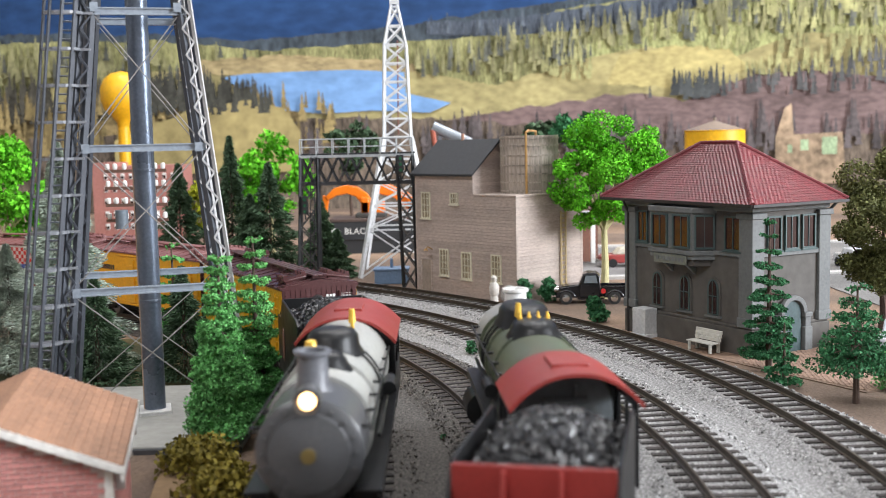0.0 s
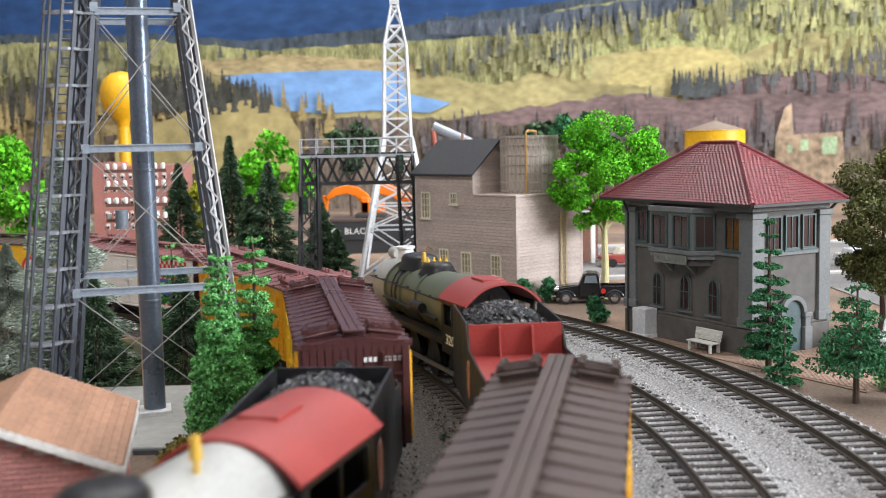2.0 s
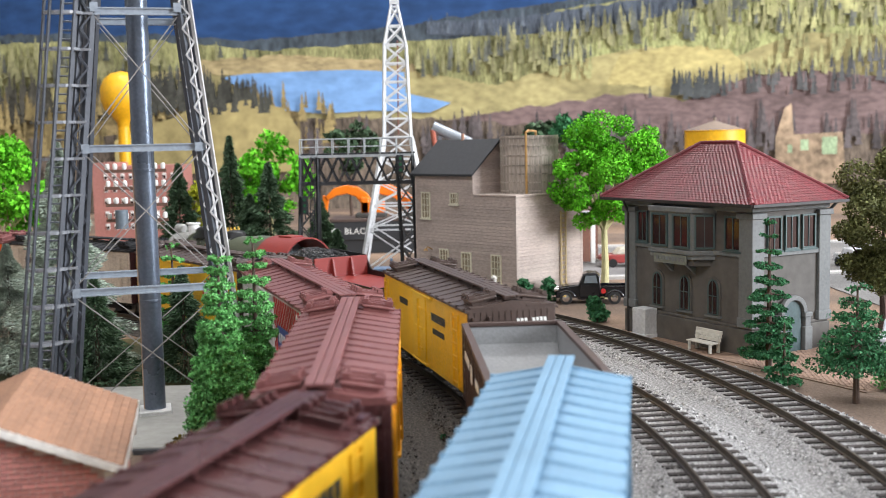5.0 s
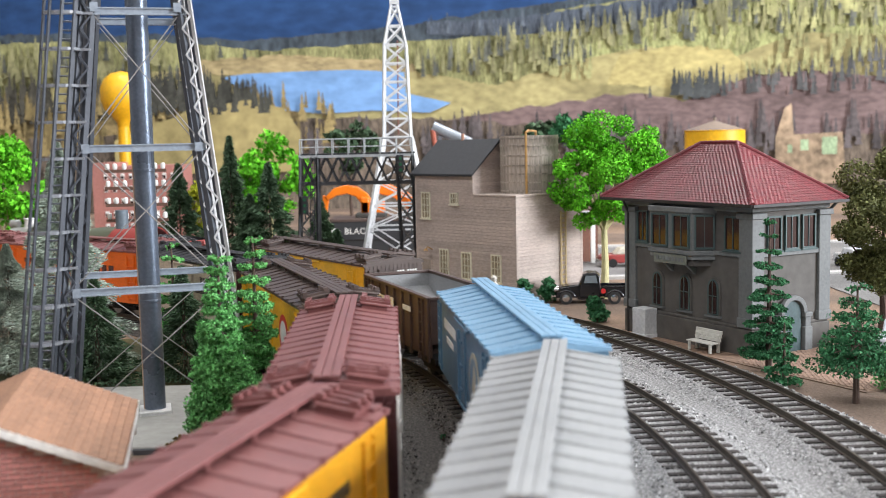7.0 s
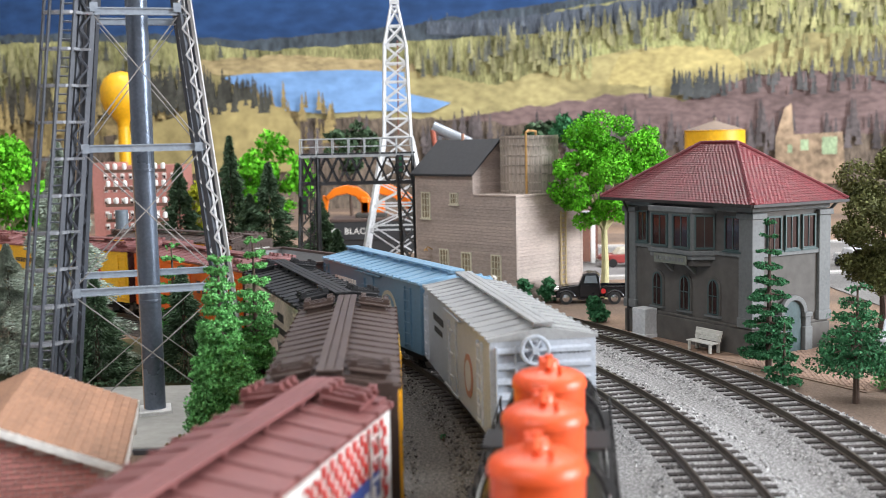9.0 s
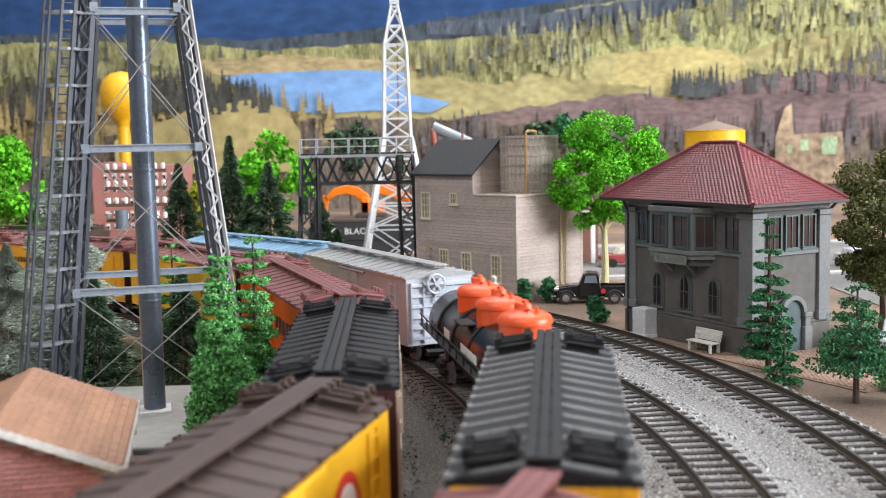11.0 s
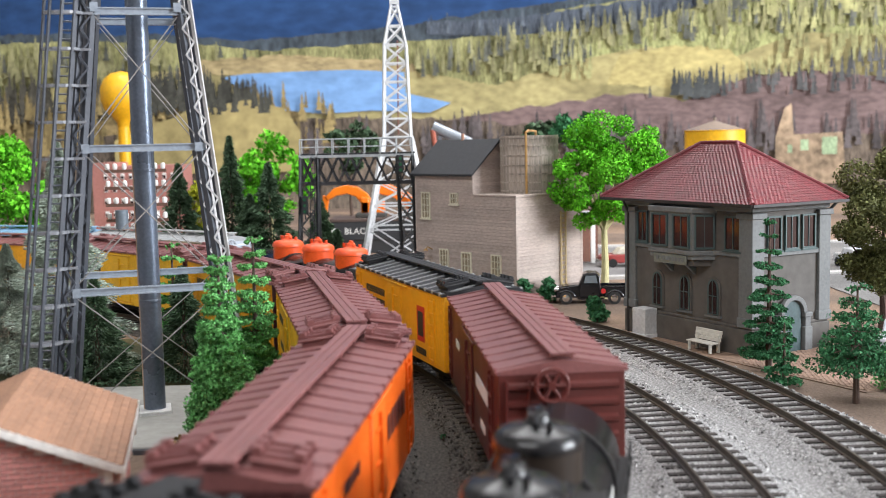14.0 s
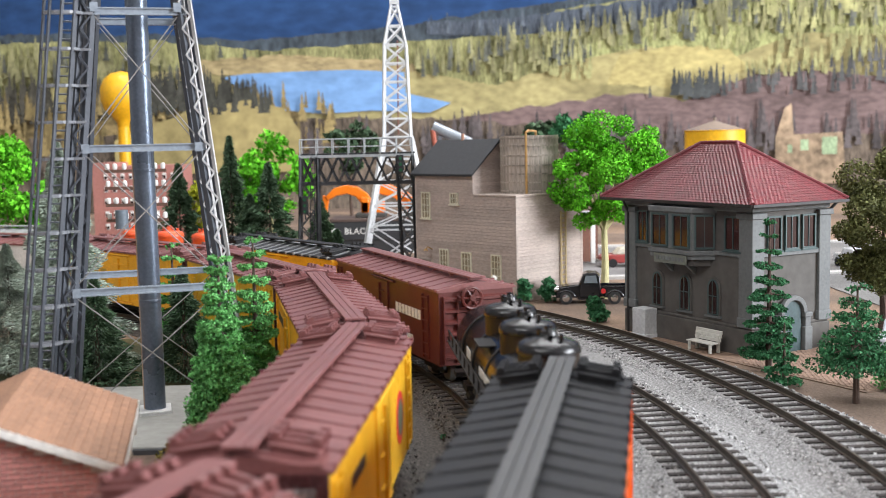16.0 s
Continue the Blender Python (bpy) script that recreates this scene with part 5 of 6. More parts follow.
def signal_tower():
    L, W, H = 98.0, 54.0, 73.0
    t = thing("signal_tower", "two-storey grey stucco railway signal tower with red tiled hip roof", "building", at=mm(157, 551, GROUND, 29.6))
    # local: x along the short side, y along the long side, corner nearest the tracks at the origin
    H += 6
    west = Matrix.Rotation(-math.pi / 2, 4, "Z")        # plane facing -x: its x runs along -y
    def on_west(y, z):
        return Matrix.Translation((0, y, z)) @ west
    def on_south(x, z):
        return Matrix.Translation((x, 0, z))
    part("wall", Build().box(0, W, 0, L, 0, H), STUCCO, t, bevel=0.3)
    part("base_course", Build().box(-1.6, W + 1.6, -1.6, L + 1.6, 0, 14).box(-1.0, W + 1, -1, L + 1, 14, 15.6), STUCCO, t, bevel=0.5)
    for x, y in ((0, 0), (0, L), (W, 0), (W, L)):
        part("pilaster", Build().box(x - 1.6 if x == 0 else x - 7, x + 7 if x == 0 else x + 1.6, y - 1.6 if y == 0 else y - 8, y + 8 if y == 0 else y + 1.6, 15, H - 6)
             .box(x - 2.6 if x == 0 else x - 8, x + 8 if x == 0 else x + 2.6, y - 2.6 if y == 0 else y - 9, y + 9 if y == 0 else y + 2.6, H - 8, H - 5).box(x - 2.2 if x == 0 else x - 7.6, x + 7.6 if x == 0 else x + 2.2, y - 2.2 if y == 0 else y - 8.6, y + 8.6 if y == 0 else y + 2.2, 15, 20), TRIM, t, bevel=0.4)
    part("cornice", Build().box(-1.2, W + 1.2, -1.2, L + 1.2, H - 4.5, H - 1.5), TRIM, t, bevel=0.4)
    part("sill_course", Build().box(-1.2, W + 1.2, -1.2, L + 1.2, 51, 53.4), TRIM, t, bevel=0.4)
    # long side: three arched windows, upper windows and the bay
    for y in (71.5, 49, 27):
        arch_window(t, on_west(y, 18.5), 10.5, 20.5)
    for y, w in ((13, 12), (84.5, 9)):
        pane_window(t, on_west(y, 54), w, 18, SASH, 2, 1)
    BAY = Matrix.Translation((0, -4, 0))
    bay = part("bay", Build().prism([(0.5, 30), (-9, 38), (-9, 72), (0.5, 80)], BAY, 48, 75), TRIM, t, "projecting pale grey bay window", bevel=0.3)
    part("bay_cornice", Build().prism([(0.5, 29), (-10, 37.5), (-10, 72.5), (0.5, 81)], BAY, 73, 76).prism([(0.5, 29), (-10, 37.5), (-10, 72.5), (0.5, 81)], BAY, 50.5, 53), TRIM, bay, bevel=0.3)
    part("bay_base", Build().prism([(0.5, 33), (-7.5, 39), (-7.5, 71), (0.5, 77)], BAY, 44.5, 48), STUCCO, bay, bevel=0.3)
    sign = part("sign_board", Build().box(-9.9, -9.2, 38, 64, 45, 50), mat("sign_olive_grey", (0.17, 0.18, 0.15), 0.6), bay, "worn name board")
    bars = Build()
    for i in range(9):
        bars.box(-10.1, -9.9, 40 + i * 2.5, 41.6 + i * 2.5, 46.6, 48.6)
    part("lettering", bars, TRIM, sign, kind="stuff")
    for y in (42, 60):
        part("bracket", Build().prism([(0, 39), (0, 45), (-7, 45)], Matrix(((1, 0, 0, 0), (0, 0, 1, y), (0, 1, 0, 0), (0, 0, 0, 1))), -1.2, 1.2), TRIM, bay, bevel=0.2)
    for y in (42.5, 59.5):
        pane_window(bay, Matrix.Translation((-9, y, 54)) @ west, 13, 18, SASH, 2, 1, sill=False)
    pane_window(bay, Matrix.Translation((-4.25, 30, 54)) @ Matrix.Rotation(math.atan2(8, -9.5) - math.pi, 4, "Z"), 10.5, 18, SASH, 2, 1, sill=False)
    # short side: three upper windows, the arched doorway
    for x in (15, 27.5, 40):
        pane_window(t, on_south(x, 54), 10, 18, SASH, 2, 1)
    door = part("door", Build().prism(arch_pts(13, 27), Matrix.Translation((27, 0, 0)) @ UPRIGHT, 1.6, 2.0), mat("door_dark_teal", (0.05, 0.085, 0.09), 0.5), t, "dark arched door")
    ring = [(9.6 * math.cos(q), 9.6 * math.sin(q)) for q in np.linspace(0, math.pi, 15)] + [(7.0 * math.cos(q), 7.0 * math.sin(q)) for q in np.linspace(math.pi, 0, 15)]
    part("door_arch", Build().prism(ring, Matrix.Translation((27, 0, 20.5)) @ UPRIGHT, 1.2, 3.6), TRIM, t, "moulded arch over the door", bevel=0.3)
    for x in (16, 35):
        part("door_pier", Build().box(x, x + 4, -3.6, 0, 0, 20).box(x - 0.8, x + 4.8, -4.2, 0, 0, 13).box(x - 0.8, x + 4.8, -4.2, 0, 18, 20.5), TRIM, t, bevel=0.4)
    # roof: four tiled slopes with round hip and ridge caps
    o, of = 8.5, 15.0
    a, b_, c, d = Vector((-o, -o, H)), Vector((W + o - 2, -o, H)), Vector((W + o - 2, L + of, H)), Vector((-o, L + of, H))
    e, f = Vector((W / 2 - 1, 37, H + 30.5)), Vector((W / 2 - 1, L - 33, H + 30.5))
    rb = Build().add([a, b_, c, d, e, f], [(0, 1, 4), (1, 2, 5, 4), (2, 3, 5), (3, 0, 4, 5), (3, 2, 1, 0)])
    roof = part("roof", rb, TILE, t, "red clay tile hip roof")
    part("eave", Build().box(-o + 0.4, W + o - 2.4, -o + 0.4, L + of - 0.4, H - 1.6, H - 0.05), mat("eave_dark", (0.06, 0.05, 0.045), 0.7), t)
    gut = Build()
    for p, q in ((a, b_), (b_, c), (c, d), (d, a)):
        gut.bar(p - Vector((0, 0, 0.6)), q - Vector((0, 0, 0.6)), 1.5, 1.4)
    part("gutter", gut, mat("gutter_dark", (0.025, 0.022, 0.021), 0.5), t)
    tiles = Build()
    for (p, q, r_, s) in ((a, b_, e, e), (d, a, e, f), (b_, c, f, e), (c, d, f, f)):
        # eave from p to q; ridge from s (over p) to r_ (over q)
        if (p, q) == (d, a):
            lo0, lo1, hi0, hi1 = d, a, f, e
        elif (p, q) == (b_, c):
            lo0, lo1, hi0, hi1 = b_, c, e, f
        else:
            lo0, lo1, hi0, hi1 = p, q, s, r_
        nrm = (lo1 - lo0).cross(hi0 - lo0).normalized()
        if nrm.z < 0:
            nrm = -nrm
        courses = 26
        ed = (lo1 - lo0).normalized()
        for i in range(courses):
            u0, u1 = i / courses, (i + 1) / courses
            l0, l1 = lo0.lerp(hi0, u0), lo1.lerp(hi1, u0)
            h0, h1 = lo0.lerp(hi0, u1), lo1.lerp(hi1, u1)
            n = max(1, int((l1 - l0).length / 2.7))
            for j in range(n):
                s0, s1 = j / n, (j + 0.92) / n
                A, B = l0.lerp(l1, s0), l0.lerp(l1, s1)
                C, D = h0.lerp(h1, s1), h0.lerp(h1, s0)
                M = (A + B) / 2 + nrm * 0.6
                N = (C + D) / 2 + nrm * 0.3
                tiles.add([A + nrm * 0.15, M, B + nrm * 0.15, C + nrm * 0.05, N, D + nrm * 0.05], [(0, 1, 4, 5), (1, 2, 3, 4), (0, 2, 1)])
    part("roof_tiles", tiles, TILE, roof, kind="stuff", fix=False)
    for p, q in ((a, e), (b_, e), (c, f), (d, f), (e, f)):
        n = int((q - p).length / 4)
        for i in range(n):
            part("hip_cap", Build().rod(p.lerp(q, i / n) + Vector((0, 0, 0.4)), p.lerp(q, (i + 1) / n) + Vector((0, 0, 0.4)), 1.25, 7, 1.0), TILE, roof, fix=False)
    for x, y in ((W + 1.8, 2), (-1.8, L - 2)):
        part("downpipe", Build().rod((x, y, 0), (x, y, H - 8), 0.8, 8).rod((x, y, H - 8), (x + (6 if x > 0 else -6), y - 3, H - 1), 0.8, 8), mat("gutter_dark", (0.025, 0.022, 0.021), 0.5), t)
    # small things by the wall
    bx = thing("relay_box", "pale grey metal cabinet against the tower wall", "cabinet", at=mm(157, 551, GROUND, 29.6) @ mm(-5.5, 77, 0))
    part("body", Build().box(-4.5, 4.5, -5.6, 5.6, 1.5, 17), mat("cabinet_pale", (0.60, 0.61, 0.62), 0.5), bx, bevel=0.4)
    part("plinth", Build().box(-5.2, 5.2, -6.3, 6.3, 0, 2.5), mat("cabinet_pale", (0.60, 0.61, 0.62), 0.5), bx, bevel=0.3)
    be = thing("bench", "white slatted park bench beside the tower", "bench", at=mm(135.5, 567, GROUND + 0.8, 29.6 - 90))
    seat = mat("bench_white", (0.66, 0.65, 0.60), 0.55)
    for y in (-2.6, -0.4, 1.8):
        part("seat_slat", Build().box(-9.5, 9.5, y, y + 1.8, 4.6, 5.3), seat, be, bevel=0.15)
    for z in (5.6, 7.6, 9.4):
        part("back_slat", Build().box(-9.5, 9.5, 3.6 + (z - 6) * 0.25, 4.6 + (z - 6) * 0.25, z, z + 1.9), seat, be, bevel=0.15)
    for x in (-8.4, 7.2):
        part("leg", Build().box(x, x + 1.2, -2.4, -1.2, 0, 4.6).box(x, x + 1.2, 3.0, 4.6, 0, 9), seat, be)
    # brown block paving round the tower
    pv = part("pavement", Build().box(-17, 62, -85, 118, -2, 0.5), mix_mat("paving_brown", (0.28, 0.185, 0.13), (0.21, 0.14, 0.10), 0.8, 14, 500, 0.3), label="brown block paving round the signal tower", kind="structure")
    pv["category"] = "pavement"
    pv.matrix_world = mm(157, 551, GROUND, 29.6)
    setts = Build()
    for i in range(30):
        for j in range(46):
            x, y = -15 + i * 2.6 + (j % 2) * 1.3, -84 + j * 1.75
            setts.box(x, x + 2.3, y, y + 1.45, 0.5, 0.75)
    part("paving_setts", setts, mat("paving_sett", (0.30, 0.195, 0.14), 0.75, size=60, island=0.16), pv, kind="stuff", fix=False)


def grain_house():
    t = thing("mill_building", "taupe clapboard mill building with slate roof and rooftop wooden tank", "building", at=mm(51, 753, GROUND, 41.9))
    west = Matrix.Rotation(-math.pi / 2, 4, "Z")
    L, W, H = 105.0, 68.0, 74.0
    U0, UW, UE, UR = 43.0, 52.0, 91.0, 113.0
    part("wall", Build().box(0, W, 0, L, 0, H).box(0, UW, U0, L, H, UE), SIDING, t)
    gm = Matrix(((1, 0, 0, 0), (0, 0, 1, 0), (0, 1, 0, 0), (0, 0, 0, 1)))
    part("gable", Build().prism([(0, UE), (UW, UE), (UW / 2, UR - 0.5)], gm, U0, L), SIDING, t)
    for i in range(int(H / 2.3)):
        z = 0.4 + i * 2.3
        b = Build().box(-0.55, 0, -0.4, L + 0.4, z, z + 2.0)
        part("clapboard", b, SIDING, t)
        b = Build().box(0, W, -0.55, 0, z, z + 2.0)
        part("clapboard", b, SIDING, t)
    for i in range(int((UE - H) / 2.3)):
        z = H + 0.2 + i * 2.3
        part("clapboard", Build().box(-0.55, 0, U0 - 0.3, L + 0.4, z, z + 2.0), SIDING, t)
    for i in range(int((UR - H) / 2.3)):
        z = H + 0.2 + i * 2.3
        half = UW / 2 if z < UE else UW / 2 * (UR - z - 2.2) / (UR - UE)
        if half > 1:
            part("clapboard", Build().box(UW / 2 - half, UW / 2 + half, U0 - 0.55, U0, z, z + 2.0), SIDING, t)
    for x, y, z1 in ((-0.8, -0.8, H), (-0.8, L - 0.8, UE), (W - 0.8, -0.8, H), (-0.8, U0 - 0.9, UE)):
        part("corner_board", Build().box(x, x + 1.7, y, y + 1.7, 0 if z1 == H or y > 60 else H, z1), SIDING, t)
    sl = Build()
    for s in (0, 1):
        x0 = -3.5 if s == 0 else UW + 3.5
        z0 = UE - 3.0
        sl.prism([(x0, z0), (UW / 2, UR), (UW / 2, UR + 1.6), (x0, z0 + 1.6)], gm, U0 - 3, L + 3)
    part("roof", sl, SLATE, t, "dark slate-grey pitched roof")
    part("flat_roof", Build().box(-1.2, W + 1.2, -1.2, U0 - 0.6, H, H + 1.4), SIDING, t, bevel=0.2)
    part("roof_vent", Build().rod((UW / 2, 80, UR - 1), (UW / 2, 80, UR + 6), 1.3, 8), mat("vent_clay", (0.40, 0.22, 0.15), 0.7), t)
    for y, z, w, h in ((19.3, 13, 10, 20), (50, 13, 10.5, 20), (74, 14, 10, 20), (93.5, 56, 10, 20), (62, 67.5, 8.5, 8.5)):
        pane_window(t, Matrix.Translation((-0.5, y, z)) @ west, w, h, CREAM, 3, 4 if h > 12 else 2, glass=mat("pane_blind_tan", (0.30, 0.25, 0.17), 0.25, size=80))
    d = part("door", Build().box(-1.1, -0.5, 89, 99, 0.5, 25), mat("door_taupe", (0.34, 0.28, 0.23), 0.7), t, "plain taupe plank door")
    part("door_frame", Build().box(-1.5, -0.5, 88, 89, 0, 26).box(-1.5, -0.5, 99, 100, 0, 26).box(-1.5, -0.5, 88, 100, 25, 26.2), SIDING, d)
    part("lamp_arm", Build().rod((-0.5, 88, 33), (-5, 88, 35), 0.4, 6).rod((-5, 88, 35), (-7, 88, 33.6), 0.4, 6).lathe([(0.5, 34), (2, 32.5), (0.4, 32.4)], 12, Matrix.Translation((-7, 88, 0))), RUST, t)
    lad = Build()
    for x in (44, 49):
        lad.box(x - 0.5, x + 0.5, -2.4, -1.4, 0, 62)
    for i in range(18):
        lad.box(44, 49, -2.3, -1.6, 2 + i * 3.4, 2.8 + i * 3.4)
    part("ladder", lad, mat("ladder_tan", (0.50, 0.38, 0.20), 0.7), t, "tan wooden wall ladder")
    # the tank on the flat roof, of upright staves with hoops
    k = thing("rooftop_tank", "weathered grey-brown wooden stave tank on the mill roof", "tank", at=mm(51, 753, GROUND, 41.9) @ mm(35, 20, H + 1.4))
    r = 21.0
    st = Build().box(r - 0.8, r, -1.75, 1.75, 0, 41)
    me = st.mesh("stave")
    me.materials.append(TANKWOOD)
    for i in range(37):
        o = new("stave", me)
        o.parent = k
        o.matrix_basis = Matrix.Rotation(2 * math.pi * i / 37, 4, "Z")
    part("lid", Build().lathe([(r - 0.6, 38.5), (r - 0.6, 39.5), (0.5, 40.5)], 32), TANKWOOD, k)
    for z in (2, 8, 14, 20, 27, 34, 39):
        part("hoop", Build().lathe([(r - 0.2, z - 0.5), (r + 0.5, z - 0.5), (r + 0.5, z + 0.5), (r - 0.2, z + 0.5)], 36), TANKWOOD, k)
    a = math.radians(218)
    px, py = (r + 1.2) * math.cos(a), (r + 1.2) * math.sin(a)
    part("feed_pipe", Build().rod((px, py, 0), (px, py, 43), 0.9, 8).rod((px, py, 43), (px * 0.2, py * 0.2, 44.6), 0.9, 8).rod((px * 0.2, py * 0.2, 44.6), (-px * 0.3, -py * 0.3 - 6, 44), 0.8, 8).rod((-px * 0.3, -py * 0.3 - 6, 44), (-px * 0.3, -py * 0.3 - 6, 40), 0.8, 8), RUST, k, "ochre rusty feed pipe")


def lattice(b, a0, a1, b0, b1, n, r, cross=True):
    """Zigzag or crossed lacing between two chords."""
    a0, a1, b0, b1 = map(Vector, (a0, a1, b0, b1))
    for i in range(n):
        p, q = a0.lerp(a1, i / n), a0.lerp(a1, (i + 1) / n)
        s, t = b0.lerp(b1, i / n), b0.lerp(b1, (i + 1) / n)
        if cross:
            b.bar(p, t, r, r).bar(s, q, r, r)
        elif i % 2:
            b.bar(p, t, r, r)
        else:
            b.bar(s, q, r, r)


def water_tower():
    t = thing("water_tower", "tall grey steel water tower legs with centre riser pipe", "water tower", at=mm(-123.6, 455, GROUND, 15))
    def half(z):
        return 18.5 + (168 - z) * 0.103
    top = 228.0
    def cor(sx, sy, z):
        return Vector((sx * half(z), sy * half(z), z))
    for sx in (-1, 1):
        for sy in (-1, 1):
            leg = Build()
            o = Vector((0, 0, 0))
            for ox, oy in ((-1.9, 0), (1.9, 0)):
                d = Vector((ox, oy, 0))
                leg.bar(cor(sx, sy, 0) + d, cor(sx, sy, top) + d, 2.0 if ox * sx < 0 else 1.0, 2.4)
            lg = part("leg", leg, DARKIRON, t)
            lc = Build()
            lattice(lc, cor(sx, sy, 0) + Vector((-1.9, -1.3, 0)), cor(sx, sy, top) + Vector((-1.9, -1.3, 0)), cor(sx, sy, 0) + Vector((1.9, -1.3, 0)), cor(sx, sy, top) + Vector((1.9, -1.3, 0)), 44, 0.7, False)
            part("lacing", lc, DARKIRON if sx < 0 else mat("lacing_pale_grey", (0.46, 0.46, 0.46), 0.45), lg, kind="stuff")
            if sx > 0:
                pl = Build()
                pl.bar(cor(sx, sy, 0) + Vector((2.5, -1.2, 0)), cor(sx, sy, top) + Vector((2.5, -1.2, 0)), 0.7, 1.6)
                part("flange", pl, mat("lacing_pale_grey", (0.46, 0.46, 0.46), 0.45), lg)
            part("footing", Build().box(sx * half(0) - 7, sx * half(0) + 7, sy * half(0) - 7, sy * half(0) + 7, 0, 4.5), mat("concrete_pale", (0.50, 0.49, 0.46), 0.8), t, bevel=0.5)
    steel = mat("strut_blue_grey", (0.27, 0.31, 0.36), 0.4)
    for z in (58.5, 114, 167.5):
        for (ax, ay), (bx, by) in (((-1, -1), (1, -1)), ((-1, 1), (1, 1)), ((-1, -1), (-1, 1)), ((1, -1), (1, 1))):
            part("strut", Build().bar(cor(ax, ay, z), cor(bx, by, z), 0.8, 2.2).bar(cor(ax, ay, z) + Vector((0, 0, 1.2)), cor(bx, by, z) + Vector((0, 0, 1.2)), 2.0, 0.5).bar(cor(ax, ay, z) - Vector((0, 0, 1.2)), cor(bx, by, z) - Vector((0, 0, 1.2)), 2.0, 0.5), steel, t)
    for z in (58.5, 114, 169):
        for sx in (-1, 1):
            part("gusset", Build().box(sx * half(z) - 1.5 - sx * 2.6, sx * half(z) + 1.5 - sx * 2.6, -half(z) - 1.7, -half(z) - 1.3, z - 1.8, z + 1.8), steel, t)
    for z0, z1 in ((4, 58.5), (58.5, 114), (114, 169), (169, 226)):
        for (ax, ay), (bx, by) in (((-1, -1), (1, -1)), ((-1, 1), (1, 1)), ((-1, -1), (-1, 1)), ((1, -1), (1, 1))):
            part("tie_rod", Build().rod(cor(ax, ay, z0), cor(bx, by, z1), 0.26, 5), mat("rod_grey", (0.25, 0.24, 0.23), 0.4), t)
            part("tie_rod", Build().rod(cor(bx, by, z0), cor(ax, ay, z1), 0.26, 5), mat("rod_grey", (0.25, 0.24, 0.23), 0.4), t)
    pipe = part("riser_pipe", Build().lathe([(4.4, 2), (4.4, 49.4), (4.6, 49.6), (4.6, 50.6), (4.4, 50.8), (4.4, 104), (4.6, 104.2), (4.6, 105.2), (4.4, 105.4), (4.4, top)], 32), PIPEGREY, t, "glossy blue-grey riser pipe")
    part("pipe_block", Build().box(-6.5, 6.5, -7.5, 7.5, 0, 4.0), mat("concrete_white", (0.66, 0.66, 0.65), 0.8), t, bevel=0.5)
    part("seam_strip", Build().bar((-4.5, -0.6, 4), (-4.5, -0.6, 112), 0.5, 0.8), mat("seam_tan", (0.48, 0.34, 0.25), 0.6), pipe)
    # caged ladder on the outer side of one leg
    lad = Build()
    base, head = cor(-1, -1, 4) + Vector((-6.5, -1, 0)), cor(-1, -1, top) + Vector((-6.5, -1, 0))
    for dx in (-2.6, 2.6):
        lad.bar(base + Vector((dx, 0, 0)), head + Vector((dx, 0, 0)), 0.9, 1.3)
    for i in range(64):
        p = base.lerp(head, (i + 0.5) / 64)
        lad.rod(p + Vector((-2.6, 0, 0)), p + Vector((2.6, 0, 0)), 0.4, 5)
    ladder = part("ladder", lad, DARKIRON, t, "steel ladder with safety cage")
    for i in range(16):
        p = base.lerp(head, (i + 0.6) / 16)
        hoop = Build()
        for k in range(8):
            a0, a1 = math.pi + math.pi * k / 8, math.pi + math.pi * (k + 1) / 8
            hoop.bar(p + Vector((-2 + 7 * math.cos(a0), -0.5 + 6 * math.sin(a0), 0)), p + Vector((-2 + 7 * math.cos(a1), -0.5 + 6 * math.sin(a1), 0)), 0.5, 1.1)
        hoop.bar(p + Vector((-9.5, -0.5, 0)), p + Vector((9, -0.5, 0)), 0.8, 1.0)
        part("cage_hoop", hoop, mat("hoop_grey", (0.20, 0.21, 0.23), 0.4), ladder)
    for dx, dy in ((-9, -0.5), (-6.5, -5), (-2, -6.5), (2.5, -5)):
        part("cage_bar", Build().bar(base + Vector((dx, dy, 6)), head + Vector((dx, dy, 0)), 0.9, 0.9), DARKIRON, ladder)
    pad = thing("concrete_pad", "pale grey concrete slab under the water tower", "slab", at=mm(0, 0, GROUND))
    part("slab", Build().box(-200, -77, 400, 505, 0.2, 2.4), mat("concrete_slab", (0.33, 0.325, 0.30), 0.85, size=16, var=0.1), pad, bevel=0.5)
    part("edge", Build().box(-200, -77, 397.5, 399.8, -0.4, 1.8), mat("edge_dark", (0.055, 0.055, 0.06), 0.7), pad)
    grass = part("grass", Build().box(-300, -72, 510, 640, -1, 1.0), mix_mat("grass_dark", (0.045, 0.05, 0.02), (0.10, 0.085, 0.03), 0.9, 30, 900, 0.8), label="dark mossy ground under the firs", kind="structure")
    grass["category"] = "ground"
    grass.location = (0, 0, GROUND * K)


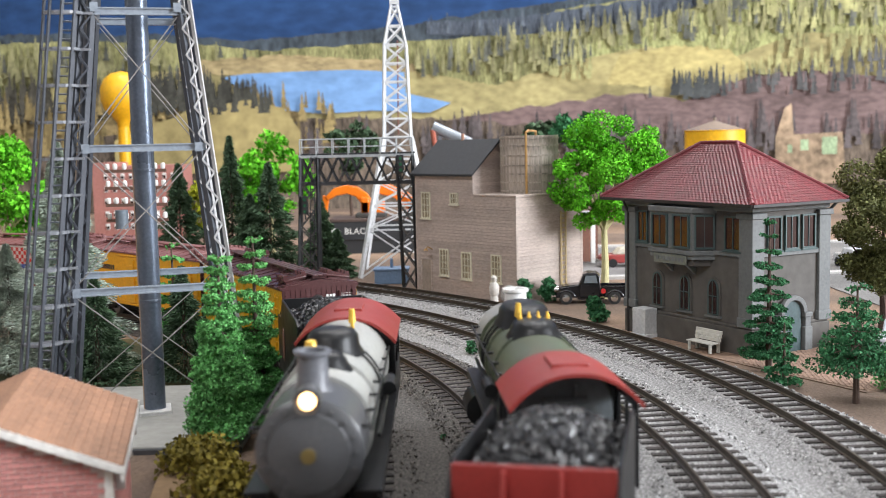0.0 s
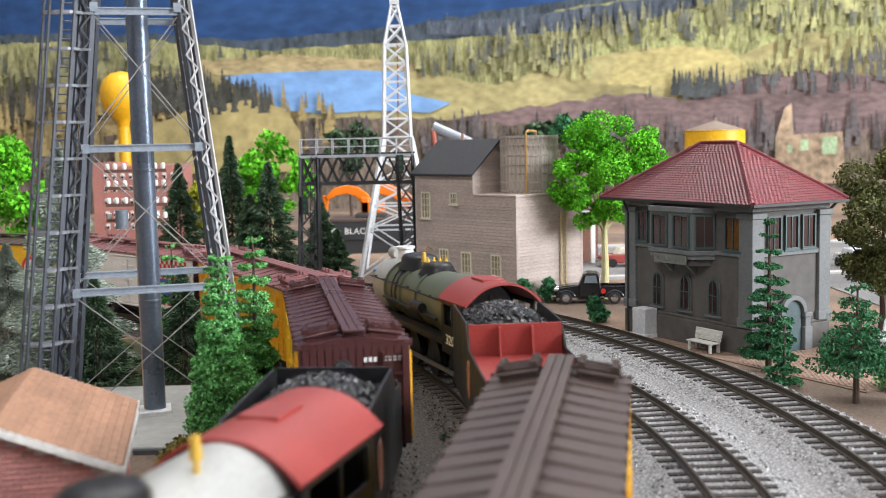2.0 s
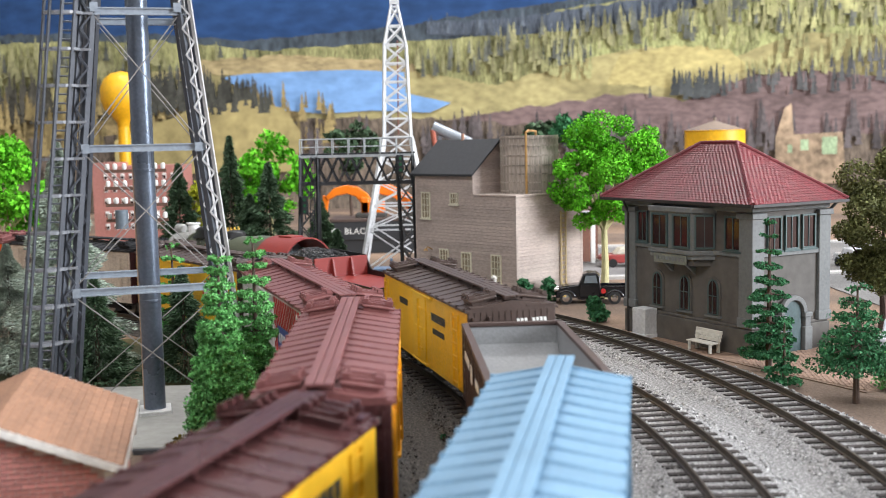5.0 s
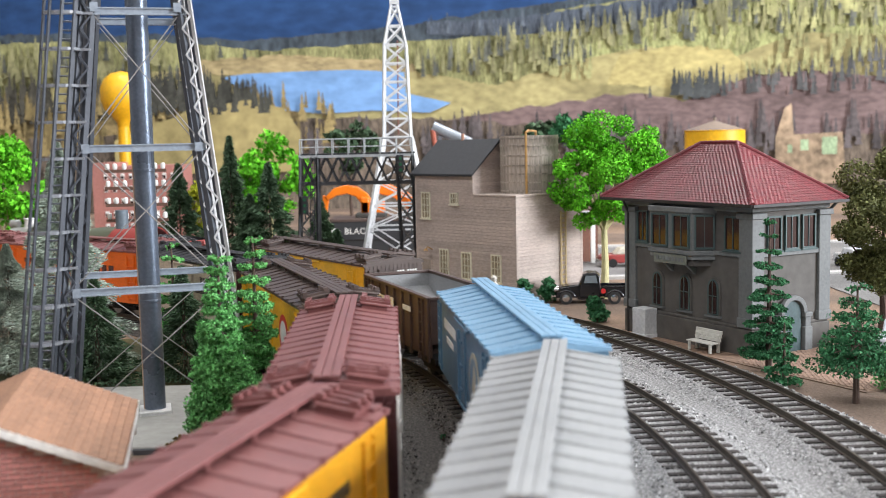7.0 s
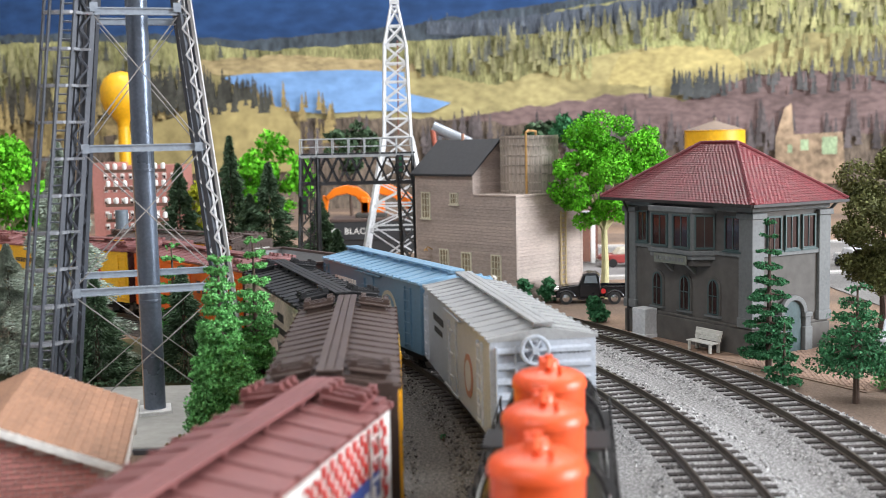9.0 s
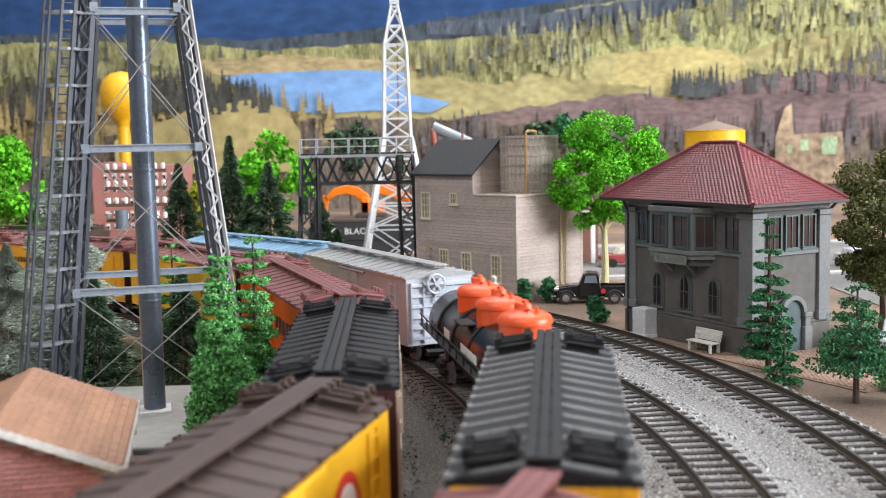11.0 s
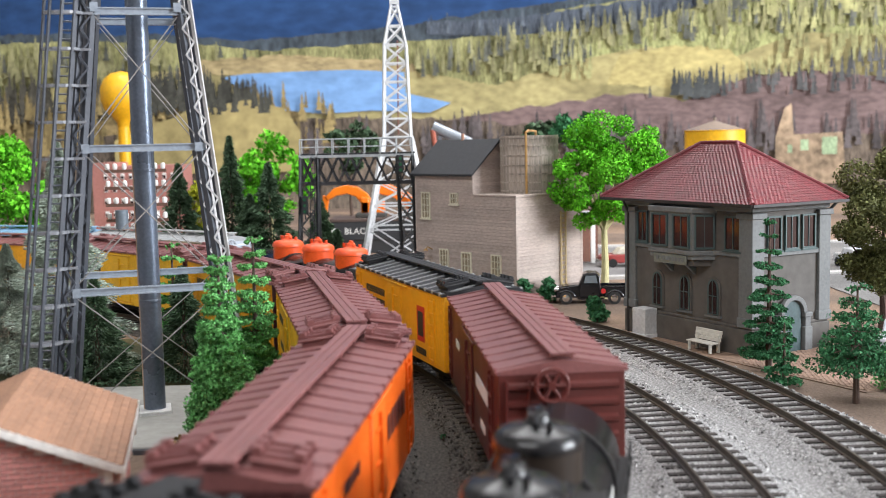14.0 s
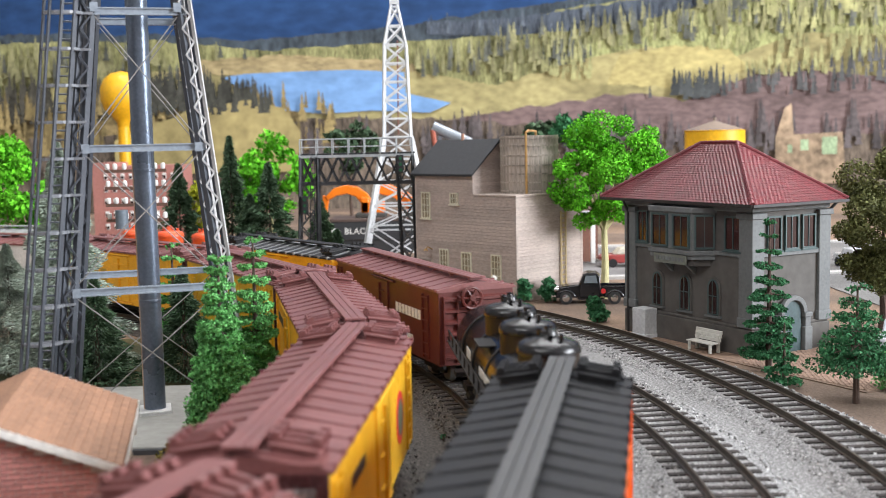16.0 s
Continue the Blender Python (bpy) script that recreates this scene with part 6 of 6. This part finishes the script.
def derrick():
    """A white lattice mast on spread legs."""
    t = thing("lattice_mast", "white steel lattice mast with spread legs", "mast", at=mm(-37, 945, GROUND))
    w = mat("mast_white", (0.62, 0.63, 0.64), 0.45)
    H0, H1, H2, H3 = 0, 118, 196, 232
    def cor(sx, sy, z):
        if z <= H1:
            h = 33 + (11.5 - 33) * z / H1
        elif z <= H2:
            h = 11.5 + (9.2 - 11.5) * (z - H1) / (H2 - H1)
        else:
            h = 9.2 + (2.2 - 9.2) * (z - H2) / (H3 - H2)
        return Vector((sx * h, sy * h, z))
    for sx in (-1, 1):
        for sy in (-1, 1):
            lg = Build()
            for z0, z1, k in ((0, H1, 3.0), (H1, H2, 1.7), (H2, H3, 1.5)):
                lg.bar(cor(sx, sy, z0), cor(sx, sy, z1), k, k)
            part("leg", lg, w, t)
    for z0, z1, n in ((0, 40, 1), (40, 80, 2), (80, H1, 2), (H1, H2, 5), (H2, H3 - 4, 2)):
        for i in range(n):
            a, c = z0 + (z1 - z0) * i / n, z0 + (z1 - z0) * (i + 1) / n
            for (ax, ay), (bx, by) in (((-1, -1), (1, -1)), ((-1, 1), (1, 1)), ((-1, -1), (-1, 1)), ((1, -1), (1, 1))):
                part("brace", Build().bar(cor(ax, ay, a), cor(bx, by, c), 1.0, 1.2).bar(cor(bx, by, a), cor(ax, ay, c), 1.0, 1.2).bar(cor(ax, ay, c), cor(bx, by, c), 1.2, 1.4), w, t)
    part("cap", Build().box(-4, 4, -4, 4, H3 - 2, H3 + 2).rod((-3, 0, H3 - 8), (3, 0, H3 - 8), 1.5, 10), w, t)
    part("cable", Build().rod((2, 0, 200), (1, -4, 120), 0.6, 5), mat("cable_red_brown", (0.25, 0.08, 0.06), 0.6), t)
    b = thing("blue_bin", "blue metal bin beside the mast", "bin", at=mm(-42, 880, GROUND))
    blue = mat("bin_blue", (0.15, 0.24, 0.38), 0.5)
    part("body", Build().box(-13.5, 13.5, -9, 9, 0, 11), blue, b, bevel=0.5)
    part("lid", Build().box(-14.5, 14.5, -10, 10, 11, 12.5).rod((0, 0, 12), (0, 0, 20), 1.2, 8), blue, b, bevel=0.4)


def signal_bridge():
    t = thing("signal_bridge", "black steel lattice signal bridge with railed walkway over the tracks", "signal bridge", at=mm(0, 845, GROUND))
    dk = mat("bridge_black", (0.02, 0.021, 0.024), 0.5)
    gr = mat("bridge_rail_grey", (0.30, 0.32, 0.33), 0.45)
    xl, xr, z0, z1 = (-108, -95), (-34, -22), 83.0, 104.0
    for nm, (xa, xb), lean in (("leg", xl, -4), ("leg", xr, 3)):
        for sy in (-1, 1):
            lg = Build()
            lg.bar((xa + lean, sy * 7, 0), (xa, sy * 5, z1), 1.8, 1.8).bar((xb + lean * 0.4, sy * 7, 0), (xb, sy * 5, z1), 1.8, 1.8)
            part(nm, lg, dk, t)
            lc = Build()
            lattice(lc, (xa + lean, sy * 7, 0), (xa, sy * 5, z0), (xb + lean * 0.4, sy * 7, 0), (xb, sy * 5, z0), 5, 1.0)
            part("lacing", lc, mat("bridge_lacing", (0.07, 0.068, 0.066), 0.5), t, kind="stuff")
    for sy in (-1, 1):
        part("chord", Build().bar((xl[0] - 1, sy * 5, z0), (xr[1] + 1, sy * 5, z0), 1.8, 2.6), dk, t)
        part("chord", Build().bar((xl[0] - 1, sy * 5, z1), (xr[1] + 1, sy * 5, z1), 1.8, 2.2), gr, t)
        tr = Build()
        lattice(tr, (xl[0], sy * 5, z0), (xr[1], sy * 5, z0), (xl[0], sy * 5, z1), (xr[1], sy * 5, z1), 9, 1.2)
        part("truss", tr, dk, t, kind="stuff")
    part("walkway", Build().box(xl[0] - 1, xr[1] + 2, -6, 6, z1 + 1, z1 + 2.2), dk, t)
    for sy in (-1, 1):
        for i in range(8):
            x = xl[0] + (xr[1] - xl[0]) * i / 7
            part("rail_post", Build().rod((x, sy * 6, z1 + 1), (x, sy * 6, z1 + 13), 0.5, 6), gr, t)
        part("handrail", Build().rod((xl[0], sy * 6, z1 + 13), (xr[1], sy * 6, z1 + 13), 0.55, 6), gr, t)
        part("handrail", Build().rod((xl[0], sy * 6, z1 + 7), (xr[1], sy * 6, z1 + 7), 0.4, 6), gr, t)
    for x, z in ((-105, 60), (-31, 90)):
        h = part("signal_head", Build().box(x - 2.4, x + 2.4, -11, -7.5, z, z + 14).rod((x, -8, z - 4), (x, -8, z), 0.6, 6), dk, t)
        for k in range(3):
            part("signal_lens", Build().rod((x, -12.4, z + 2.5 + 4.4 * k), (x, -11, z + 2.5 + 4.4 * k), 1.3, 10), mat("lens_dark_green", (0.02, 0.08, 0.04), 0.2), h)
    for i, y in enumerate((-5,)):
        lad = Build()
        for x in (-101.5, -98.5):
            lad.rod((x - 2, -8, 0), (x + 2, -7, z1), 0.4, 5)
        for k in range(24):
            lad.rod((-103.5 + k * 0.16, -8, 3 + k * 4), (-100.5 + k * 0.16, -8, 3 + k * 4), 0.35, 5)
        part("ladder", lad, dk, t)


def brick_house():
    t = thing("brick_house", "small red brick house with tan shingle roof and white trim", "house", at=mm(-85, 273, GROUND, 12.6))
    # local: gable faces -y, width along -x, length along y
    wall = mat("brick_mortar", (0.68, 0.58, 0.56), 0.8)
    brick = mat("brick_rose", (0.58, 0.26, 0.24), 0.75, rnd=0.22, size=90)
    W, L, E, R = 58.0, 70.0, 33.5, 45.0
    gm = Matrix(((1, 0, 0, 0), (0, 0, 1, 0), (0, 1, 0, 0), (0, 0, 0, 1)))
    part("wall", Build().prism([(-W + 1.5, 0), (-1.5, 0), (-1.5, E - 1), (-W / 2, R - 1.4), (-W + 1.5, E - 1)], gm, 2, L - 2), wall, t)
    bm_ = Build().box(-1.55, 1.55, -0.35, 0.1, 0, 1.15)
    me = bm_.mesh("brick")
    me.materials.append(brick)
    for j in range(34):
        z = 4.5 + j * 1.42
        lim = W / 2 - 3.4 if z < E - 3 else (W / 2 - 3) * (R - 3.4 - z) / (R - E)
        for i in range(20):
            x = -W / 2 - 31 + i * 3.35 + (j % 2) * 1.67
            if abs(x + W / 2) < lim and z > 12:
                o = new("brick", me)
                o.parent = t
                o.matrix_basis = Matrix.Translation((x * K, 1.9 * K, z * K))
    for j in range(20):
        z = 4.5 + j * 1.42
        if z < E - 2:
            part("brick_course", Build().box(-1.6, -1.1, 4, L - 4, z, z + 1.15), brick, t)
    shin = mat("shingle_tan", (0.315, 0.168, 0.10), 0.7, size=40, rnd=0.1, var=0.2)
    for s in (0, 1):
        n = 15
        x_e, x_r = (1.8, -W / 2) if s == 0 else (-W - 1.8, -W / 2)
        zz = E - 1.4
        roof = part("roof", Build().prism([(x_e, zz), (x_r, R), (x_r, R + 1.2), (x_e, zz + 1.2)], gm, -1.5, L + 1.5), shin, t, "tan shingle roof slope")
        for i in range(n):
            p, q = i / n, (i + 1.12) / n
            xa, xb = x_e + (x_r - x_e) * p, x_e + (x_r - x_e) * q
            za, zb = zz + (R - zz) * p + 1.2, zz + (R - zz) * q + 1.2
            part("shingle_course", Build().prism([(xa, za), (xb, zb), (xb, zb + 0.12), (xa, za + 0.55)], gm, -2, L + 2), shin, roof)
    for s in (0, 1):
        xa = 2.2 if s == 0 else -W - 2.2
        for y in (-2.2, L + 1.4):
            part("barge_board", Build().prism([(xa, E - 2.4), (-W / 2, R - 0.8), (-W / 2, R + 1.4), (xa, E - 0.2)], gm, y, y + 0.9), WHITE, t)
    for x in (-3.2, -W + 1.2):
        part("corner_trim", Build().box(x, x + 2.2, 1.2, 3.2, 0, E - 2), WHITE, t)
    part("eave_trim", Build().box(1.0, 2.0, -1, L + 1, E - 4.2, E - 2.2), WHITE, t)
    for y in (8, 40, 64):
        part("eave_bracket", Build().box(-1.2, 1.4, y, y + 1.4, E - 9, E - 3), WHITE, t)
    pf = thing("platform", "low brown station platform beside the house", "platform", at=mm(-70, 330, GROUND, 8))
    part("deck", Build().box(-24, -8, -40, 44, 0, 3), mat("platform_brown", (0.24, 0.155, 0.08), 0.85, size=30), pf, bevel=0.4)


def yellow_things():
    yel = mat("tank_yellow", (0.78, 0.42, 0.01), 0.4, size=20)
    a = thing("golf_ball_tower", "yellow ball-shaped water tower on a slim stem", "water tower", at=mm(-409, 1420, GROUND))
    part("tank", Build().lathe([(7, 138), (8, 146), (13, 152), (23, 163), (27.5, 176), (27, 191), (22, 202), (13, 209), (1, 211.5)], 36), yel, a)
    part("stem", Build().lathe([(13, 0), (9, 12), (7.5, 40), (7.5, 140)], 24), yel, a)
    b = thing("yellow_storage_tank", "yellow round storage tank with low conical roof", "tank", at=mm(325, 1300, GROUND))
    part("shell", Build().lathe([(35, 0), (35, 118), (35.6, 118.4), (35.6, 119.4), (34, 119.6)], 40), yel, b)
    part("roof", Build().lathe([(35.8, 119.2), (2, 130), (2, 134), (0.4, 134)], 40), mat("tank_roof_tan", (0.22, 0.165, 0.125), 0.7), b, "dull tan conical roof")


def pickup():
    t = thing("pickup_truck", "black vintage pickup truck parked by the street", "truck", at=mm(102, 752, GROUND, -7))
    blk = mat("truck_black", (0.012, 0.012, 0.014), 0.18, size=30, bump=0.0)
    side = Matrix(((1, 0, 0, 0), (0, 0, -1, 0), (0, 1, 0, 0), (0, 0, 0, 1)))
    part("body", Build().prism([(-24, 4), (-24, 8), (-22, 11.5), (-12, 13), (-7, 13.5), (-7, 4)], side, -7, 7).prism([(-8, 4), (-8, 13.5), (-5, 20.5), (-2, 21.5), (4, 21.2), (6.5, 19), (6.8, 4)], side, -8, 8), blk, t, bevel=1.0)
    part("bed", Build().box(7, 26, -8, 8, 5, 7).box(7, 26, -8, -7, 5, 12.5).box(7, 26, 7, 8, 5, 12.5).box(25, 26, -8, 8, 5, 12.5), blk, t, bevel=0.4)
    for x in (-17, 16):
        for sy in (-1, 1):
            fd = [(7.2 * math.cos(a), 3.5 + 6.8 * math.sin(a)) for a in np.linspace(0.15, math.pi - 0.15, 12)]
            part("fender", Build().prism([(u + x, v) for u, v in fd], side, sy * 8.6 - 2.2, sy * 8.6 + 2.2), blk, t, bevel=0.8)
            wh = part("wheel", Build().lathe([(4.4, -1.6), (4.4, 1.6), (2.4, 1.7), (2.4, -1.7)], 24, Matrix.Translation((x, sy * 9.4, 4.4)), "y"), mat("tyre_black", (0.02, 0.02, 0.02), 0.7), t)
            part("hubcap", Build().lathe([(2.5, -2.0), (0.4, -2.3)] if sy < 0 else [(2.5, 2.0), (0.4, 2.3)], 18, Matrix.Translation((x, sy * 9.4, 4.4)), "y"), mat("chrome", (0.75, 0.75, 0.75), 0.15, 1.0), wh)
    for sy in (-1, 1):
        part("side_window", Build().prism([(-4.6, 14.5), (-3.4, 19.6), (3.6, 19.6), (4.6, 14.5)], side, sy * 8.05 - 0.1, sy * 8.05 + 0.1), mat("truck_glass", (0.20, 0.23, 0.25), 0.1), t)
        part("running_board", Build().box(-9, 9, sy * 9 - 1, sy * 9 + 1, 3.2, 4.2), blk, t)
        part("headlight", Build().rod((-25, sy * 5.5, 9.5), (-22, sy * 5.5, 9.5), 1.8, 14), mat("chrome", (0.75, 0.75, 0.75), 0.15, 1.0), t)
    part("windscreen", Build().add([(-8.1, -6.4, 14.2), (-8.1, 6.4, 14.2), (-5.4, 6, 19.8), (-5.4, -6, 19.8)], [(0, 1, 2, 3)]), mat("truck_glass", (0.20, 0.23, 0.25), 0.1), t)
    part("bumper", Build().box(-27, -26, -8, 8, 4.5, 6.2).box(27, 28, -8, 8, 4.5, 6.2).box(-27, -23, -5, -4, 4.5, 5.5).box(-27, -23, 4, 5, 4.5, 5.5).box(25, 28, -5, -4, 5, 6).box(25, 28, 4, 5, 5, 6), mat("chrome", (0.75, 0.75, 0.75), 0.15, 1.0), t)
    part("spare_wheel_cover", Build().lathe([(1.7, -0.6), (1.7, 0.6), (0.9, 0.8), (0.9, -0.8)], 20, Matrix.Translation((8.5, -9.2, 9)), "y"), mat("badge_red", (0.55, 0.03, 0.03), 0.4), t, "red and white round cover")


def street_and_far():
    st = part("street", Build().box(60, 900, 880, 1120, 0.2, 0.8).box(285, 460, 560, 900, 0.2, 0.7), STREET, label="pale grey street behind the tower", kind="structure")
    st["category"] = "road"
    st.location = (0, 0, GROUND * K)
    kb = part("kerb", Build().box(60, 900, 870, 879.6, 0, 2.5).box(60, 900, 1120.4, 1130, 0, 2.5), mat("kerb_pale", (0.50, 0.48, 0.46), 0.8), label="pale street kerb", kind="structure")
    kb["category"] = "kerb"
    kb.location = (0, 0, GROUND * K)
    # simple parked cars
    def car(x, y, rz, col, label, roof=None):
        c = thing("parked_car", label, "car", "parked cars", at=mm(x, y, GROUND + 0.8, rz))
        side = Matrix(((1, 0, 0, 0), (0, 0, -1, 0), (0, 1, 0, 0), (0, 0, 0, 1)))
        part("body", Build().prism([(-25, 3.5), (-26, 9), (-22, 11), (22, 11), (26, 9), (25, 3.5)], side, -9, 9), col, c, bevel=1.0)
        part("cabin", Build().prism([(-14, 11), (-8, 16.5), (8, 16.5), (14, 11)], side, -8, 8), roof or col, c, bevel=0.8)
        for px in (-16, 16):
            for sy in (-1, 1):
                part("wheel", Build().lathe([(3.8, -1.4), (3.8, 1.4), (1, 1.5), (1, -1.5)], 18, Matrix.Translation((px, sy * 8.6, 3.8)), "y"), UNDER, c)
        part("bumper", Build().box(-27.5, -25, -8.5, 8.5, 4, 6).box(25, 27.5, -8.5, 8.5, 4, 6), STEEL, c)
    car(163, 955, 4, mat("car_dark_red", (0.30, 0.05, 0.045), 0.3), "dark red vintage car with pale roof", mat("car_cream", (0.6, 0.55, 0.45), 0.3))
    car(345, 905, 95, mat("car_silver", (0.55, 0.56, 0.58), 0.3), "silver car parked on the street")
    car(385, 900, 80, mat("car_white", (0.68, 0.69, 0.72), 0.3), "white car parked on the street")
    car(238, 560, 60, mat("car_pale_blue", (0.60, 0.63, 0.70), 0.3), "pale car beside the olive tree")
    # building with a dark name board, and excavators on its deck
    s = thing("trackside_shed", "low dark shed with a white-lettered name board", "shed", at=mm(-72, 1120, GROUND))
    dk = mat("shed_black", (0.03, 0.032, 0.036), 0.5)
    part("wall", Build().box(-42, 50, 0, 46, 0, 30), dk, s)
    bd = part("name_board", Build().box(-43, 51, -2, 0, 14, 33), dk, s, bevel=0.4)
    lettering("lettering", "BLACK", 9, WHITEINK, bd, Matrix.Translation((-15, -2.1, 23)) @ UPRIGHT, 0.2)
    part("emblem", Build().prism([(-5, 0), (5, 0), (5, 5), (0, 8), (-5, 5)], Matrix.Translation((-38, -2.1, 19)) @ UPRIGHT, -0.1, 0.3), WHITEINK, bd)
    part("roof", Build().box(-44, 52, -3, 48, 33, 36), mat("shed_roof_brown", (0.09, 0.06, 0.05), 0.7), s, bevel=0.4)
    org = mat("digger_orange", (0.88, 0.20, 0.01), 0.35)
    for x, sc, lab in ((-88, 1, "orange excavator with raised arm on the shed deck"), (-40, -1, "orange excavator with lowered boom on the shed deck")):
        e = thing("excavator", lab, "excavator", "excavators", at=mm(x, 1140, GROUND + 36))
        side = UPRIGHT
        if sc > 0:
            part("boom", Build().prism([(8, 2), (20, 2), (17, 14), (10, 25), (0, 32), (-12, 34), (-24, 31), (-34, 22), (-31, 18), (-22, 23), (-11, 25), (-2, 22), (4, 14)], side, -3.5, 3.5), org, e, bevel=0.8)
            part("stick", Build().prism([(-36, 24), (-29, 22), (-33, 2), (-38, 2)], side, -2.5, 2.5), org, e, bevel=0.6)
            part("bucket", Build().prism([(-40, 6), (-31, 6), (-29, 1), (-34, -0.4), (-41, 1)], side, -5, 5), mat("digger_dark", (0.05, 0.045, 0.04), 0.6), e)
        else:
            part("boom", Build().prism([(-32, 30), (-24, 36), (-12, 33), (6, 24), (16, 13), (18, 3), (8, 3), (2, 10), (-10, 20), (-24, 24)], side, -3.5, 3.5), org, e, bevel=0.8)
        part("house", Build().box(4, 28, -9, 9, 5, 17).box(4, 12, -9, -1, 5, 21), org, e, bevel=1.0)
        for sy in (-1, 1):
            part("crawler", Build().box(-2, 30, sy * 9 - 3, sy * 9 + 3, -0.5, 5), mat("digger_dark", (0.05, 0.045, 0.04), 0.6), e, bevel=1.5)
        part("jib_pin", Build().rod((12, -5, 12), (12, 5, 12), 1.5, 10), mat("digger_dark", (0.05, 0.045, 0.04), 0.6), e)
    # red brick block with white windows
    r = thing("brick_block", "distant red brick building with rows of white windows", "building", at=mm(-372, 1310, GROUND))
    part("wall", Build().box(-46, 60, 0, 60, 0, 92).box(-46, -20, 0, 60, 92, 96), mat("far_brick", (0.42, 0.18, 0.15), 0.8, size=30), r)
    for i in range(9):
        for j in range(5):
            w = part("window", Build().box(-32 + i * 10, -27.5 + i * 10, -1, 0.5, 16 + j * 15, 23 + j * 15), WHITE, r)
            part("pane", Build().box(-31.4 + i * 10, -28.1 + i * 10, -1.4, -1, 16.6 + j * 15, 20 + j * 15), GLASS, w)
    # power pole
    p = thing("utility_pole", "brown utility pole with three crossarms and transformer", "utility pole", at=mm(-198, 708, GROUND))
    pole = mat("pole_brown", (0.13, 0.07, 0.05), 0.8)
    part("pole", Build().rod((0, 0, 0), (0, 0, 105), 1.7, 10, 1.3), pole, p)
    for z in (98, 87, 76, 66):
        arm = part("crossarm", Build().box(-20, 20, -1, 1, z, z + 2), pole, p)
        for x in (-18, -13, -7, 7, 13, 18):
            part("insulator", Build().lathe([(1.0, z + 2), (1.6, z + 3), (1.4, z + 5.6), (0.4, z + 6)], 10, Matrix.Translation((x, 0, 0))), WHITE, arm)
    part("transformer", Build().rod((-9, -4, 62), (-9, -4, 74), 4, 16), mat("transformer_grey", (0.13, 0.16, 0.19), 0.5), p)
    for x in (-150, ):
        q = thing("utility_pole", "plain brown utility pole", "utility pole", at=mm(-150, 690, GROUND))
        part("pole", Build().rod((0, 0, 0), (0, 0, 52), 1.7, 10, 1.4), pole, q)
    # conveyor head behind the mill
    c = thing("conveyor", "steel conveyor head with hanging chute behind the mill", "conveyor", at=mm(5, 1000, GROUND))
    part("mast", Build().box(-7, -4, -3, 3, 0, 118).box(12, 15, -3, 3, 0, 112), mat("conveyor_grey", (0.12, 0.13, 0.15), 0.5), c)
    part("tube", Build().rod((-12, 0, 127), (22, 0, 111), 5, 14), mat("conveyor_steel", (0.35, 0.38, 0.42), 0.35, 0.6), c)
    part("chute", Build().rod((-12, -2, 124), (-9, -2, 102), 2.4, 8), mat("chute_red", (0.40, 0.11, 0.07), 0.6), c)
    # white porch posts beside the street
    po = thing("porch", "small white porch with red-orange goods inside", "porch", at=mm(128, 985, GROUND))
    for x in (-12, 6):
        part("post", Build().box(x, x + 4, -2, 2, 0, 44), WHITE, po, bevel=0.3)
    part("back", Build().box(-16, 14, 10, 14, 0, 40), mat("porch_dark_wood", (0.20, 0.09, 0.06), 0.7), po)
    part("roof", Build().box(-18, 16, -5, 16, 44, 47), mat("shed_roof_grey", (0.33, 0.33, 0.34), 0.7), po)
    part("goods", Build().box(-13, -6, 2, 8, 18, 32), org, po, bevel=0.6)
    shrub("dark green shrub by the mill wall", (56, 752), 19, 6, 800, LEAF_DEEP, 70)
    # a plain model figure
    fg = Build().lathe([(3.0, 0), (2.6, 6), (3.3, 7), (3.6, 12), (2.4, 15), (1.2, 15.6), (2.0, 17), (2.0, 19), (0.4, 20.4)], 16)
    g = part("model_figure", fg, mat("figure_white", (0.66, 0.63, 0.58), 0.6), None, "small plain white model figure standing")
    g["category"] = "figurine"
    g.location = (35 * K, 752 * K, GROUND * K)


signal_tower()
grain_house()
water_tower()
derrick()
signal_bridge()
brick_house()
yellow_things()
pickup()
street_and_far()


motions()
